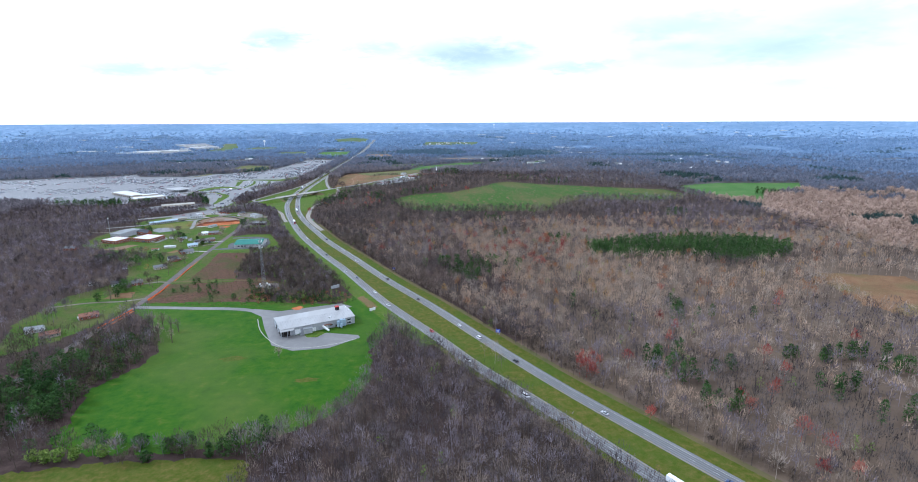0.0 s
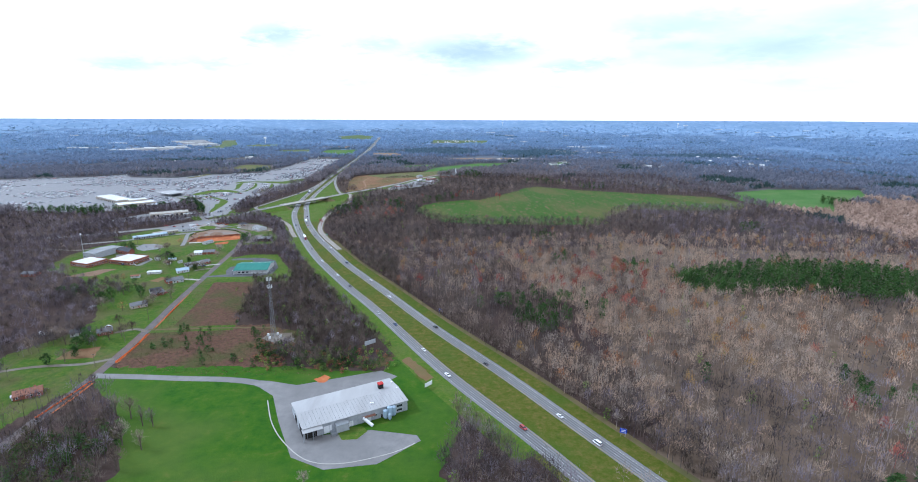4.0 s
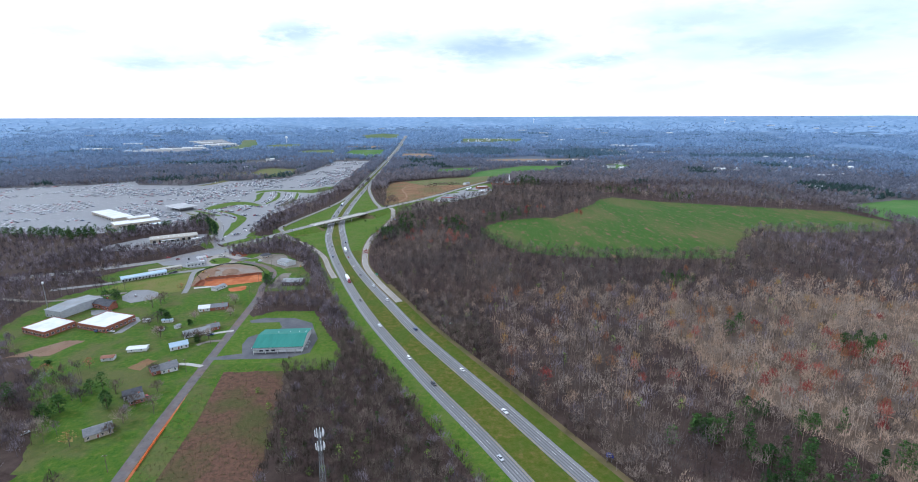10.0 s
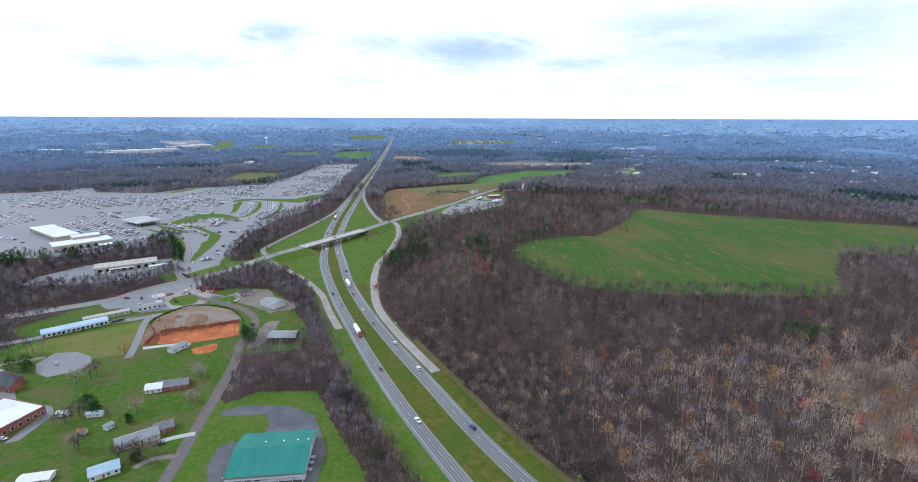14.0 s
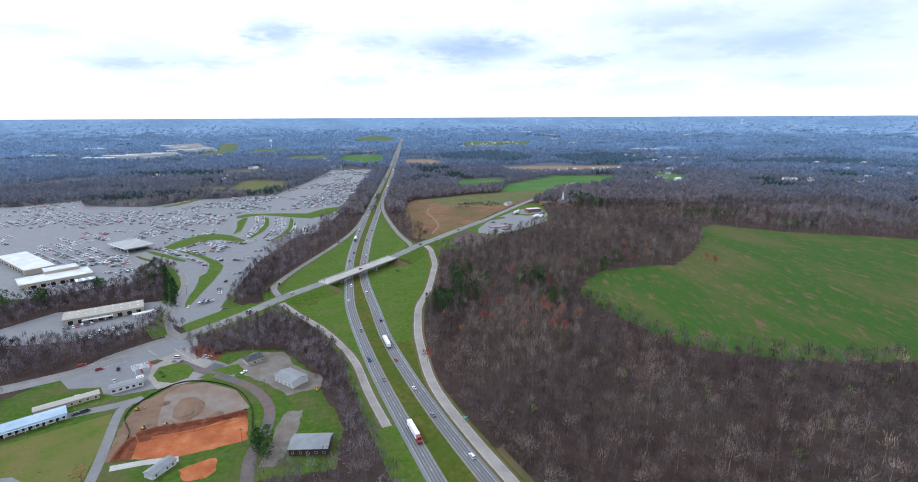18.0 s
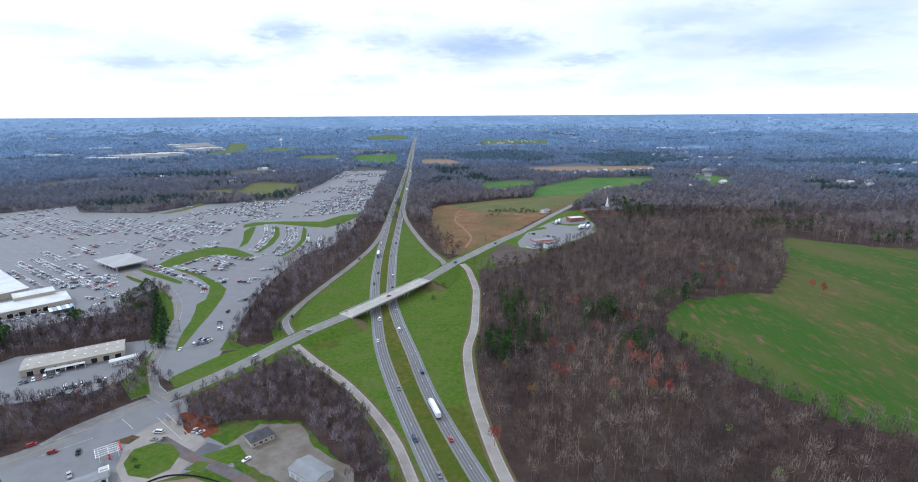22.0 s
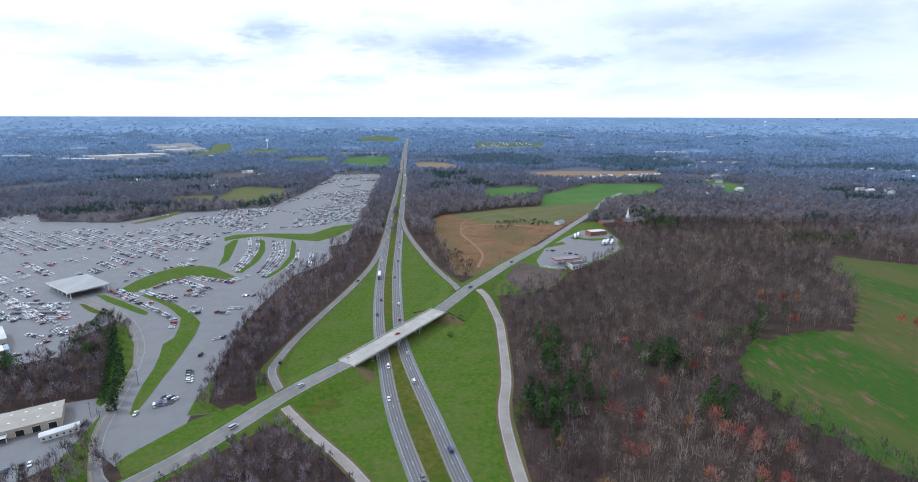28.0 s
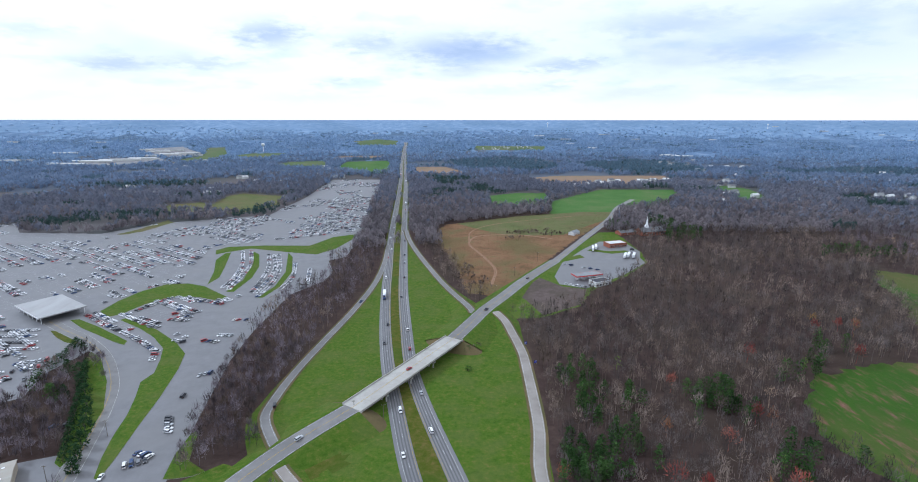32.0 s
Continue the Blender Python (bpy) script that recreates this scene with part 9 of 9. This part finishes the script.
for mt_, s, lab_ in ((M_PINE, sc_ < 0.42, "dark green shrubs of tangled scrub"), (M_SPRING, (sc_ >= 0.42) & (sc_ < 0.58), "olive green shrubs of tangled scrub"), (M_RUSSET, (sc_ >= 0.58) & (sc_ < 0.72), "russet brambles of tangled scrub")):
    tagged(tri_object("scrub", leafy_trees(bx_[s], by_[s], rngw.uniform(1.6, 4.8, s.sum()), rngw.uniform(1.3, 2.5, s.sum()), 60, rngw, 0.42, 0.03, 0.15), mt_), lab_, "shrubs", kind="stuff")


def far_scatter(r0, r1, step):
    """Places for far trees between two distances, denser where nearer."""
    x, y = jitter_grid(-2900, 3400, -700, 3300, step)
    r = np.hypot(x - FAR_C[0], y - FAR_C[1])
    k = (r + rngw.normal(0, 0.07, len(r)) * r > r0) & (r + rngw.normal(0, 0.07, len(r)) * r < r1) & (x < 320 + 1.2 * (y + 780)) & (-x < 1.0 * (y + 1000))
    k &= ~((x > -515) & (x < 855) & (y > -690) & (y < 755))
    x, y = x[k], y[k]
    k = free_land(x, y)
    return x[k], y[k]


PINE_FAR = [(250, 1950, 130, 190), (380, 1930, 130, 260), (720, 1760, 130, 230), (850, 1800, 110, 230), (1450, 1560, 190, 110), (-620, 1420, 160, 60), (-500, 1010, 90, 20), (-560, 960, 90, 26), (-450, 1225, 60, 14), (300, 1000, 40, 30)]
# Each zone outwards takes a wood colour with more haze mixed in.
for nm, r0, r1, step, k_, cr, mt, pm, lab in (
        ("mid_woods", 300, 1300, 9.0, 30, 4.4, M_MIDWOODS, M_PINEFAR, "bare grey-brown woods in the middle distance, faintly haze-tinted"),
        ("receding_woods", 1300, 1800, 11.5, 20, 5.6, M_MIDWOODS2, M_PINEFAR, "bare woods beyond the fields, greyed for haze"),
        ("far_woods", 1800, 2450, 15.5, 14, 7.6, M_FARWOODS, M_PINEFAR2, "distant woods painted blue-grey for haze"),
        ("backdrop_woods", 2450, 3450, 21.0, 10, 9.0, M_RIMWOODS, M_PINEFAR2, "woods towards the horizon painted blue for haze")):
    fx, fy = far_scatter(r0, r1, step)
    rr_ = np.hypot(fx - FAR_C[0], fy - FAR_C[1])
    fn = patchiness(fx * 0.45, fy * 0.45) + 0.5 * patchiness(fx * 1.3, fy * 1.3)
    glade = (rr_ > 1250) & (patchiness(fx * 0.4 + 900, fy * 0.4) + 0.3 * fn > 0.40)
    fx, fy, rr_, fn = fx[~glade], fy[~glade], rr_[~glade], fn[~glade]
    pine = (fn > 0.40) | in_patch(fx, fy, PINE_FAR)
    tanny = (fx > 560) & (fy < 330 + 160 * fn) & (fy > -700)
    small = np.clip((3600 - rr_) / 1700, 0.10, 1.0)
    for s, m_, name_, cone_, lab_ in ((~pine & ~tanny, mt, nm, 0.0, lab), (~pine & tanny, M_MIDTAN, "tan_woods", 0.0, "pale tan bare woods on a far slope"), (pine, pm, "far_pines", 0.35, "dark pine woods in the distance, haze-tinted")):
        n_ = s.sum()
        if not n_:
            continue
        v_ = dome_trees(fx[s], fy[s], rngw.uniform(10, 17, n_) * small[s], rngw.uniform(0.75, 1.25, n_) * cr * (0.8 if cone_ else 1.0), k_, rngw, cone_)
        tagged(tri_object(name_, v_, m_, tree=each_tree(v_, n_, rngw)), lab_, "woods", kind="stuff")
n_tri = sum(len(o.data.polygons) for o in scene.objects if o.type == "MESH")
print("POLYS", n_tri)
